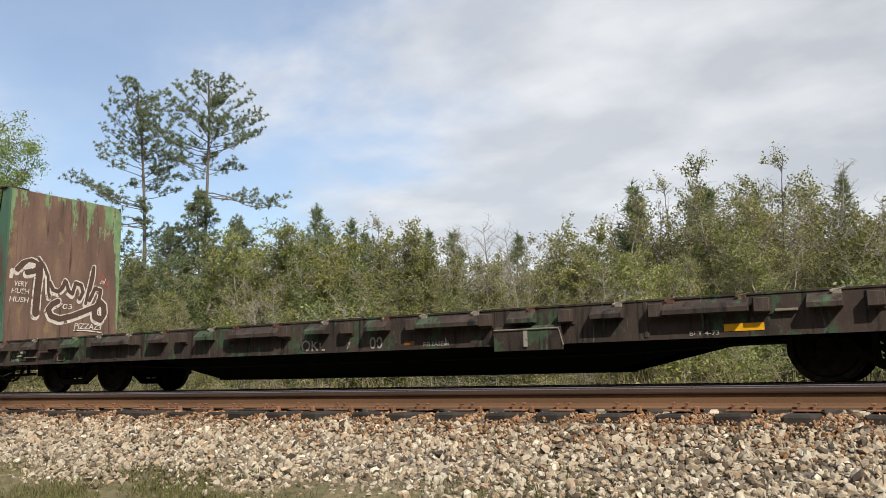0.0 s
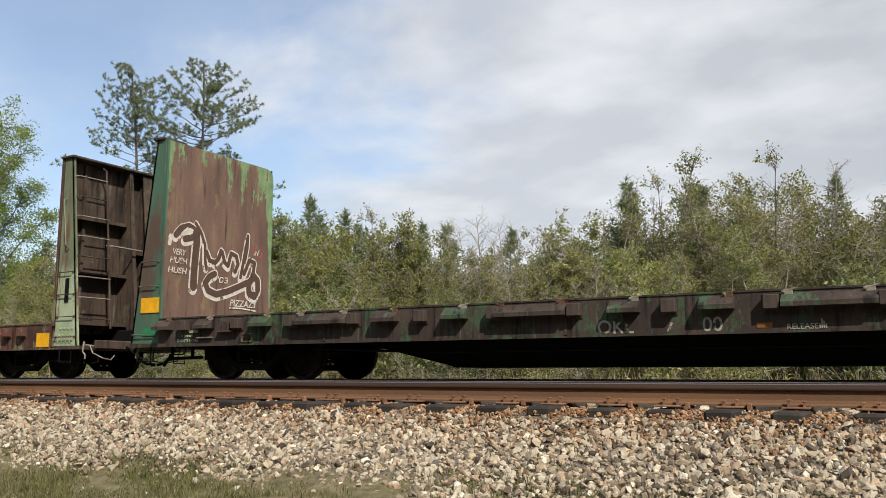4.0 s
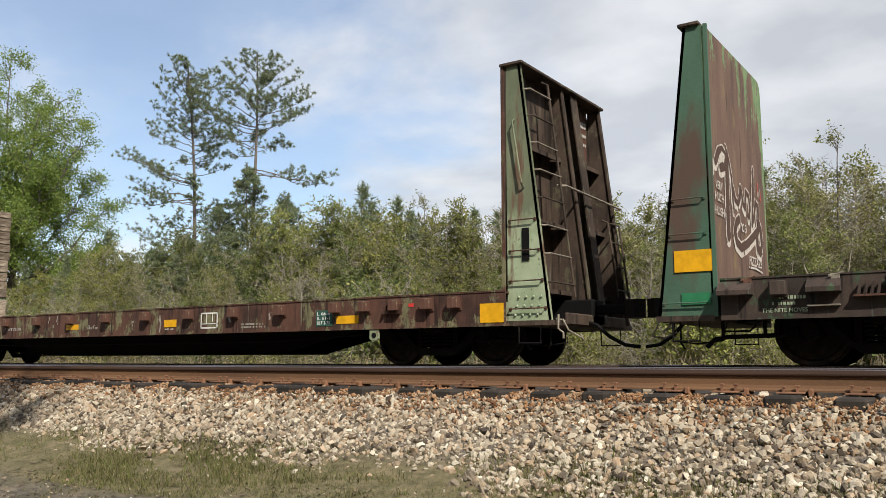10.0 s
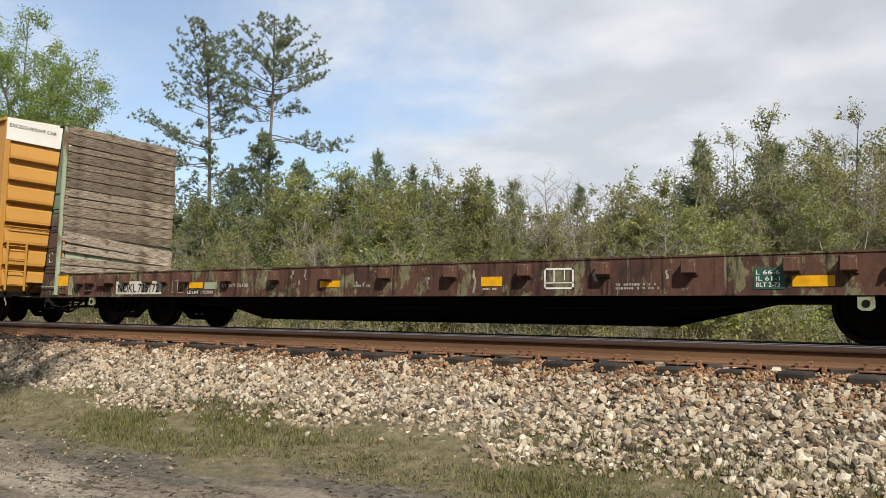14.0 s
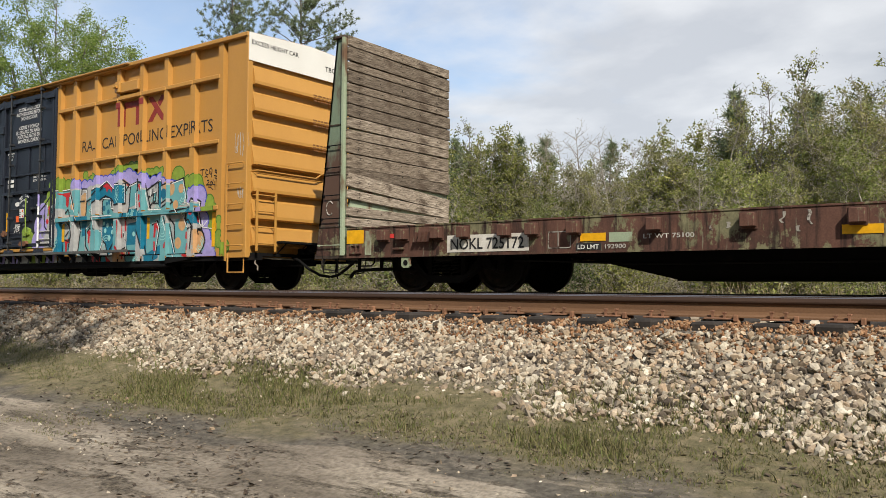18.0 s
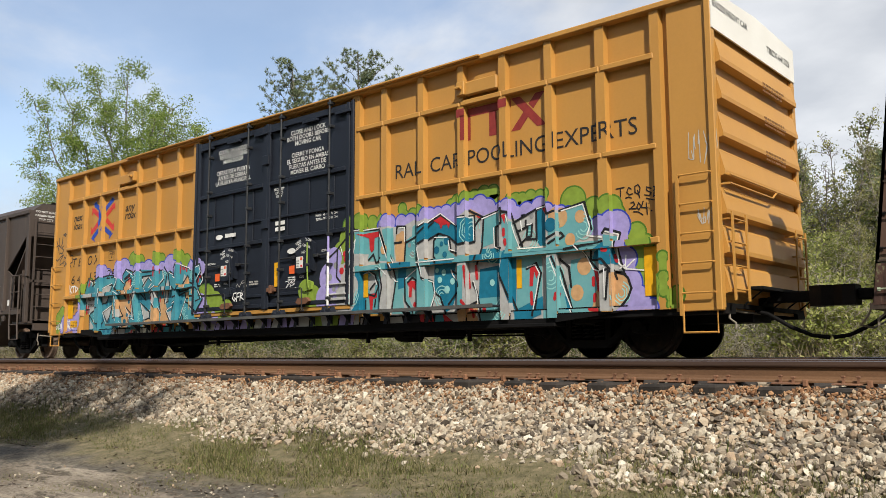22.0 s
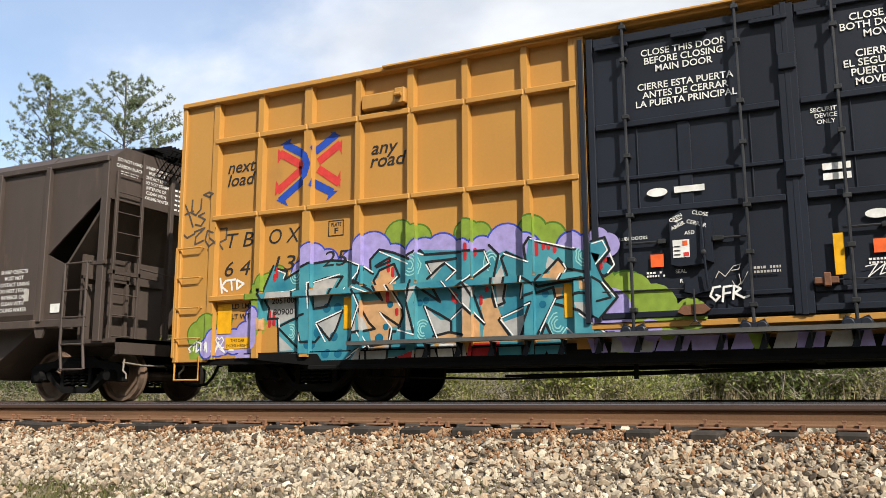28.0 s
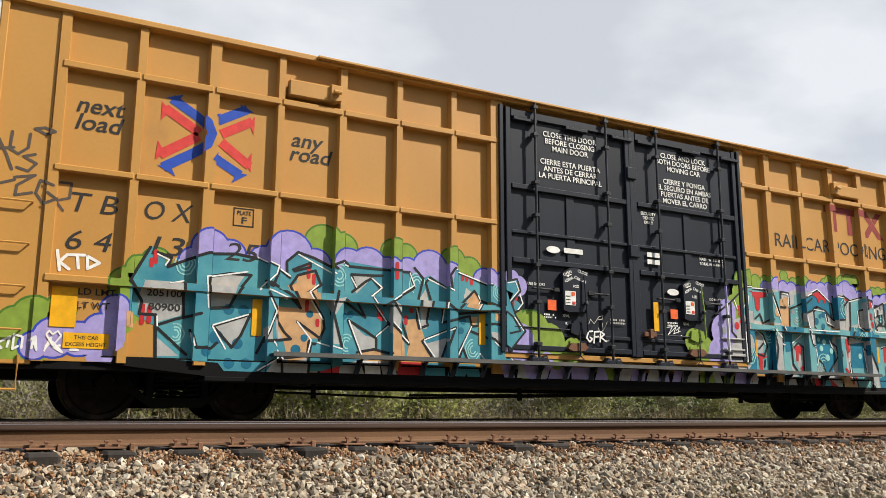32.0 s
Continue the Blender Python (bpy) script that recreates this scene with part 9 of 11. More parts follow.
def sprayed_side():
    c = box_car_thing
    spray(piece_south(), c)
    spray_layers(piece_north(), c)
    def strokes(mat, thick, lift, label, lines):
        """A hand-drawn tag: one part for each line of the can."""
        for k, pts in enumerate(lines):
            bm = bmesh.new()
            line_into(bm, pts, thick, 0.0004 * k)
            painted("tag", bm, mat, c, lift, label)

    strokes(SPRAY["white"], 0.035, 0.016, "white sprayed tag", [[(-8.66, 1.95), (-8.62, 1.72)], [(-8.55, 1.91), (-8.63, 1.82), (-8.52, 1.74)], [(-8.53, 1.91), (-8.36, 1.92)], [(-8.44, 1.91), (-8.42, 1.76)], [(-8.33, 1.91), (-8.32, 1.76), (-8.19, 1.84), (-8.33, 1.91)]])
    strokes(SPRAY["white"], 0.02, 0.03, "white sprayed heart", [[(-8.62, 0.84), (-8.70, 0.97), (-8.67, 1.01), (-8.63, 0.97), (-8.58, 1.01), (-8.54, 0.96), (-8.62, 0.84)]])
    strokes(plain("grey_black_tag", (0.09, 0.07, 0.055), 0.6), 0.032, 0.012, "thin grey-black sprayed tag",
            [[(-9.44, 3.05), (-9.32, 3.08), (-9.22, 3.10)], [(-9.40, 3.22), (-9.29, 3.01), (-9.22, 2.84)], [(-9.25, 3.29), (-9.26, 3.08), (-9.17, 3.03), (-9.07, 3.12), (-9.06, 3.29)], [(-8.99, 3.05), (-9.11, 3.01), (-8.97, 2.94), (-9.05, 2.84), (-9.17, 2.87)],
             [(-9.02, 3.36), (-8.91, 3.39), (-8.80, 3.35), (-8.90, 3.31), (-9.02, 3.36)], [(-9.43, 2.90), (-9.45, 2.75), (-9.33, 2.66), (-9.18, 2.72)], [(-9.18, 2.75), (-8.97, 2.80), (-9.15, 2.66), (-9.16, 2.54), (-8.99, 2.59)],
             [(-8.77, 2.70), (-8.91, 2.75), (-8.95, 2.59), (-8.86, 2.47), (-8.73, 2.54), (-8.83, 2.61)], [(-8.71, 2.77), (-8.57, 2.77), (-8.58, 2.59), (-8.73, 2.54), (-8.64, 2.43)]])
    scrawl(c, SPRAY["white"], -9.2, 0.76, 0.85, 0.2, 6, 4, 0.025, 0.02)
    strokes(SPRAY["black"], 0.018, 0.014, "thin black sprayed tag", [[(7.95, 2.42), (8.08, 2.43)], [(8.02, 2.42), (8.02, 2.3)], [(8.19, 2.39), (8.15, 2.42), (8.12, 2.35), (8.16, 2.31), (8.21, 2.32)], [(8.31, 2.3), (8.25, 2.33), (8.25, 2.42), (8.3, 2.44), (8.33, 2.39), (8.32, 2.32)], [(8.29, 2.36), (8.32, 2.25)], [(8.5, 2.36), (8.43, 2.39), (8.43, 2.34), (8.5, 2.3), (8.47, 2.26), (8.4, 2.28)],
             [(8.53, 2.24), (8.56, 2.36), (8.6, 2.36), (8.6, 2.31), (8.54, 2.3), (8.6, 2.23)], [(8.1, 2.27), (8.15, 2.28), (8.19, 2.26)], [(8.42, 2.23), (8.48, 2.21), (8.54, 2.19)]])
    strokes(SPRAY["black"], 0.018, 0.014, "thin black sprayed date", [[(8.18, 2.19), (8.22, 2.2), (8.24, 2.16), (8.17, 2.11), (8.26, 2.1)], [(8.3, 2.18), (8.27, 2.12), (8.3, 2.08), (8.34, 2.13), (8.3, 2.18)], [(8.37, 2.19), (8.34, 2.11), (8.43, 2.09)], [(8.42, 2.16), (8.43, 2.0)], [(8.15, 2.11), (8.16, 2.1)], [(8.49, 2.05), (8.5, 2.04)], [(8.22, 2.06), (8.29, 2.05), (8.36, 2.0)]])
    scrawl(c, GREY_WHITE, 9.1, 2.55, 0.42, 0.5, 6, 8, 0.012)
    scrawl(c, GREY_WHITE, 9.2, 1.75, 0.3, 0.25, 5, 9, 0.012)
    strokes(SPRAY["white"], 0.026, 0.10, "white sprayed tag", [[(-0.94, 1.36), (-1.02, 1.35), (-1.06, 1.25), (-1.0, 1.19), (-0.95, 1.24), (-0.99, 1.26)], [(-0.92, 1.18), (-0.90, 1.35), (-0.81, 1.36)], [(-0.91, 1.27), (-0.83, 1.28)], [(-0.80, 1.20), (-0.78, 1.36), (-0.71, 1.32), (-0.78, 1.27), (-0.68, 1.21), (-0.62, 1.23)]])
    strokes(GREY_WHITE, 0.010, 0.02, "thin white scrawl", [[(-0.99, 1.47), (-0.95, 1.55), (-0.88, 1.48), (-0.78, 1.60), (-0.70, 1.62), (-0.72, 1.56), (-0.80, 1.55)], [(-0.72, 1.50), (-0.70, 1.38), (-0.62, 1.52)], [(-0.80, 1.42), (-0.76, 1.34), (-0.70, 1.40)]])
    strokes(SPRAY["white"], 0.012, 0.02, "thin white scrawl", [[(0.64, 1.50), (0.76, 1.52), (0.66, 1.38), (0.84, 1.52), (0.78, 1.40), (0.93, 1.45)], [(0.84, 1.46), (0.92, 1.52), (0.88, 1.42)], [(0.94, 1.38), (1.0, 1.36)]])
    # ends of the letters that run onto the door
    for key, pts in (("teal", [(-2.54, 2.02), (-2.34, 2.06), (-2.28, 1.90), (-2.44, 1.72), (-2.36, 1.52), (-2.20, 1.30), (-2.44, 1.04), (-2.54, 1.10)]), ("tan", [(-2.52, 1.56), (-2.40, 1.50), (-2.28, 1.30), (-2.44, 1.28)]), ("grey", [(-2.52, 1.90), (-2.40, 1.86), (-2.46, 1.74)])):
        painted("graffiti", shape_of([pts]), SPRAY[key], c, 0.056 + 0.001 * len(key), "end of a sprayed letter on the door edge")
    strokes(SPRAY["black"], 0.03, 0.064, STROKES["black"], [[(-2.52, 2.04), (-2.33, 2.08), (-2.27, 1.90), (-2.44, 1.72), (-2.36, 1.52), (-2.19, 1.30), (-2.44, 1.03)], [(-2.52, 1.58), (-2.40, 1.50), (-2.28, 1.30), (-2.46, 1.26)]])
    strokes(SPRAY["white"], 0.016, 0.068, STROKES["white"], [[(-2.50, 2.01), (-2.36, 2.04), (-2.30, 1.91), (-2.46, 1.74)], [(-2.38, 1.50), (-2.23, 1.31)]])
    # overspray at the foot of the doors
    for key, items in (("green", [(-2.0, 1.35, 0.25), (-1.75, 1.15, 0.3), (-1.3, 1.05, 0.2), (-1.6, 0.86, 0.12), (1.25, 1.3, 0.22), (1.45, 1.15, 0.25), (2.25, 1.95, 0.22), (2.4, 2.2, 0.2)]),
                       ("purple", [(-2.30, 1.98, 0.16), (-2.42, 2.08, 0.14), (-2.3, 1.15, 0.28), (-2.1, 0.88, 0.16), (-1.8, 0.87, 0.14), (1.95, 1.5, 0.3), (1.85, 1.1, 0.3), (2.05, 1.85, 0.22), (1.9, 0.88, 0.14)]), ("grey", [(2.4, 1.6, 0.22), (2.45, 1.3, 0.25), (2.4, 1.05, 0.22)])):
        bm = bmesh.new()
        for i, (x, z, r) in enumerate(items):
            disc_into(bm, x, z, r, 18, 0.0003 * i)
        painted("graffiti", bm, SPRAY[key], c, 0.006 + 0.002 * len(key) % 3, "overspray on the lower doors")


sprayed_side()
sill_strip()
post_paint()


def bulkhead_tag():
    """White looping tag with dark letter bodies across the steel bulkhead sheet of the green flat car."""
    x = -10.1 + 0.64 + 0.006
    TAG_WHITE = surface("worn_white_spray", (0.62, 0.58, 0.53), (0.42, 0.36, 0.31), 9, 0.7, 0, 0.1, stain=(0.13, 0.08, 0.06), stain_at=(0.56, 0.62), stain_scale=9)
    body = plain("rusty_tag_fill", (0.085, 0.050, 0.038), 0.75)

    def stroke(pts, w, lift, mat, label):
        b = bmesh.new()
        line_into(b, pts, w)
        for v in b.verts:
            v.co = (x + lift - v.co.y, v.co.x, v.co.z)
        part("tag", b, mat, car_a, label)

    for k, (pts, w) in enumerate((
            ([(-1.18, 2.68), (-1.06, 2.82), (-0.86, 2.89), (-0.68, 2.82), (-0.72, 2.70), (-0.95, 2.63)], 0.13),
            ([(-0.66, 2.78), (-0.66, 2.54), (-0.69, 2.15), (-0.70, 1.74)], 0.17),
            ([(-0.70, 2.97), (-0.55, 2.80), (-0.44, 2.58), (-0.42, 2.27), (-0.39, 2.14)], 0.07),
            ([(-0.39, 2.44), (-0.30, 2.29), (-0.16, 2.26), (-0.06, 2.36), (-0.01, 2.52)], 0.09),
            ([(0.02, 2.50), (0.10, 2.30), (0.20, 2.24), (0.27, 2.50), (0.42, 2.46), (0.48, 2.30), (0.40, 2.14)], 0.09),
            ([(0.56, 2.04), (0.62, 2.32), (0.70, 2.72), (0.74, 2.92), (0.73, 2.66), (0.66, 2.36)], 0.08),
            ([(0.66, 2.12), (0.80, 2.42), (0.96, 2.38), (0.92, 2.12)], 0.09),
            ([(0.92, 2.12), (1.06, 2.02), (1.08, 1.84), (0.98, 1.68), (0.82, 1.74), (0.80, 1.94), (0.90, 2.04)], 0.15),
            ([(0.78, 1.96), (0.50, 1.84), (0.20, 1.72), (-0.10, 1.64), (-0.32, 1.70), (-0.40, 1.84), (-0.30, 1.97), (-0.16, 2.04)], 0.13),
            )):
        stroke([(p - 0.01, q - 0.05) for p, q in pts], w + 0.055, 0.0003 * k, TAG_WHITE, "white looping sprayed tag")
        stroke([(p + 0.015, q + 0.012) for p, q in pts], w + 0.03, 0.0003 * k + 0.0001, TAG_WHITE, "white looping sprayed tag")
        stroke(pts, w, 0.004 + 0.0003 * k, body, "dark body of the sprayed tag")
    for pts, w in (([(-1.00, 2.76), (-0.90, 2.84), (-0.78, 2.82), (-0.84, 2.74)], 0.05), ([(-1.31, 2.64), (-1.33, 2.50)], 0.09), ([(0.94, 1.90), (0.98, 1.80)], 0.05), ([(0.28, 1.40), (0.62, 1.41), (1.02, 1.38)], 0.03)):
        stroke(pts, w, 0.009, TAG_WHITE, "white fleck of the sprayed tag")
    turn = Matrix.Rotation(radians(90), 3, "Z")
    for text, y, z, size, wide, mat in (("VERY", -1.24, 2.31, 0.16, 0.32, TAG_WHITE), ("HUSH", -1.30, 2.15, 0.16, 0.42, TAG_WHITE), ("HUSH", -1.34, 1.96, 0.16, 0.46, TAG_WHITE), ("'03", -0.08, 1.88, 0.17, 0.30, TAG_WHITE), ("PIZZAZ3", 0.28, 1.44, 0.19, 0.74, TAG_WHITE)):
        part("tag", moved(lettering(text, size, wide, 0.15), x + 0.010, y, z, turn), mat, car_a, "small white sprayed writing")
    rng = random.Random(31)
    for k in range(5):
        a = 0.93 + 0.16 * rng.random()
        stroke([(a, 2.5 + 0.32 * rng.random()), (a + 0.05, 2.5 + 0.32 * rng.random()), (a + 0.08 * rng.random(), 2.5 + 0.32 * rng.random())], 0.018, 0.006, LOGO_RED if k % 2 else TAG_WHITE, "small sprayed scribble")


bulkhead_tag()


# ---- train: dark covered hopper ----
HOPPER_WHEEL = surface("rusty_worn_wheel", (0.22, 0.15, 0.11), (0.09, 0.062, 0.048), 5.0, 0.55, 0.3, 0.2)
TRUCK_BROWN = surface("dusty_brown_truck_steel", (0.26, 0.19, 0.145), (0.12, 0.088, 0.068), 5.0, 0.8, 0, 0.3, spec=0.2)


def hopper():
    car = thing("hopper_car", "dark brown covered hopper car with white painted notices", "hopper car", CAR_H, FAR, 0, "freight train")
    L, E, P = 8.35, 7.95, 8.35          # coupling length, end sheet, end platform
    bm = bmesh.new()
    prism(bm, [(-1.5, 1.35), (-1.58, 1.55), (-1.58, 4.25), (-1.25, 4.55), (1.25, 4.55), (1.58, 4.25), (1.58, 1.55), (1.5, 1.35)], "x", -6.3, 6.3)
    part("body", bm, HOPPER, car)
    for s in (-1, 1):
        def pr(bm, outline, y0, y1):
            prism(bm, [(s * u, z) for u, z in outline], "y", y0, y1)
        def bx(bm, u0, u1, y0, y1, z0, z1, bevel=0.0):
            box(bm, min(s * u0, s * u1), max(s * u0, s * u1), y0, y1, z0, z1, bevel)
        for sy in (-1, 1):
            bm = bmesh.new()
            pr(bm, [(6.29, 1.37), (7.05, 1.37), (7.05, 2.40), (6.56, 2.62), (7.80, 3.58), (E, 3.58), (E, 4.26), (6.29, 4.26)], min(sy * 1.54, sy * 1.578), max(sy * 1.54, sy * 1.578))
            part("end_side_sheet", bm, HOPPER, car, "dark side sheet cut away over the end bay")
            bm = bmesh.new()
            bx(bm, 7.80, 7.96, sy * 1.56 - 0.045, sy * 1.56 + 0.045, 1.02, 4.26, 0.01)
            part("corner_post", bm, HOPPER, car)
        bm = bmesh.new()
        prism(bm, [(-1.57, 3.54), (-1.57, 4.26), (-1.24, 4.54), (1.24, 4.54), (1.57, 4.26), (1.57, 3.54)], "x", min(s * (E - 0.02), s * (E + 0.015)), max(s * (E - 0.02), s * (E + 0.015)))
        part("end_top_sheet", bm, HOPPER, car, "dark end sheet under the roof")
        bm = bmesh.new()
        prism(bm, [(-1.57, 4.24), (-1.24, 4.54), (1.24, 4.54), (1.57, 4.24)], "x", min(s * 6.28, s * (E - 0.02)), max(s * 6.28, s * (E - 0.02)))
        part("end_roof", bm, HOPPER, car)
        bm = bmesh.new()
        pr(bm, [(E - 0.03, 3.52), (E - 0.03, 3.60), (6.2, 1.45), (6.2, 1.38)], -1.53, 1.53)
        part("slope_sheet", bm, HOPPER, car, "dark sloping end sheet")
        bm = bmesh.new(); bx(bm, 7.28, 7.33, -1.45, 0.5, 1.08, 2.60); bx(bm, 7.26, 7.40, -0.5, -0.44, 1.08, 2.6); bx(bm, 7.27, 7.40, -1.45, 0.5, 2.16, 2.22)
        part("bolster_web", bm, HOPPER, car, "upright web plate over the truck")
        for y in (-0.08, 0.60, 1.46):
            bm = bmesh.new(); bx(bm, E + 0.012, E + 0.09, y - 0.045, y + 0.045, 1.05, 4.2 if y > 1 else 4.48, 0.008)
            part("end_post", bm, HOPPER, car, "dark upright post on the end of the car")
        bm = bmesh.new()
        for y0, y1, u in ((0.95, 1.40, E + 0.08), (0.95, 1.40, P - 0.03)):
            for y in (y0, y1):
                rod(bm, [(s * u, y, 1.07), (s * u, y, 2.2)], 0.022, 6)
            for z in (1.62, 2.2):
                rod(bm, [(s * u, y0, z), (s * u, y1, z)], 0.016, 6)
        for y in (0.95, 1.40):
            rod(bm, [(s * (E + 0.08), y, 2.2), (s * (P - 0.03), y, 2.2)], 0.018, 6)
        part("end_railing", bm, BLACK_STEEL, car, "black railing on the end platform")
        bm = bmesh.new()
        bx(bm, 6.9, P, -1.5, 1.5, 1.0, 1.07); bx(bm, P - 0.1, P, -1.5, 1.5, 0.80, 1.07)
        part("end_platform", bm, HOPPER, car)
        # tall ladder on the end sheet, beside the corner
        bm = bmesh.new()
        for y in (-1.44, -0.84):
            bx(bm, E + 0.05, E + 0.10, y - 0.03, y + 0.03, 1.02, 4.05 if y < -1 else 4.5, 0.006)
        part("ladder_stile", bm, HOPPER, car)
        for k in range(9):
            z = 1.12 + 0.365 * k
            bm = bmesh.new(); rod(bm, [(s * (E + 0.085), -1.46, z), (s * (E + 0.085), -0.82, z)], 0.013, 6)
            part("rung", bm, HOPPER, car)
        bm = bmesh.new(); bx(bm, 7.66, E + 0.06, -1.62, -1.56, 2.36, 2.42); bx(bm, E + 0.02, E + 0.10, -1.5, -0.3, 2.20, 2.27)
        part("ladder_bracket", bm, HOPPER, car)
        bm = bmesh.new()
        for u in (7.14, 7.68):
            rod(bm, [(s * u, -1.62, 2.42), (s * u, -1.68, 2.40), (s * u, -1.68, 0.98), (s * (u + 0.06), -1.68, 0.55)], 0.026, 6)
        for z in (0.55, 0.98, 1.45, 1.92, 2.40):
            rod(bm, [(s * 7.16, -1.685, z), (s * 7.72, -1.685, z)], 0.016, 6)
        bx(bm, 7.08, 7.72, -1.69, -1.62, 1.28, 1.42)
        part("low_ladder", bm, HOPPER, car, "dark steel ladder with a stirrup step")
        bm = bmesh.new()
        rod(bm, [(s * (E + 0.1), -0.84, 2.36), (s * (E + 0.14), 0.0, 2.30), (s * (E + 0.12), 0.5, 2.33), (s * (P - 0.03), 1.4, 2.22)], 0.014, 6)
        part("end_rail", bm, HOPPER, car)
        # overhanging end of the roof walk, on a lattice bracket
        bm = bmesh.new()
        for k in range(14):
            bx(bm, E - 0.45, E + 0.5, -0.62 + k * 0.095, -0.605 + k * 0.095, 4.64, 4.68)
        for u in (E - 0.45, E + 0.0, E + 0.46):
            bx(bm, u, u + 0.04, -0.63, 0.64, 4.60, 4.64)
        part("end_grating", bm, BLACK_STEEL, car, "black grating over the end of the roof")
        bm = bmesh.new()
        for k in range(9):
            y = -0.5 + k * 0.125
            rod(bm, [(s * (E + 0.02), y, 4.18), (s * (E + 0.42), y, 4.6)], 0.012, 5)
        for q in (0.25, 0.6):
            rod(bm, [(s * (E + 0.4 * q + 0.03), -0.5, 4.18 + 0.42 * q), (s * (E + 0.4 * q + 0.03), 0.5, 4.18 + 0.42 * q)], 0.012, 5)
        part("lattice_bracket", bm, BLACK_STEEL, car, "black lattice bracket under the grating")
        bm = bmesh.new(); pr(bm, [(6.32, 1.36), (6.66, 1.36), (6.56, 1.12), (6.42, 1.12)], -1.60, -1.56)
        part("jacking_lug", bm, HOPPER, car)
    for k in range(11):
        bm = bmesh.new(); box(bm, -6.5 + k * 1.3 - 0.06, -6.5 + k * 1.3 + 0.06, -1.66, -1.56, 1.40, 4.25, 0.012)
        part("side_stake", bm, HOPPER, car)
    bm = bmesh.new()
    box(bm, -7.96, 7.96, -1.64, -1.5, 4.20, 4.32, 0.015)
    part("top_chord", bm, HOPPER, car)
    bm = bmesh.new(); box(bm, -7.05, 7.05, -1.63, -1.4, 1.30, 1.44, 0.01)
    part("side_sill", bm, HOPPER, car)
    bm = bmesh.new()
    for k in range(3):
        x = -4.2 + k * 4.2
        prism(bm, [(x - 2.0, 1.4), (x + 2.0, 1.4), (x + 0.4, 0.42), (x - 0.4, 0.42)], "y", -1.3, 1.3)
    box(bm, -L, L, -0.3, 0.3, 0.8, 1.1)
    part("discharge_chute", bm, HOPPER, car, "dark tapered discharge chutes")
    bm = bmesh.new()
    for y in (-0.55, 0.55, 0.0):
        box(bm, -L + 0.3, L - 0.3, y - 0.16, y + 0.16, 4.64, 4.68)
    for k in range(14):
        box(bm, -L + 0.5 + k * 1.2, -L + 0.56 + k * 1.2, -0.9, 0.9, 4.54, 4.64)
    for k in range(5):
        turned_up(bm, -6 + k * 3.0, 0.35, 4.55, 4.75)
    part("running_board", bm, BLACK_STEEL, car, "grating walkway and hatches on the roof")
    def block(lines, x, y, z, size, gap, mat=WHITE):
        for i, t in enumerate(lines):
            part("lettering", moved(lettering(t, size, align="CENTER"), x, y, z - i * gap), mat, car, "white notice")
    turn = Matrix.Rotation(radians(90), 3, "Z")
    block(["SHARP OBJECTS", "MUST NOT", "CONTACT LINING", "DO NOT STEAM", "INTERIOR OR", "CLEAN WITH", "BOILING WATER"], 5.72, -1.59, 2.33, 0.1, 0.118)
    patch(car, "sticker", WHITE, 6.72, 6.95, 1.56, 1.72, -1.59)
    patch(car, "sticker", GREY_WHITE, 6.02, 6.14, 1.8, 2.02, -1.59)
    def end_block(lines, y, z, size, gap):
        for i, t in enumerate(lines):
            part("lettering", moved(lettering(t, size, align="CENTER"), E + 0.018, y, z - i * gap, turn), WHITE, car, "white notice")
    end_block(["DO NOT LOAD", "CARBON BLACK", "OVER 225\u00b0F"], -1.13, 4.26, 0.085, 0.115)
    end_block(["SHARP OBJECTS", "MUST NOT", "CONTACT LINING", "DO NOT STEAM", "INTERIOR OR", "CLEAN WITH", "BOILING WATER"], -0.45, 4.27, 0.085, 0.096)
    end_block(["TCMX", "96168"], 1.02, 4.10, 0.17, 0.21)
    for i in range(5):
        bm = bmesh.new()
        for q in range(5):
            box(bm, E + 0.017, E + 0.019, 0.04 + q * 0.1, 0.04 + q * 0.1 + 0.07, 4.0 - i * 0.095, 4.035 - i * 0.095)
        part("small_print", bm, WHITE, car)
    add_truck(car, -6.87, 0.87, TRUCK_BROWN, HOPPER_WHEEL); add_truck(car, 6.87, 0.87, TRUCK_BROWN, HOPPER_WHEEL)
    coupler_end(car, -L, -1); coupler_end(car, L, 1, 0.35)
    return car


def turned_up(bm, x, r, z0, z1):
    prism(bm, [(x + r * math.cos(a), r * math.sin(a)) for a in (2 * math.pi * k / 16 for k in range(16))], "z", z0, z1)


hopper_car = hopper()
TRAIN = [(car_a, CAR_A), (car_b, CAR_B), (box_car_thing, CAR_X), (hopper_car, CAR_H)]


# ---- trees ----
BARK = surface("grey_brown_bark", (0.185, 0.16, 0.14), (0.085, 0.072, 0.063), 6, 0.95, 0, 0.8, streak=(3, 3, 0.5), grit=25)
TWIG = surface("pale_twigs", (0.36, 0.325, 0.27), (0.20, 0.175, 0.14), 4, 0.9, 0, 0.0)
LEAF_SPRING = island_mat("spring_leaves", [(0.0, (0.16, 0.20, 0.05)), (0.4, (0.27, 0.315, 0.085)), (0.75, (0.385, 0.415, 0.135)), (1.0, (0.49, 0.49, 0.22))], 0.6, 3, 0.0, 0.45, 0.3)
LEAF_OLIVE = island_mat("olive_leaves", [(0.0, (0.132, 0.159, 0.038)), (0.4, (0.237, 0.26, 0.068)), (0.75, (0.341, 0.348, 0.105)), (1.0, (0.473, 0.448, 0.18))], 0.65, 3, 0.0, 0.45, 0.3)
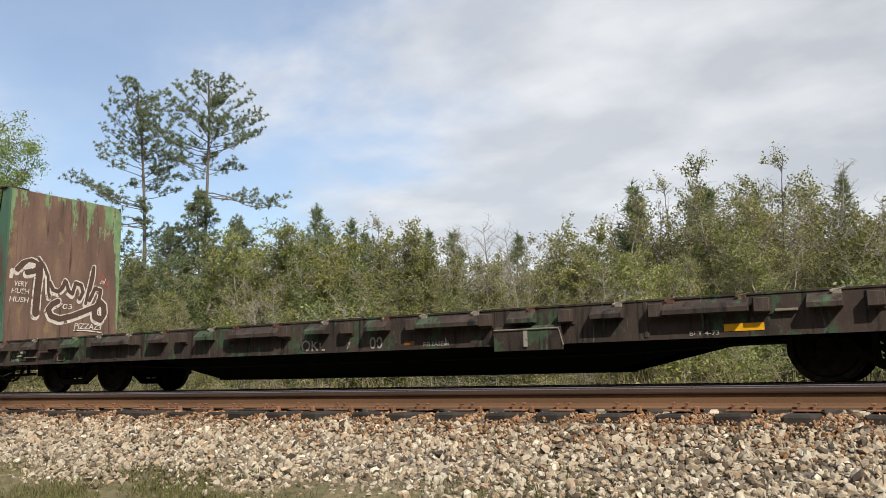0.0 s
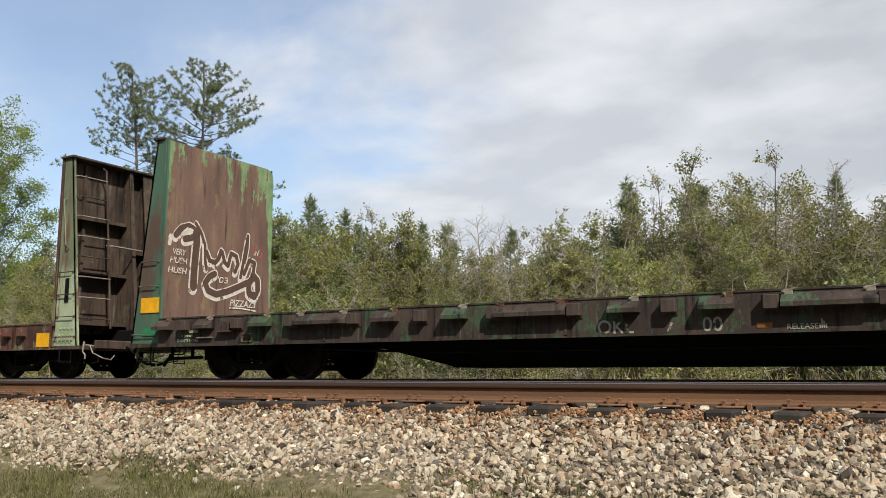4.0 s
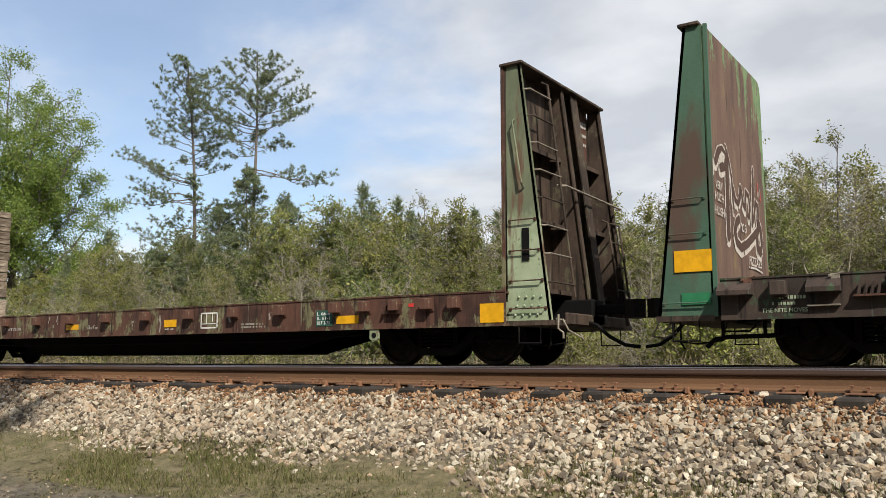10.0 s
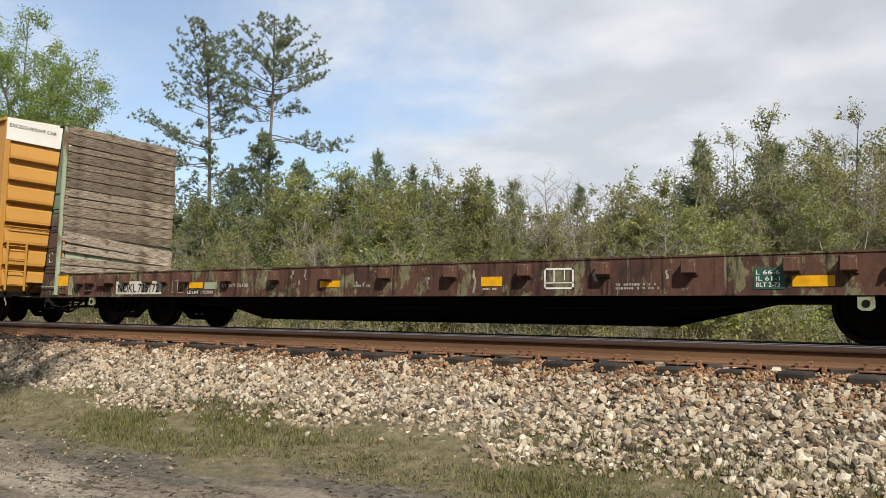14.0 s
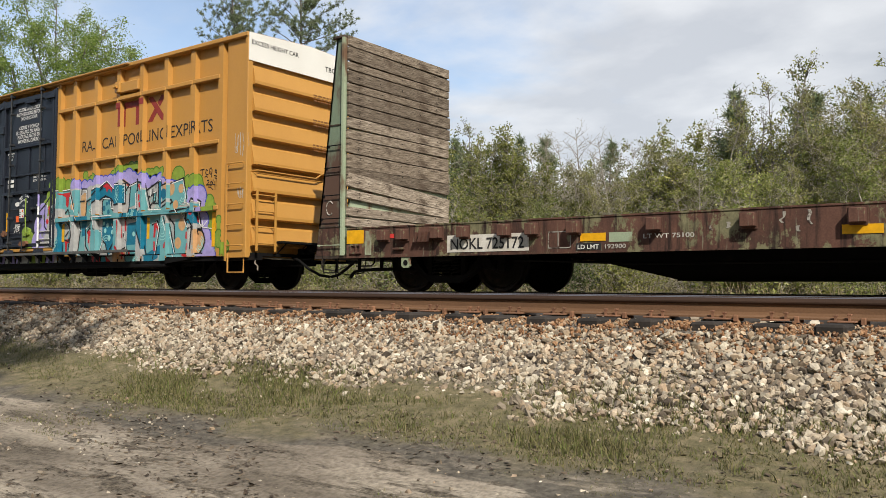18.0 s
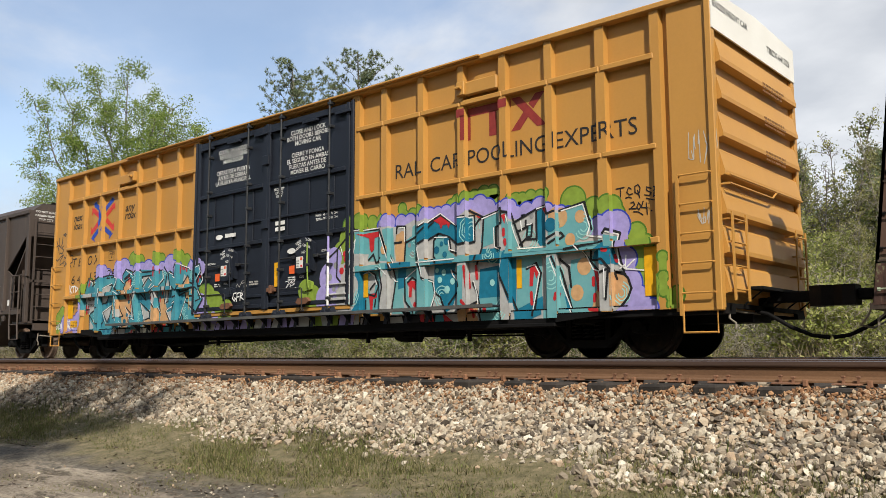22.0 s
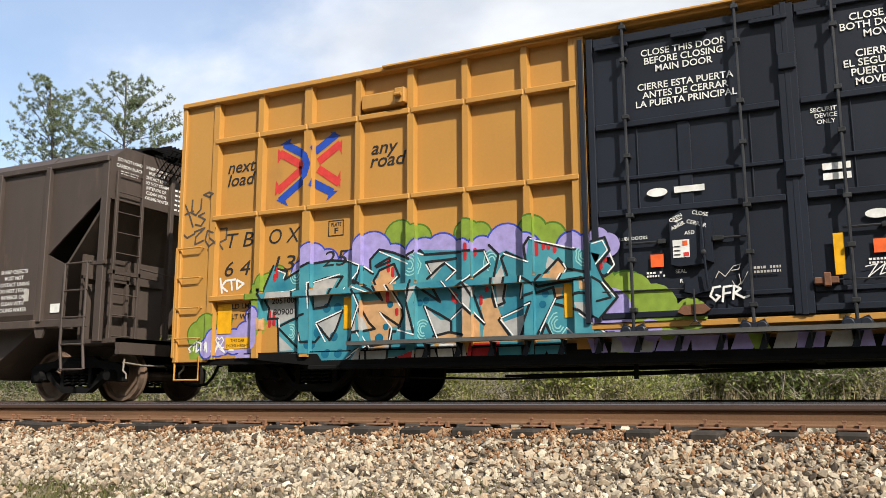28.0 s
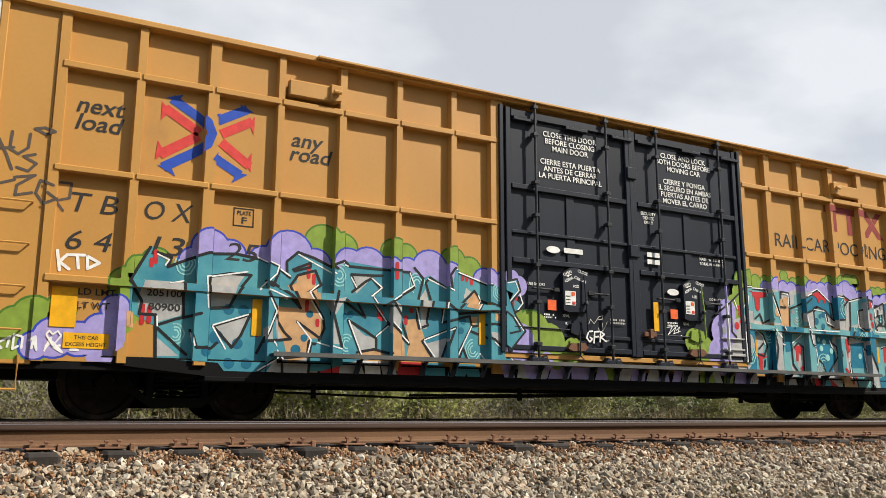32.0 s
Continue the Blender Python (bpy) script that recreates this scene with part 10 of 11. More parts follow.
LEAF_DARK = island_mat("dark_evergreen_leaves", [(0.0, (0.0784, 0.114, 0.035)), (0.5, (0.146, 0.194, 0.06)), (1.0, (0.246, 0.285, 0.1))], 0.5, 3, 0.0, 0.35, 0.3)
LEAF_TAN = island_mat("budding_tan_leaves", [(0.0, (0.189, 0.189, 0.0712)), (0.5, (0.294, 0.289, 0.114)), (1.0, (0.42, 0.407, 0.19))], 0.7, 3, 0.0, 0.45, 0.3)
LEAF_HAZE = island_mat("brush_and_twigs", [(0.0, (0.119, 0.138, 0.05)), (0.5, (0.238, 0.23, 0.11)), (1.0, (0.389, 0.356, 0.19))], 0.7, 3, 0.0, 0.4)
LEAF_FRESH = island_mat("fresh_oak_leaves", [(0.0, (0.12, 0.20, 0.04)), (0.4, (0.23, 0.33, 0.07)), (0.75, (0.34, 0.44, 0.11)), (1.0, (0.46, 0.53, 0.19))], 0.6, 3, 0.0, 0.5)
NEEDLES = island_mat("pine_needles", [(0.0, (0.115, 0.155, 0.075)), (0.5, (0.21, 0.265, 0.135)), (1.0, (0.37, 0.41, 0.25))], 0.5, 3, 0.0, 0.3)


class Limbs:
    """Gathers tapered branches into one mesh, and the places where leaves grow."""
    def __init__(self, seed):
        self.rng = np.random.default_rng(seed)
        self.V, self.F, self.tips = [], [], []

    def limb(self, pts, r0, r1, sides=5):
        pts = np.asarray(pts, float)
        n = len(pts)
        for i in range(n):
            d = pts[min(i + 1, n - 1)] - pts[max(i - 1, 0)]
            d /= np.linalg.norm(d) + 1e-9
            a = np.cross(d, (0.3, 0.5, 0.8)); a /= np.linalg.norm(a) + 1e-9
            b = np.cross(d, a)
            r = r0 + (r1 - r0) * i / (n - 1)
            base = len(self.V)
            for k in range(sides):
                t = 2 * math.pi * k / sides
                self.V.append(pts[i] + (a * math.cos(t) + b * math.sin(t)) * r)
            if i:
                for k in range(sides):
                    self.F.append((base - sides + k, base - sides + (k + 1) % sides, base + (k + 1) % sides, base + k))

    def curve(self, start, way, length, droop, n=6, wander=0.12):
        p, d, out = np.array(start, float), np.array(way, float), []
        d /= np.linalg.norm(d)
        for i in range(n):
            out.append(p.copy())
            d = d + self.rng.normal(0, wander, 3) + np.array((0, 0, droop))
            d /= np.linalg.norm(d)
            p = p + d * length / (n - 1)
        return out

    def mesh(self, name):
        me = bpy.data.meshes.new(name)
        me.from_pydata([tuple(v) for v in self.V], [], self.F)
        for p in me.polygons:
            p.use_smooth = True
        return me


def leaf_mesh(name, centres, size, seed, per=6, spread=0.3, long=1.0):
    """Many small leaves round each centre."""
    rng = np.random.default_rng(seed)
    c = np.repeat(np.asarray(centres), per, 0)
    n = len(c)
    c = c + rng.normal(0, spread, (n, 3)) * np.array((1, 1, 0.8))
    a = rng.normal(size=(n, 3)); a /= np.linalg.norm(a, axis=1, keepdims=True)
    b = np.cross(a, rng.normal(size=(n, 3))); b /= np.linalg.norm(b, axis=1, keepdims=True)
    s = (size * rng.uniform(0.6, 1.35, n))[:, None]
    V = np.stack([c - a * s * long, c + b * s * 0.5, c + a * s * long, c - b * s * 0.5], 1).reshape(-1, 3)
    me = bpy.data.meshes.new(name)
    me.vertices.add(4 * n); me.vertices.foreach_set("co", V.ravel())
    me.loops.add(4 * n); me.loops.foreach_set("vertex_index", np.arange(4 * n, dtype=np.int32))
    me.polygons.add(n); me.polygons.foreach_set("loop_start", np.arange(0, 4 * n, 4, dtype=np.int32))
    me.update(calc_edges=True)
    return me


def needle_mesh(name, centres, size, seed, per=14):
    """Tufts: thin needles fanning out from each centre."""
    rng = np.random.default_rng(seed)
    c = np.repeat(np.asarray(centres), per, 0)
    n = len(c)
    d = rng.normal(size=(n, 3)) + np.array((0, 0, 0.5)); d /= np.linalg.norm(d, axis=1, keepdims=True)
    b = np.cross(d, rng.normal(size=(n, 3))); b /= np.linalg.norm(b, axis=1, keepdims=True)
    l = (size * rng.uniform(0.6, 1.3, n))[:, None]
    V = np.stack([c - b * l * 0.065, c + b * l * 0.065, c + d * l], 1).reshape(-1, 3)
    me = bpy.data.meshes.new(name)
    me.vertices.add(3 * n); me.vertices.foreach_set("co", V.ravel())
    me.loops.add(3 * n); me.loops.foreach_set("vertex_index", np.arange(3 * n, dtype=np.int32))
    me.polygons.add(n); me.polygons.foreach_set("loop_start", np.arange(0, 3 * n, 3, dtype=np.int32))
    me.update(calc_edges=True)
    return me


def put_tree(name, label, category, limbs, bark, crown_me, leaf, x, y, z, group=""):
    t = thing(name, label, category, x, y, z, group)
    held("trunk", limbs.mesh("trunk"), bark, t)
    if crown_me:
        held("crown", crown_me, leaf, t)
    return t


def shrub_tree(seed, h, w, leaf, label, name="tree", bark=TWIG, leaves=5, size=0.058, bare=0.0, stems=3, upward=0.5):
    """A slim young broadleaf: a few pale stems, ascending branches, fine twigs with small leaves."""
    L = Limbs(seed)
    r = L.rng
    spots = []
    low = 0.02 if name == "bush" else 0.10
    for k in range(stems):
        a = r.uniform(0, 6.28)
        hh = h * r.uniform(0.62, 0.95) if k else h
        lean = w * (0.28 if k else 0.08)
        stem = L.curve((math.cos(a) * 0.25, math.sin(a) * 0.25, -0.3), (math.cos(a) * lean, math.sin(a) * lean, h * 0.9), hh, 0.02, 11, 0.07)
        L.limb(stem, 0.03 + 0.006 * h, 0.009, 6)
        for q in range(int(8 + hh * 4.2)):
            f = r.uniform(low, 0.99)
            i = f * 9.99
            p = stem[int(i)] * (1 - i % 1) + stem[int(i) + 1] * (i % 1)
            b = r.uniform(0, 6.28)
            ln = w * (0.56 - 0.40 * f ** 1.8) * r.uniform(0.45, 1.25) + 0.22
            br = L.curve(p, (math.cos(b), math.sin(b), r.uniform(0.1, 0.7) + upward * f), ln, 0.04, 5, 0.17)
            L.limb(br, 0.016, 0.005, 4)
            full = r.random() > bare + 0.6 * f ** 4
            for j in range(1, 5):
                for m in range(2):
                    tw = L.curve(br[j], (r.normal(), r.normal(), 0.5 + 0.4 * r.normal()), min(ln * 0.4, 0.75), 0.0, 3, 0.25)
                    L.limb(tw, 0.0075, 0.0035, 3)
                    if full and r.random() > bare * 0.5:
                        spots += [tw[1], tw[2], (tw[1] + tw[2]) / 2]
    me = leaf_mesh("crown", spots, size, seed + 50, leaves, 0.09) if spots else None
    return put_tree(name, label, name, L, bark, me, leaf, 0, 0, 0, "trees at the edge of the wood" if name == "tree" else "bushes before the wood")


def conifer(seed, h, w, label):
    """A pointed young pine: whorls of rising shoots with brushes of needles."""
    L = Limbs(seed)
    r = L.rng
    stem = L.curve((0, 0, -0.3), (0, 0, 1), h + 0.3, 0, 10, 0.012)
    L.limb(stem, 0.04 + 0.010 * h, 0.012, 6)
    spots = []
    z = h * 0.12
    while z < h * 0.97:
        f = z / h
        i = min(f * 9, 8.999)
        p = stem[int(i)] * (1 - i % 1) + stem[int(i) + 1] * (i % 1)
        for k in range(r.integers(4, 6)):
            a = r.uniform(0, 6.28)
            ln = 1.12 * w * (1 - f) ** 1.1 * r.uniform(0.55, 1.1) + 0.14
            br = L.curve(p, (math.cos(a), math.sin(a), 0.22 + 0.5 * f), ln, 0.035, 6, 0.08)
            L.limb(br, 0.02, 0.007, 4)
            spots += [br[j] for j in (2, 3, 4, 5)] + [br[5] + np.array((0, 0, 0.08))]
            if ln > 1.0:
                for j in (2, 3, 4):
                    tw = L.curve(br[j], (r.normal(), r.normal(), 0.7), ln * 0.3, 0.1, 3, 0.1)
                    L.limb(tw, 0.010, 0.005, 3)
                    spots += [tw[1], tw[2]]
        z += r.uniform(0.28, 0.42)
    spots += [stem[9] - np.array((0, 0, 0.11 * k)) for k in range(5)]
    return put_tree("young_pine", label, "tree", L, BARK, needle_mesh("crown", spots, 0.28, seed + 9, 11), NEEDLES, 0, 0, 0, "young pines in the wood")


def tall_pine(x, y, tip, seed, limbs, fill, label, girth=0.26):
    """A tall bare-stemmed pine. tip: sideways and up; limbs: height on the stem, sideways and height of the limb's end;
    fill: shorter limbs towards and away from the line, as height and length."""
    L = Limbs(seed)
    r = L.rng
    far_way = np.array((x, y)) / math.hypot(x, y)
    side = np.array((far_way[1], -far_way[0], 0.0))
    deep = np.array((far_way[0], far_way[1], 0.0))
    n = 16
    stem = []
    for k in range(n):
        f = k / (n - 1)
        stem.append(side * (tip[0] * f ** 1.5 + 0.10 * math.sin(f * 7 + seed)) + deep * 0.08 * math.sin(f * 5) + np.array((0, 0, -1.2 + (tip[1] + 1.2) * f)))
    L.limb(stem, girth, 0.045, 9)
    zs = [p[2] for p in stem]

    def at(z):
        return np.array([np.interp(z, zs, [p[k] for p in stem]) for k in range(3)])

    spots = []

    def branch(start, end, sag):
        """A limb that bows a little, with twigs that carry a round brush of needles each."""
        span = end - start
        ln = float(np.linalg.norm(span))
        m = max(5, int(ln * 1.7) + 3)
        pts = []
        wob = r.normal(0, 0.05 * ln, 3)
        for k in range(m):
            f = k / (m - 1)
            pts.append(start + span * f + np.array((0, 0, sag * ln)) * math.sin(math.pi * f) + wob * math.sin(2.2 * math.pi * f) * (0.4, 0.4, 0.35) + r.normal(0, 0.03, 3))
        L.limb(pts, 0.016 + 0.007 * ln, 0.008, 5)
        way = span / ln
        for k in range(m):
            f = k / (m - 1)
            if f < (0.38 if ln > 2 else 0.15):
                continue
            for q in range(3 + (r.random() < 0.5) + (k == m - 1)):
                d = way * 0.5 + r.normal(0, 0.75, 3) * (1, 1, 0.45) + np.array((0, 0, 0.30))
                tw = L.curve(pts[k], d, r.uniform(0.4, 0.65 + 0.12 * min(ln, 6)) * (1.05 - 0.3 * f), 0.10, 4, 0.2)
                L.limb(tw, 0.012, 0.006, 3)
                spots.append(tw[3])
                if r.random() < 0.55:
                    spots.append((tw[2] + tw[1]) / 2 + r.normal(0, 0.1, 3))

    for z0, dx, z1 in limbs:
        start = at(z0)
        branch(start, side * dx * 0.95 + deep * r.normal(0, 0.22 * abs(dx) + 0.3) + np.array((0, 0, z1)), -0.04)
    for z0, ln in fill:
        a = r.choice((0.5, 1.5)) * math.pi + r.normal(0, 0.55)
        branch(at(z0), at(z0) + side * math.cos(a) * ln + deep * math.sin(a) * ln + np.array((0, 0, ln * r.uniform(0.25, 0.7))), -0.05)
    spots += [stem[-1] - np.array((0, 0, 0.15 * k)) for k in range(4)]
    return put_tree("pine_tree", label, "tree", L, BARK, needle_mesh("crown", spots, 0.25, seed + 3, 36), NEEDLES, x, y, -0.6, "tall pines")


def spread(z0, z1, n, ln):
    """Heights and lengths of the inner limbs, shorter towards the top."""
    return [(z0 + (z1 - z0) * k / (n - 1), ln * (1 - 0.65 * k / (n - 1)) * (1.0, 0.7, 0.85)[k % 3]) for k in range(n)]


tall_pine(-48.5, 46, (-0.2, 24.9), 21,
          [(15.4, 5.6, 14.6), (15.2, 3.4, 15.4), (15.0, 6.2, 14.9), (16.8, 1.9, 17.9), (17.3, 2.4, 17.4), (16.6, -2.2, 16.6), (17.0, -2.9, 17.8), (17.6, -4.0, 18.6), (18.2, -4.4, 20.1), (18.8, -4.6, 20.9), (18.6, -3.2, 19.4), (19.4, -3.8, 21.9),
           (20.4, -3.2, 23.0), (21.2, -2.4, 23.9), (22.0, -1.2, 24.5), (18.4, 3.2, 19.7), (19.0, 3.9, 20.4), (19.6, 4.1, 21.3), (20.4, 3.7, 22.0), (21.0, 3.0, 22.9), (21.8, 2.2, 23.8), (22.6, 1.3, 24.5), (19.8, 2.6, 21.2), (20.2, -2.2, 21.8)],
          spread(17.0, 24.0, 20, 3.4), "tall loblolly pine with a high open crown", 0.24)
tall_pine(-55.4, 46.5, (-1.4, 25.4), 22,
          [(15.2, -6.2, 16.6), (15.0, -5.0, 16.6), (14.9, -3.9, 16.0), (15.4, -5.6, 17.1), (13.9, -6.2, 13.8), (13.6, -5.2, 14.4), (13.4, -4.2, 13.6), (14.0, -5.6, 15.3), (10.4, -5.4, 11.0), (10.0, -4.6, 10.4), (11.4, -4.0, 11.8),
           (17.6, -4.0, 18.8), (18.2, -4.4, 19.9), (18.8, -3.4, 20.4), (19.4, -3.9, 21.7), (20.4, -3.9, 22.9), (21.2, -3.4, 23.9), (22.0, -2.8, 24.8), (23.0, -2.0, 25.6), (19.6, -2.4, 20.9),
           (17.0, 1.6, 17.6), (18.4, 2.0, 19.6), (19.4, 1.9, 20.9), (20.2, 1.6, 22.4), (21.6, 1.3, 24.0), (22.6, 0.5, 25.0), (15.8, 1.8, 16.4), (13.0, 1.8, 13.6), (12.2, 2.3, 12.4), (11.0, -2.6, 11.8), (9.6, 2.4, 10.2), (9.0, -3.4, 9.2)],
          spread(16.4, 24.6, 22, 3.2) + spread(8.0, 15.0, 12, 3.2), "tall loblolly pine with long low limbs", 0.25)


def low_pine(x, y, h, wide, seed, label):
    """A middle-aged pine with boughs almost to the ground."""
    r = random.Random(seed)
    limbs, n = [], int(h * 2.6)
    for k in range(n):
        f = k / (n - 1)
        z = h * (0.16 + 0.80 * f)
        dx = (1 if k % 2 else -1) * wide * (1 - f) ** 0.7 * r.uniform(0.6, 1.1)
        limbs.append((z, dx, z + abs(dx) * r.uniform(0.15, 0.55)))
    return tall_pine(x, y, (r.uniform(-0.3, 0.3), h), seed, limbs, spread(h * 0.18, h * 0.9, int(h * 1.6), wide * 0.8), label, 0.12)


low_pine(-47.6, 44.5, 15.4, 3.2, 61, "dark green pine with boughs low on the stem")
low_pine(-50.2, 44.0, 12.4, 3.4, 62, "broad dark green pine below the tall pines")
low_pine(-43.4, 44.0, 12.6, 2.6, 63, "dark green pine beside the tall pine's bare stem")
low_pine(-57.6, 44.0, 9.6, 3.6, 64, "wide low pine with long dark green boughs")
low_pine(-53.4, 43.4, 10.4, 3.0, 65, "broad young pine at the foot of the tall pines")


def big_broadleaf(x, y, h, seed, label, many=62, leaf=0.085, wide=0.40, thick=34, power=0.6):
    L = Limbs(seed)
    r = L.rng
    stem = L.curve((0, 0, -1), (0.03, 0, 1), h * 0.95, 0.0, 10, 0.03)
    L.limb(stem, 0.013 * h, 0.05, 9)
    spots = []
    for k in range(many):
        f = 0.22 + 0.76 * k / (many - 1)
        i = min(f * 9, 8.99)
        p = stem[int(i)] * (1 - i % 1) + stem[int(i) + 1] * (i % 1)
        a = k * 2.4 + r.uniform(-0.4, 0.4)
        ln = h * (wide * (1.06 - f) ** power + 0.05) * r.uniform(0.7, 1.15)
        br = L.curve(p, (math.cos(a), math.sin(a), 0.35 + 0.6 * f), ln, -0.015, 9, 0.12)
        L.limb(br, 0.04 + 0.012 * ln, 0.02, 5)
        for j in range(2, 9):
            for m in range(3):
                d = br[j] - br[j - 1]
                tw = L.curve(br[j], d / np.linalg.norm(d) + r.normal(0, 0.75, 3), min(ln * r.uniform(0.15, 0.34), 2.4), 0.0, 5, 0.18)
                L.limb(tw, 0.02, 0.006, 4)
                if r.random() < 0.86:
                    spots += [tw[2], tw[3], tw[4], (tw[3] + tw[4]) / 2 + r.normal(0, 0.12, 3)]
    return put_tree("broadleaf_tree", label, "tree", L, BARK, leaf_mesh("crown", spots, leaf, seed + 5, thick, 0.30), LEAF_FRESH, x, y, -0.6, "tall broadleaf trees")


def forked_broadleaf(x, y, seed, leaders, label, leaf=0.115):
    """A big tree whose trunk forks into long rising leaders; leaders: fork height, sideways and height of the end, share of depth."""
    L = Limbs(seed)
    r = L.rng
    far_way = np.array((x, y)) / math.hypot(x, y)
    side, deep = np.array((far_way[1], -far_way[0], 0.0)), np.array((far_way[0], far_way[1], 0.0))
    L.limb(L.curve((0, 0, -1), (0.02, 0, 1), 22, 0, 9, 0.03), 0.42, 0.12, 9)
    spots = []
    for z0, dx, z1, dp in leaders:
        a = np.array((0, 0, z0)); e = side * dx + deep * dp + np.array((0, 0, z1))
        ln = float(np.linalg.norm(e - a))
        m = 13
        low = z1 - z0 < 4
        pts = [a + (e - a) * f + np.array((0, 0, (0.10 if low else -0.10) * ln * math.sin(math.pi * f))) + r.normal(0, 0.018 * ln, 3) * (0 < f < 1) for f in (k / (m - 1) for k in range(m))]
        L.limb(pts, 0.06 + 0.010 * ln, 0.03, 6)
        for j in range(4, m):
            f = j / (m - 1)
            for q in range(3):
                d = (e - a) / ln * 0.55 + r.normal(0, 0.8, 3) * (1, 1, 0.7)
                br = L.curve(pts[j], d, (1.1 + 0.16 * ln * (1.15 - f)) * r.uniform(0.6, 1.15), 0.02, 7, 0.16)
                L.limb(br, 0.045, 0.015, 4)
                for i in range(2, 7):
                    tw = L.curve(br[i], (br[i] - br[i - 1]) * 2 + r.normal(0, 0.6, 3), r.uniform(0.5, 1.1), 0.0, 4, 0.2)
                    L.limb(tw, 0.014, 0.006, 3)
                    if r.random() < 0.80:
                        spots += [tw[3], tw[2], tw[3] + r.normal(0, 0.25, 3)]
    return put_tree("broadleaf_tree", label, "tree", L, BARK, leaf_mesh("crown", spots, leaf, seed + 5, 16, 0.35), LEAF_FRESH, x, y, -0.6, "tall broadleaf trees")


forked_broadleaf(-83.0, 46.0, 31,
                 [(10, -1.1, 31.4, 0.5), (11, -4.3, 29.8, -2.0), (10, -7.6, 28.6, 2.0), (9, -9.6, 25.4, -1.5), (8, -9.8, 20.5, 2.5), (7, -8.6, 16.0, -2.0), (12, 1.6, 28.6, 2.5), (11, 3.6, 26.8, -2.0), (11, 5.0, 25.8, 1.0), (10, 5.8, 23.8, -3.0),
                  (9, 7.4, 19.8, 1.5), (8, 8.6, 16.2, -1.0), (7, 8.8, 13.4, 2.0), (5, 5.6, 9.4, -2.0), (6, 7.6, 11.0, -1.0), (5, -6.0, 10.5, 1.5), (12, -2.6, 25.0, -4.0), (13, 1.6, 24.0, -4.5), (12, -6.0, 22.5, -4.0), (10, 2.8, 19.0, -5.0), (9, -3.4, 16.5, -5.0),
                  (12, 0.4, 28.0, 4.0), (8, 0.6, 14.5, -5.5), (11, 4.4, 21.0, 3.5)],
                 "tall broadleaf tree with fresh light green spring leaves")


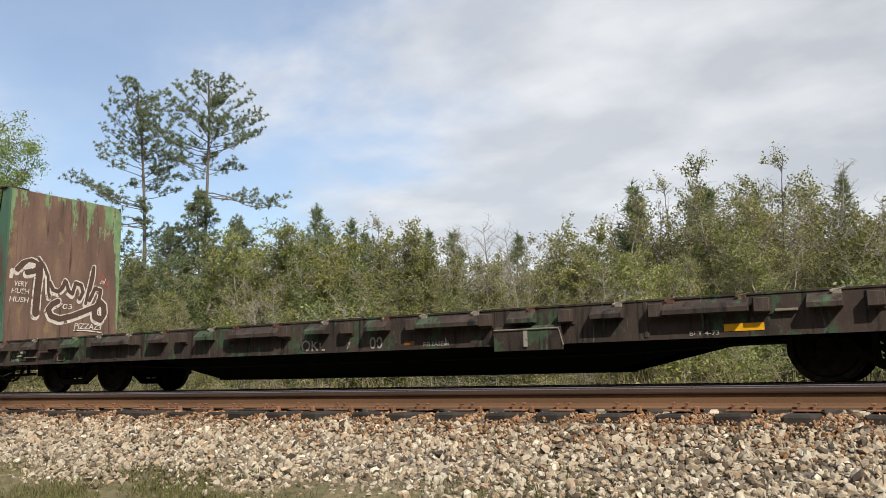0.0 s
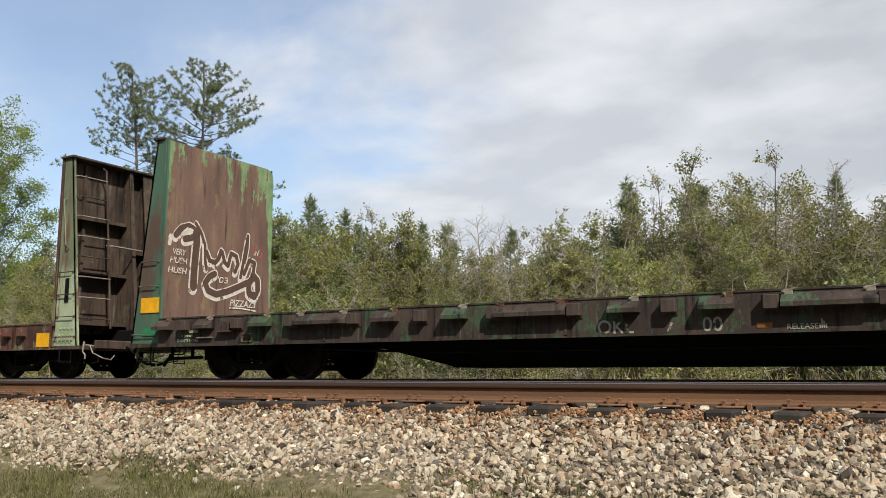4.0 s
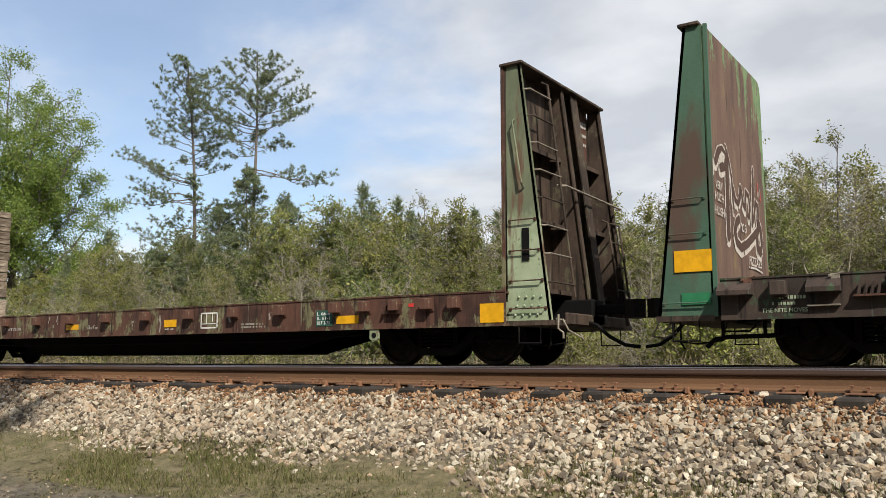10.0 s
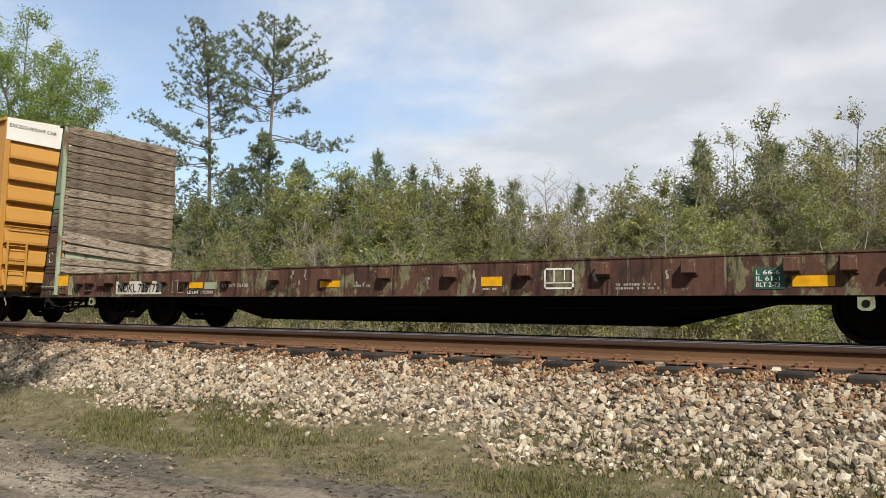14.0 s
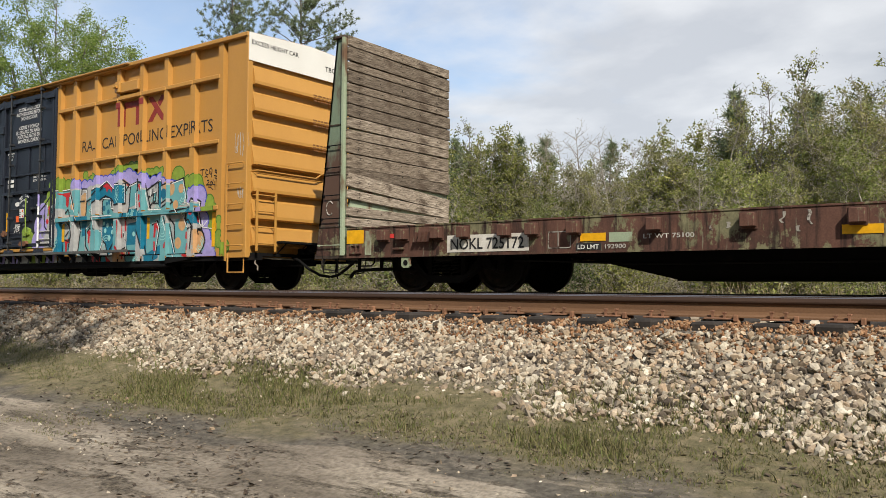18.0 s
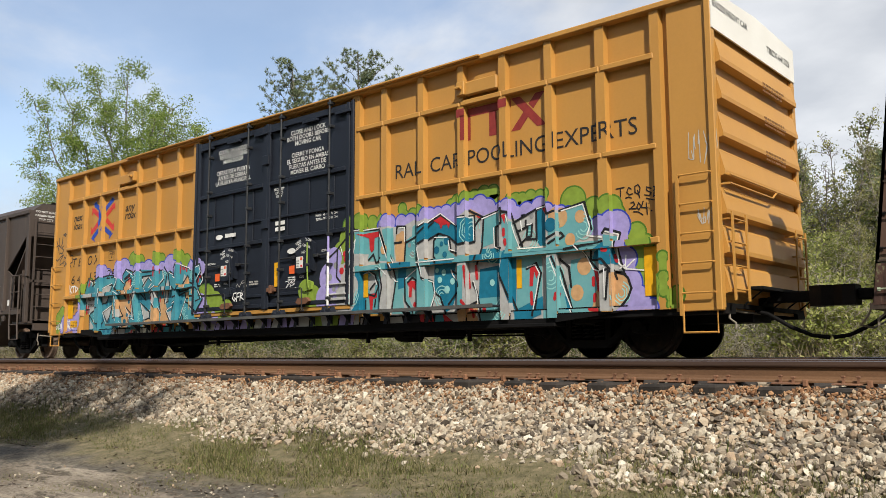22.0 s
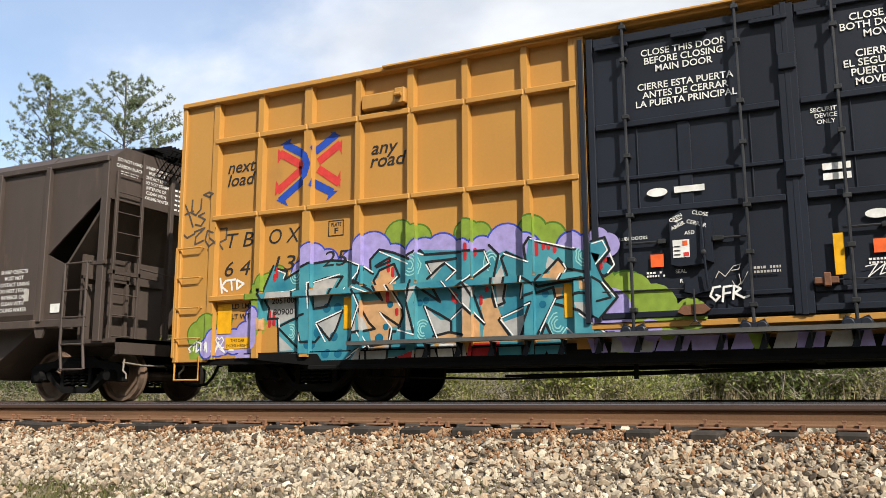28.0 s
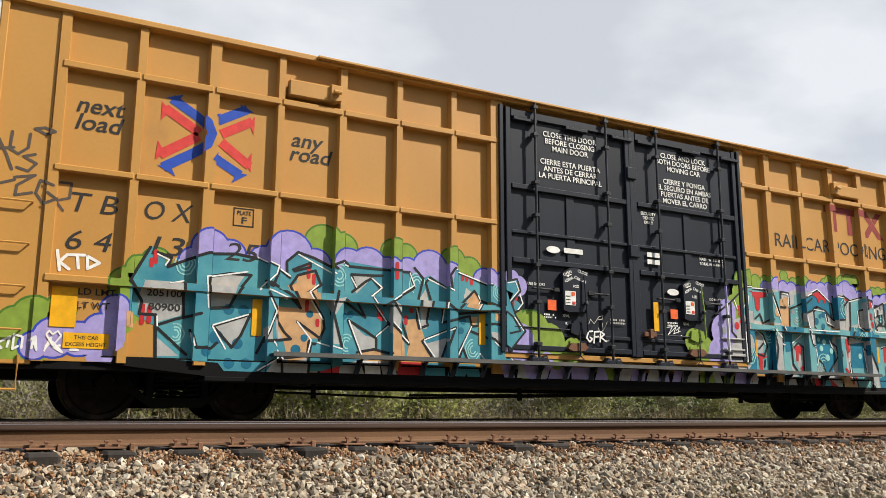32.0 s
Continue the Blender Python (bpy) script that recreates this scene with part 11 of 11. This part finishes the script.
def wood_edge():
    """Young mixed wood behind the line, built from a few grown shapes, each placed many times."""
    kinds = [
        shrub_tree(101, 7.5, 3.2, LEAF_OLIVE, "slender young tree with olive spring leaves", leaves=5),
        shrub_tree(102, 7.0, 3.4, LEAF_SPRING, "young tree with bright green spring leaves", leaves=5),
        shrub_tree(103, 8.5, 2.6, LEAF_TAN, "thin tree with tan buds on pale twigs", leaves=3, size=0.05, bare=0.2),
        shrub_tree(104, 6.5, 3.8, LEAF_OLIVE, "bushy young oak with olive leaves", leaves=5, stems=4),
        shrub_tree(105, 8.0, 2.8, LEAF_TAN, "bare grey sapling with a few buds", leaves=1, size=0.05, bare=0.6, stems=2),
        shrub_tree(106, 6.5, 3.2, LEAF_DARK, "dark evergreen bush tree in the wood", leaves=5, stems=4),
        shrub_tree(107, 9.5, 2.6, LEAF_OLIVE, "tall slim tree with sparse upright shoots", bark=BARK, leaves=2, bare=0.15, upward=0.9, stems=2),
        shrub_tree(108, 8.0, 3.0, LEAF_TAN, "young tree hung with reddish tan catkins", leaves=4, size=0.048),
        shrub_tree(109, 9.2, 2.8, LEAF_TAN, "leafless slender sapling with fine grey twigs", leaves=1, size=0.04, bare=0.85, stems=3, upward=0.8),
    ]
    pines = [conifer(201, 9.0, 2.5, "young pine with dark green needles"), conifer(202, 7.0, 2.1, "small young pine with dark green needles"), conifer(203, 10.0, 3.6, "broad young pine with dark green needles")]
    bushes = [
        shrub_tree(301, 3.0, 3.2, LEAF_OLIVE, "low olive-green bush in rough grass", "bush", leaves=3, stems=6, upward=0.2),
        shrub_tree(302, 2.6, 3.0, LEAF_SPRING, "low light green bush in rough grass", "bush", leaves=3, stems=6, upward=0.2),
        shrub_tree(303, 2.8, 3.0, LEAF_DARK, "low dark green bush in rough grass", "bush", leaves=3, stems=6, upward=0.2),
        shrub_tree(304, 2.6, 3.0, LEAF_TAN, "low brushwood with dry tan leaves", "bush", leaves=2, bare=0.3, stems=7, upward=0.3),
    ]
    rng = random.Random(77)
    originals = kinds + pines + bushes
    spot = lambda x, y, k: Matrix.Translation((x, y, ground_height(x, y))) @ Matrix.Rotation(rng.uniform(0, 6.28), 4, "Z") @ Matrix.Scale(k, 4)
    used = set()

    def plant(o, x, y, k):
        m = spot(x, y, k)
        if o in used:
            copy_thing(o, m @ Matrix.Scale(1 / o.scale.x, 4))
        else:
            used.add(o)
            o.matrix_basis = m

    # skyline by stretches: x, height
    line = [(-130, 13.0), (-95, 12.0), (-80, 9.5), (-66, 8.0), (-58.7, 8.4), (-52, 9.0), (-39.3, 9.9), (-37.3, 10.1), (-34.5, 9.8), (-31.3, 9.2), (-29, 9.0), (-26.8, 9.3), (-24.2, 7.9), (-21.4, 8.7), (-19.7, 8.1), (-18.1, 7.0), (-16.5, 7.4), (-15, 8.3),
            (-13.6, 8.7), (-11.3, 9.9), (-9.6, 8.9), (-8.4, 9.9), (-5.4, 9.8), (-3.5, 8.7), (-2.2, 9.0), (3, 9.0), (12, 9.0), (25, 9.0), (60, 9.0), (110, 10.0)]
    top = lambda x: float(np.interp(x, [p for p, q in line], [q for p, q in line]))
    tall = (7.5, 7.0, 8.5, 6.5, 8.0, 6.5, 9.5, 8.0, 9.2, 9.0, 7.0, 10.0, 3.0, 2.6, 2.8, 2.6)
    native = {o: tall[i] for i, o in enumerate(originals)}
    weights = [5, 4.2, 2.7, 4.5, 1.6, 1.4, 1.6, 2.5, 1.4]
    # the trees that make the skyline: x, height, kind
    for x, z, k in ((-58.7, 8.4, 0), (-57, 8.8, 3), (-54, 8.8, 1), (-46, 9.6, 1), (-43, 9.8, 0), (-39.3, 9.9, 1), (-37.3, 10.2, 1), (-35.8, 9.5, 0), (-34.5, 9.9, 1), (-31.3, 9.1, 3), (-29.0, 9.0, 0), (-27.6, 8.9, 1), (-26.8, 9.6, 6), (-26.2, 9.0, 0),
                    (-25.0, 8.3, 3), (-23.1, 8.5, 4), (-22.3, 8.4, 8), (-21.3, 8.9, 4), (-20.5, 8.3, 2), (-19.7, 8.3, 4), (-18.9, 7.5, 8), (-18.0, 7.0, 0), (-17.1, 7.4, 1), (-16.5, 7.6, 4), (-15.7, 7.8, 2), (-15.0, 8.3, 0), (-13.7, 8.8, 2),
                    (-12.4, 9.5, 6), (-11.27, 10.8, 6), (-10.2, 9.7, 6), (-9.6, 8.8, 1), (-8.4, 10.2, 2), (-7.7, 9.4, 7), (-7.1, 10.0, 2), (-6.3, 9.2, 7), (-5.4, 10.1, 6), (-4.5, 9.6, 8), (-3.5, 8.7, 2), (-2.2, 9.1, 7), (-1.2, 9.0, 8), (0.2, 8.8, 0)):
        y = 40 + rng.uniform(-1.2, 1.2)
        plant(kinds[k], x * y / 40, y, (z * y / 40 + 0.6) / native[kinds[k]])
    x = -112.0
    while x < 100:
        for y0, y1, shares in ((33.5, 36, (0.38, 0.5, 0.62, 0.72)), (37, 39.5, (0.6, 0.72, 0.82)), (42, 46, (0.75, 0.84, 0.9)), (47, 53, (0.8, 0.9, 0.95))):
            o = rng.choices(kinds, weights)[0]
            y = rng.uniform(y0, y1)
            xx = x * (y / 40.0 if -70 < x < 20 else 1.0) + rng.uniform(-0.8, 0.8)
            want = top(x) * rng.choice(shares) * (y / 40.0) + 0.5
            plant(o, xx, y, want / native[o])
        x += 1.35 if -68 < x < 4 else 6.0
    x = -100.0
    while x < 90:
        o = rng.choices(bushes, [4, 3, 1, 4])[0]
        y = rng.uniform(27, 33)
        plant(o, x, y, rng.uniform(0.8, 1.5))
        x += 1.3 if -60 < x < 45 else 3.0
    # young pines: x, y, height, shape
    for px, y, h, k in ((-36.2, 44, 12.0, 0), (-35.3, 44.6, 10.9, 1), (-33.1, 44, 10.7, 0), (-32.0, 44.4, 9.9, 1), (-29.0, 46, 9.8, 1), (-13.27, 42, 10.1, 1), (-13.9, 42.5, 8.8, 1), (-3.7, 43, 9.4, 0), (-10.2, 42.4, 9.5, 1), (-45.6, 43.4, 10.4, 2), (-59.6, 42.8, 8.4, 2),
                         (-63.6, 44, 11.2, 0), (-70, 44, 9.5, 0), (-75, 43, 9.0, 0), (-27.0, 47, 9.6, 1), (-24.5, 50, 9.6, 1)):
        plant(pines[k], px, y, (h + 0.6) / native[pines[k]])


wood_edge()


def far_wood():
    """Dense wood behind, leaf clumps without end, as one mass."""
    rng = np.random.default_rng(55)
    n = 26000
    x = rng.uniform(-150, 130, n)
    y = rng.uniform(50, 62, n)
    h = 7.0 + 1.5 * np.sin(x * 0.31) + 0.9 * np.sin(x * 0.83 + 1)
    z = rng.uniform(-0.5, 1, n) ** 1 * h
    me = leaf_mesh("far_wood", np.stack([x, y, np.maximum(z, rng.uniform(0, 1.5, n))], 1), 0.11, 56, 12, 0.9)
    tagged(held("far_wood", me, LEAF_HAZE), "dense dark interior of the wood behind the young trees", "wood", kind="stuff")


far_wood()


def wood_behind():
    """Unseen roadside wood added behind the camera: its pine shades the verge, the rest dims the sky light and closes
    the place.
    """
    near = [big_broadleaf(7.0, -18.0, 15, 401, "roadside tree in spring leaf behind the road", 34, 0.10, 0.36)]
    # pine placed out of view for the shadow of its crown
    tall_pine(2.2, -6.4, (0.0, 19.0), 66, [(15.0 + 0.16 * k, (1 if k % 2 else -1) * (1.6 + 0.9 * math.sin(k * 1.7)), 15.6 + 0.17 * k) for k in range(22)], spread(14.8, 18.4, 16, 2.6), "unseen roadside pine, added so that its high crown shades the verge", 0.2)
    thin = big_broadleaf(5.0, -13.4, 17, 402, "roadside tree with thin spring foliage beside the sandy track", 24, 0.075, 0.30, 10)
    rng = random.Random(15)
    for x, y, k in ((12.5, -13.6, 1.0), (-2.6, -13.4, 1.0), (-11.0, -14.0, 1.0)):
        copy_thing(thin, Matrix.Translation((x, y, -1.6)) @ Matrix.Rotation(rng.uniform(0, 6), 4, "Z") @ Matrix.Scale(k, 4))
    for row, (y, h) in enumerate(((-19, 14), (-25, 17), (-33, 20))):
        x = -75.0
        while x < 75:
            copy_thing(near[0], Matrix.Translation((x + rng.uniform(-1, 1), y + rng.uniform(-2, 2), -1.7)) @ Matrix.Rotation(rng.uniform(0, 6), 4, "Z") @ Matrix.Scale(h / 15 * rng.uniform(0.85, 1.1), 4))
            x += 6.5
    g = np.random.default_rng(91)
    n = 9000
    # added leaf mass, never in view, that blocks light from the low sky
    me = leaf_mesh("wood_behind", np.stack([g.uniform(-90, 90, n), g.uniform(-34, -22, n), g.uniform(-1.5, 11, n)], 1), 0.3, 92, 6, 1.0)
    tagged(held("wood_behind", me, LEAF_DARK), "unseen dense wood beyond the roadside trees, added to dim the sky light", "wood", kind="stuff")


wood_behind()


# ---- what moves ----
def motions():
    ts, ss = [t for t, s in RUN], [s for t, s in RUN]
    for car, x0 in TRAIN:
        walk(car, [(t, pose(x0 + s, FAR, 0)) for t, s in RUN])
    turns = [(k * 0.2, math.degrees(float(np.interp(k * 0.2, ts, ss)) / 0.457)) for k in range(161)]
    for wheelset, dx in WHEELSETS:
        walk(wheelset, [(t, pose(dx, 0, 0.457, 0, a, 0)) for t, a in turns])


motions()
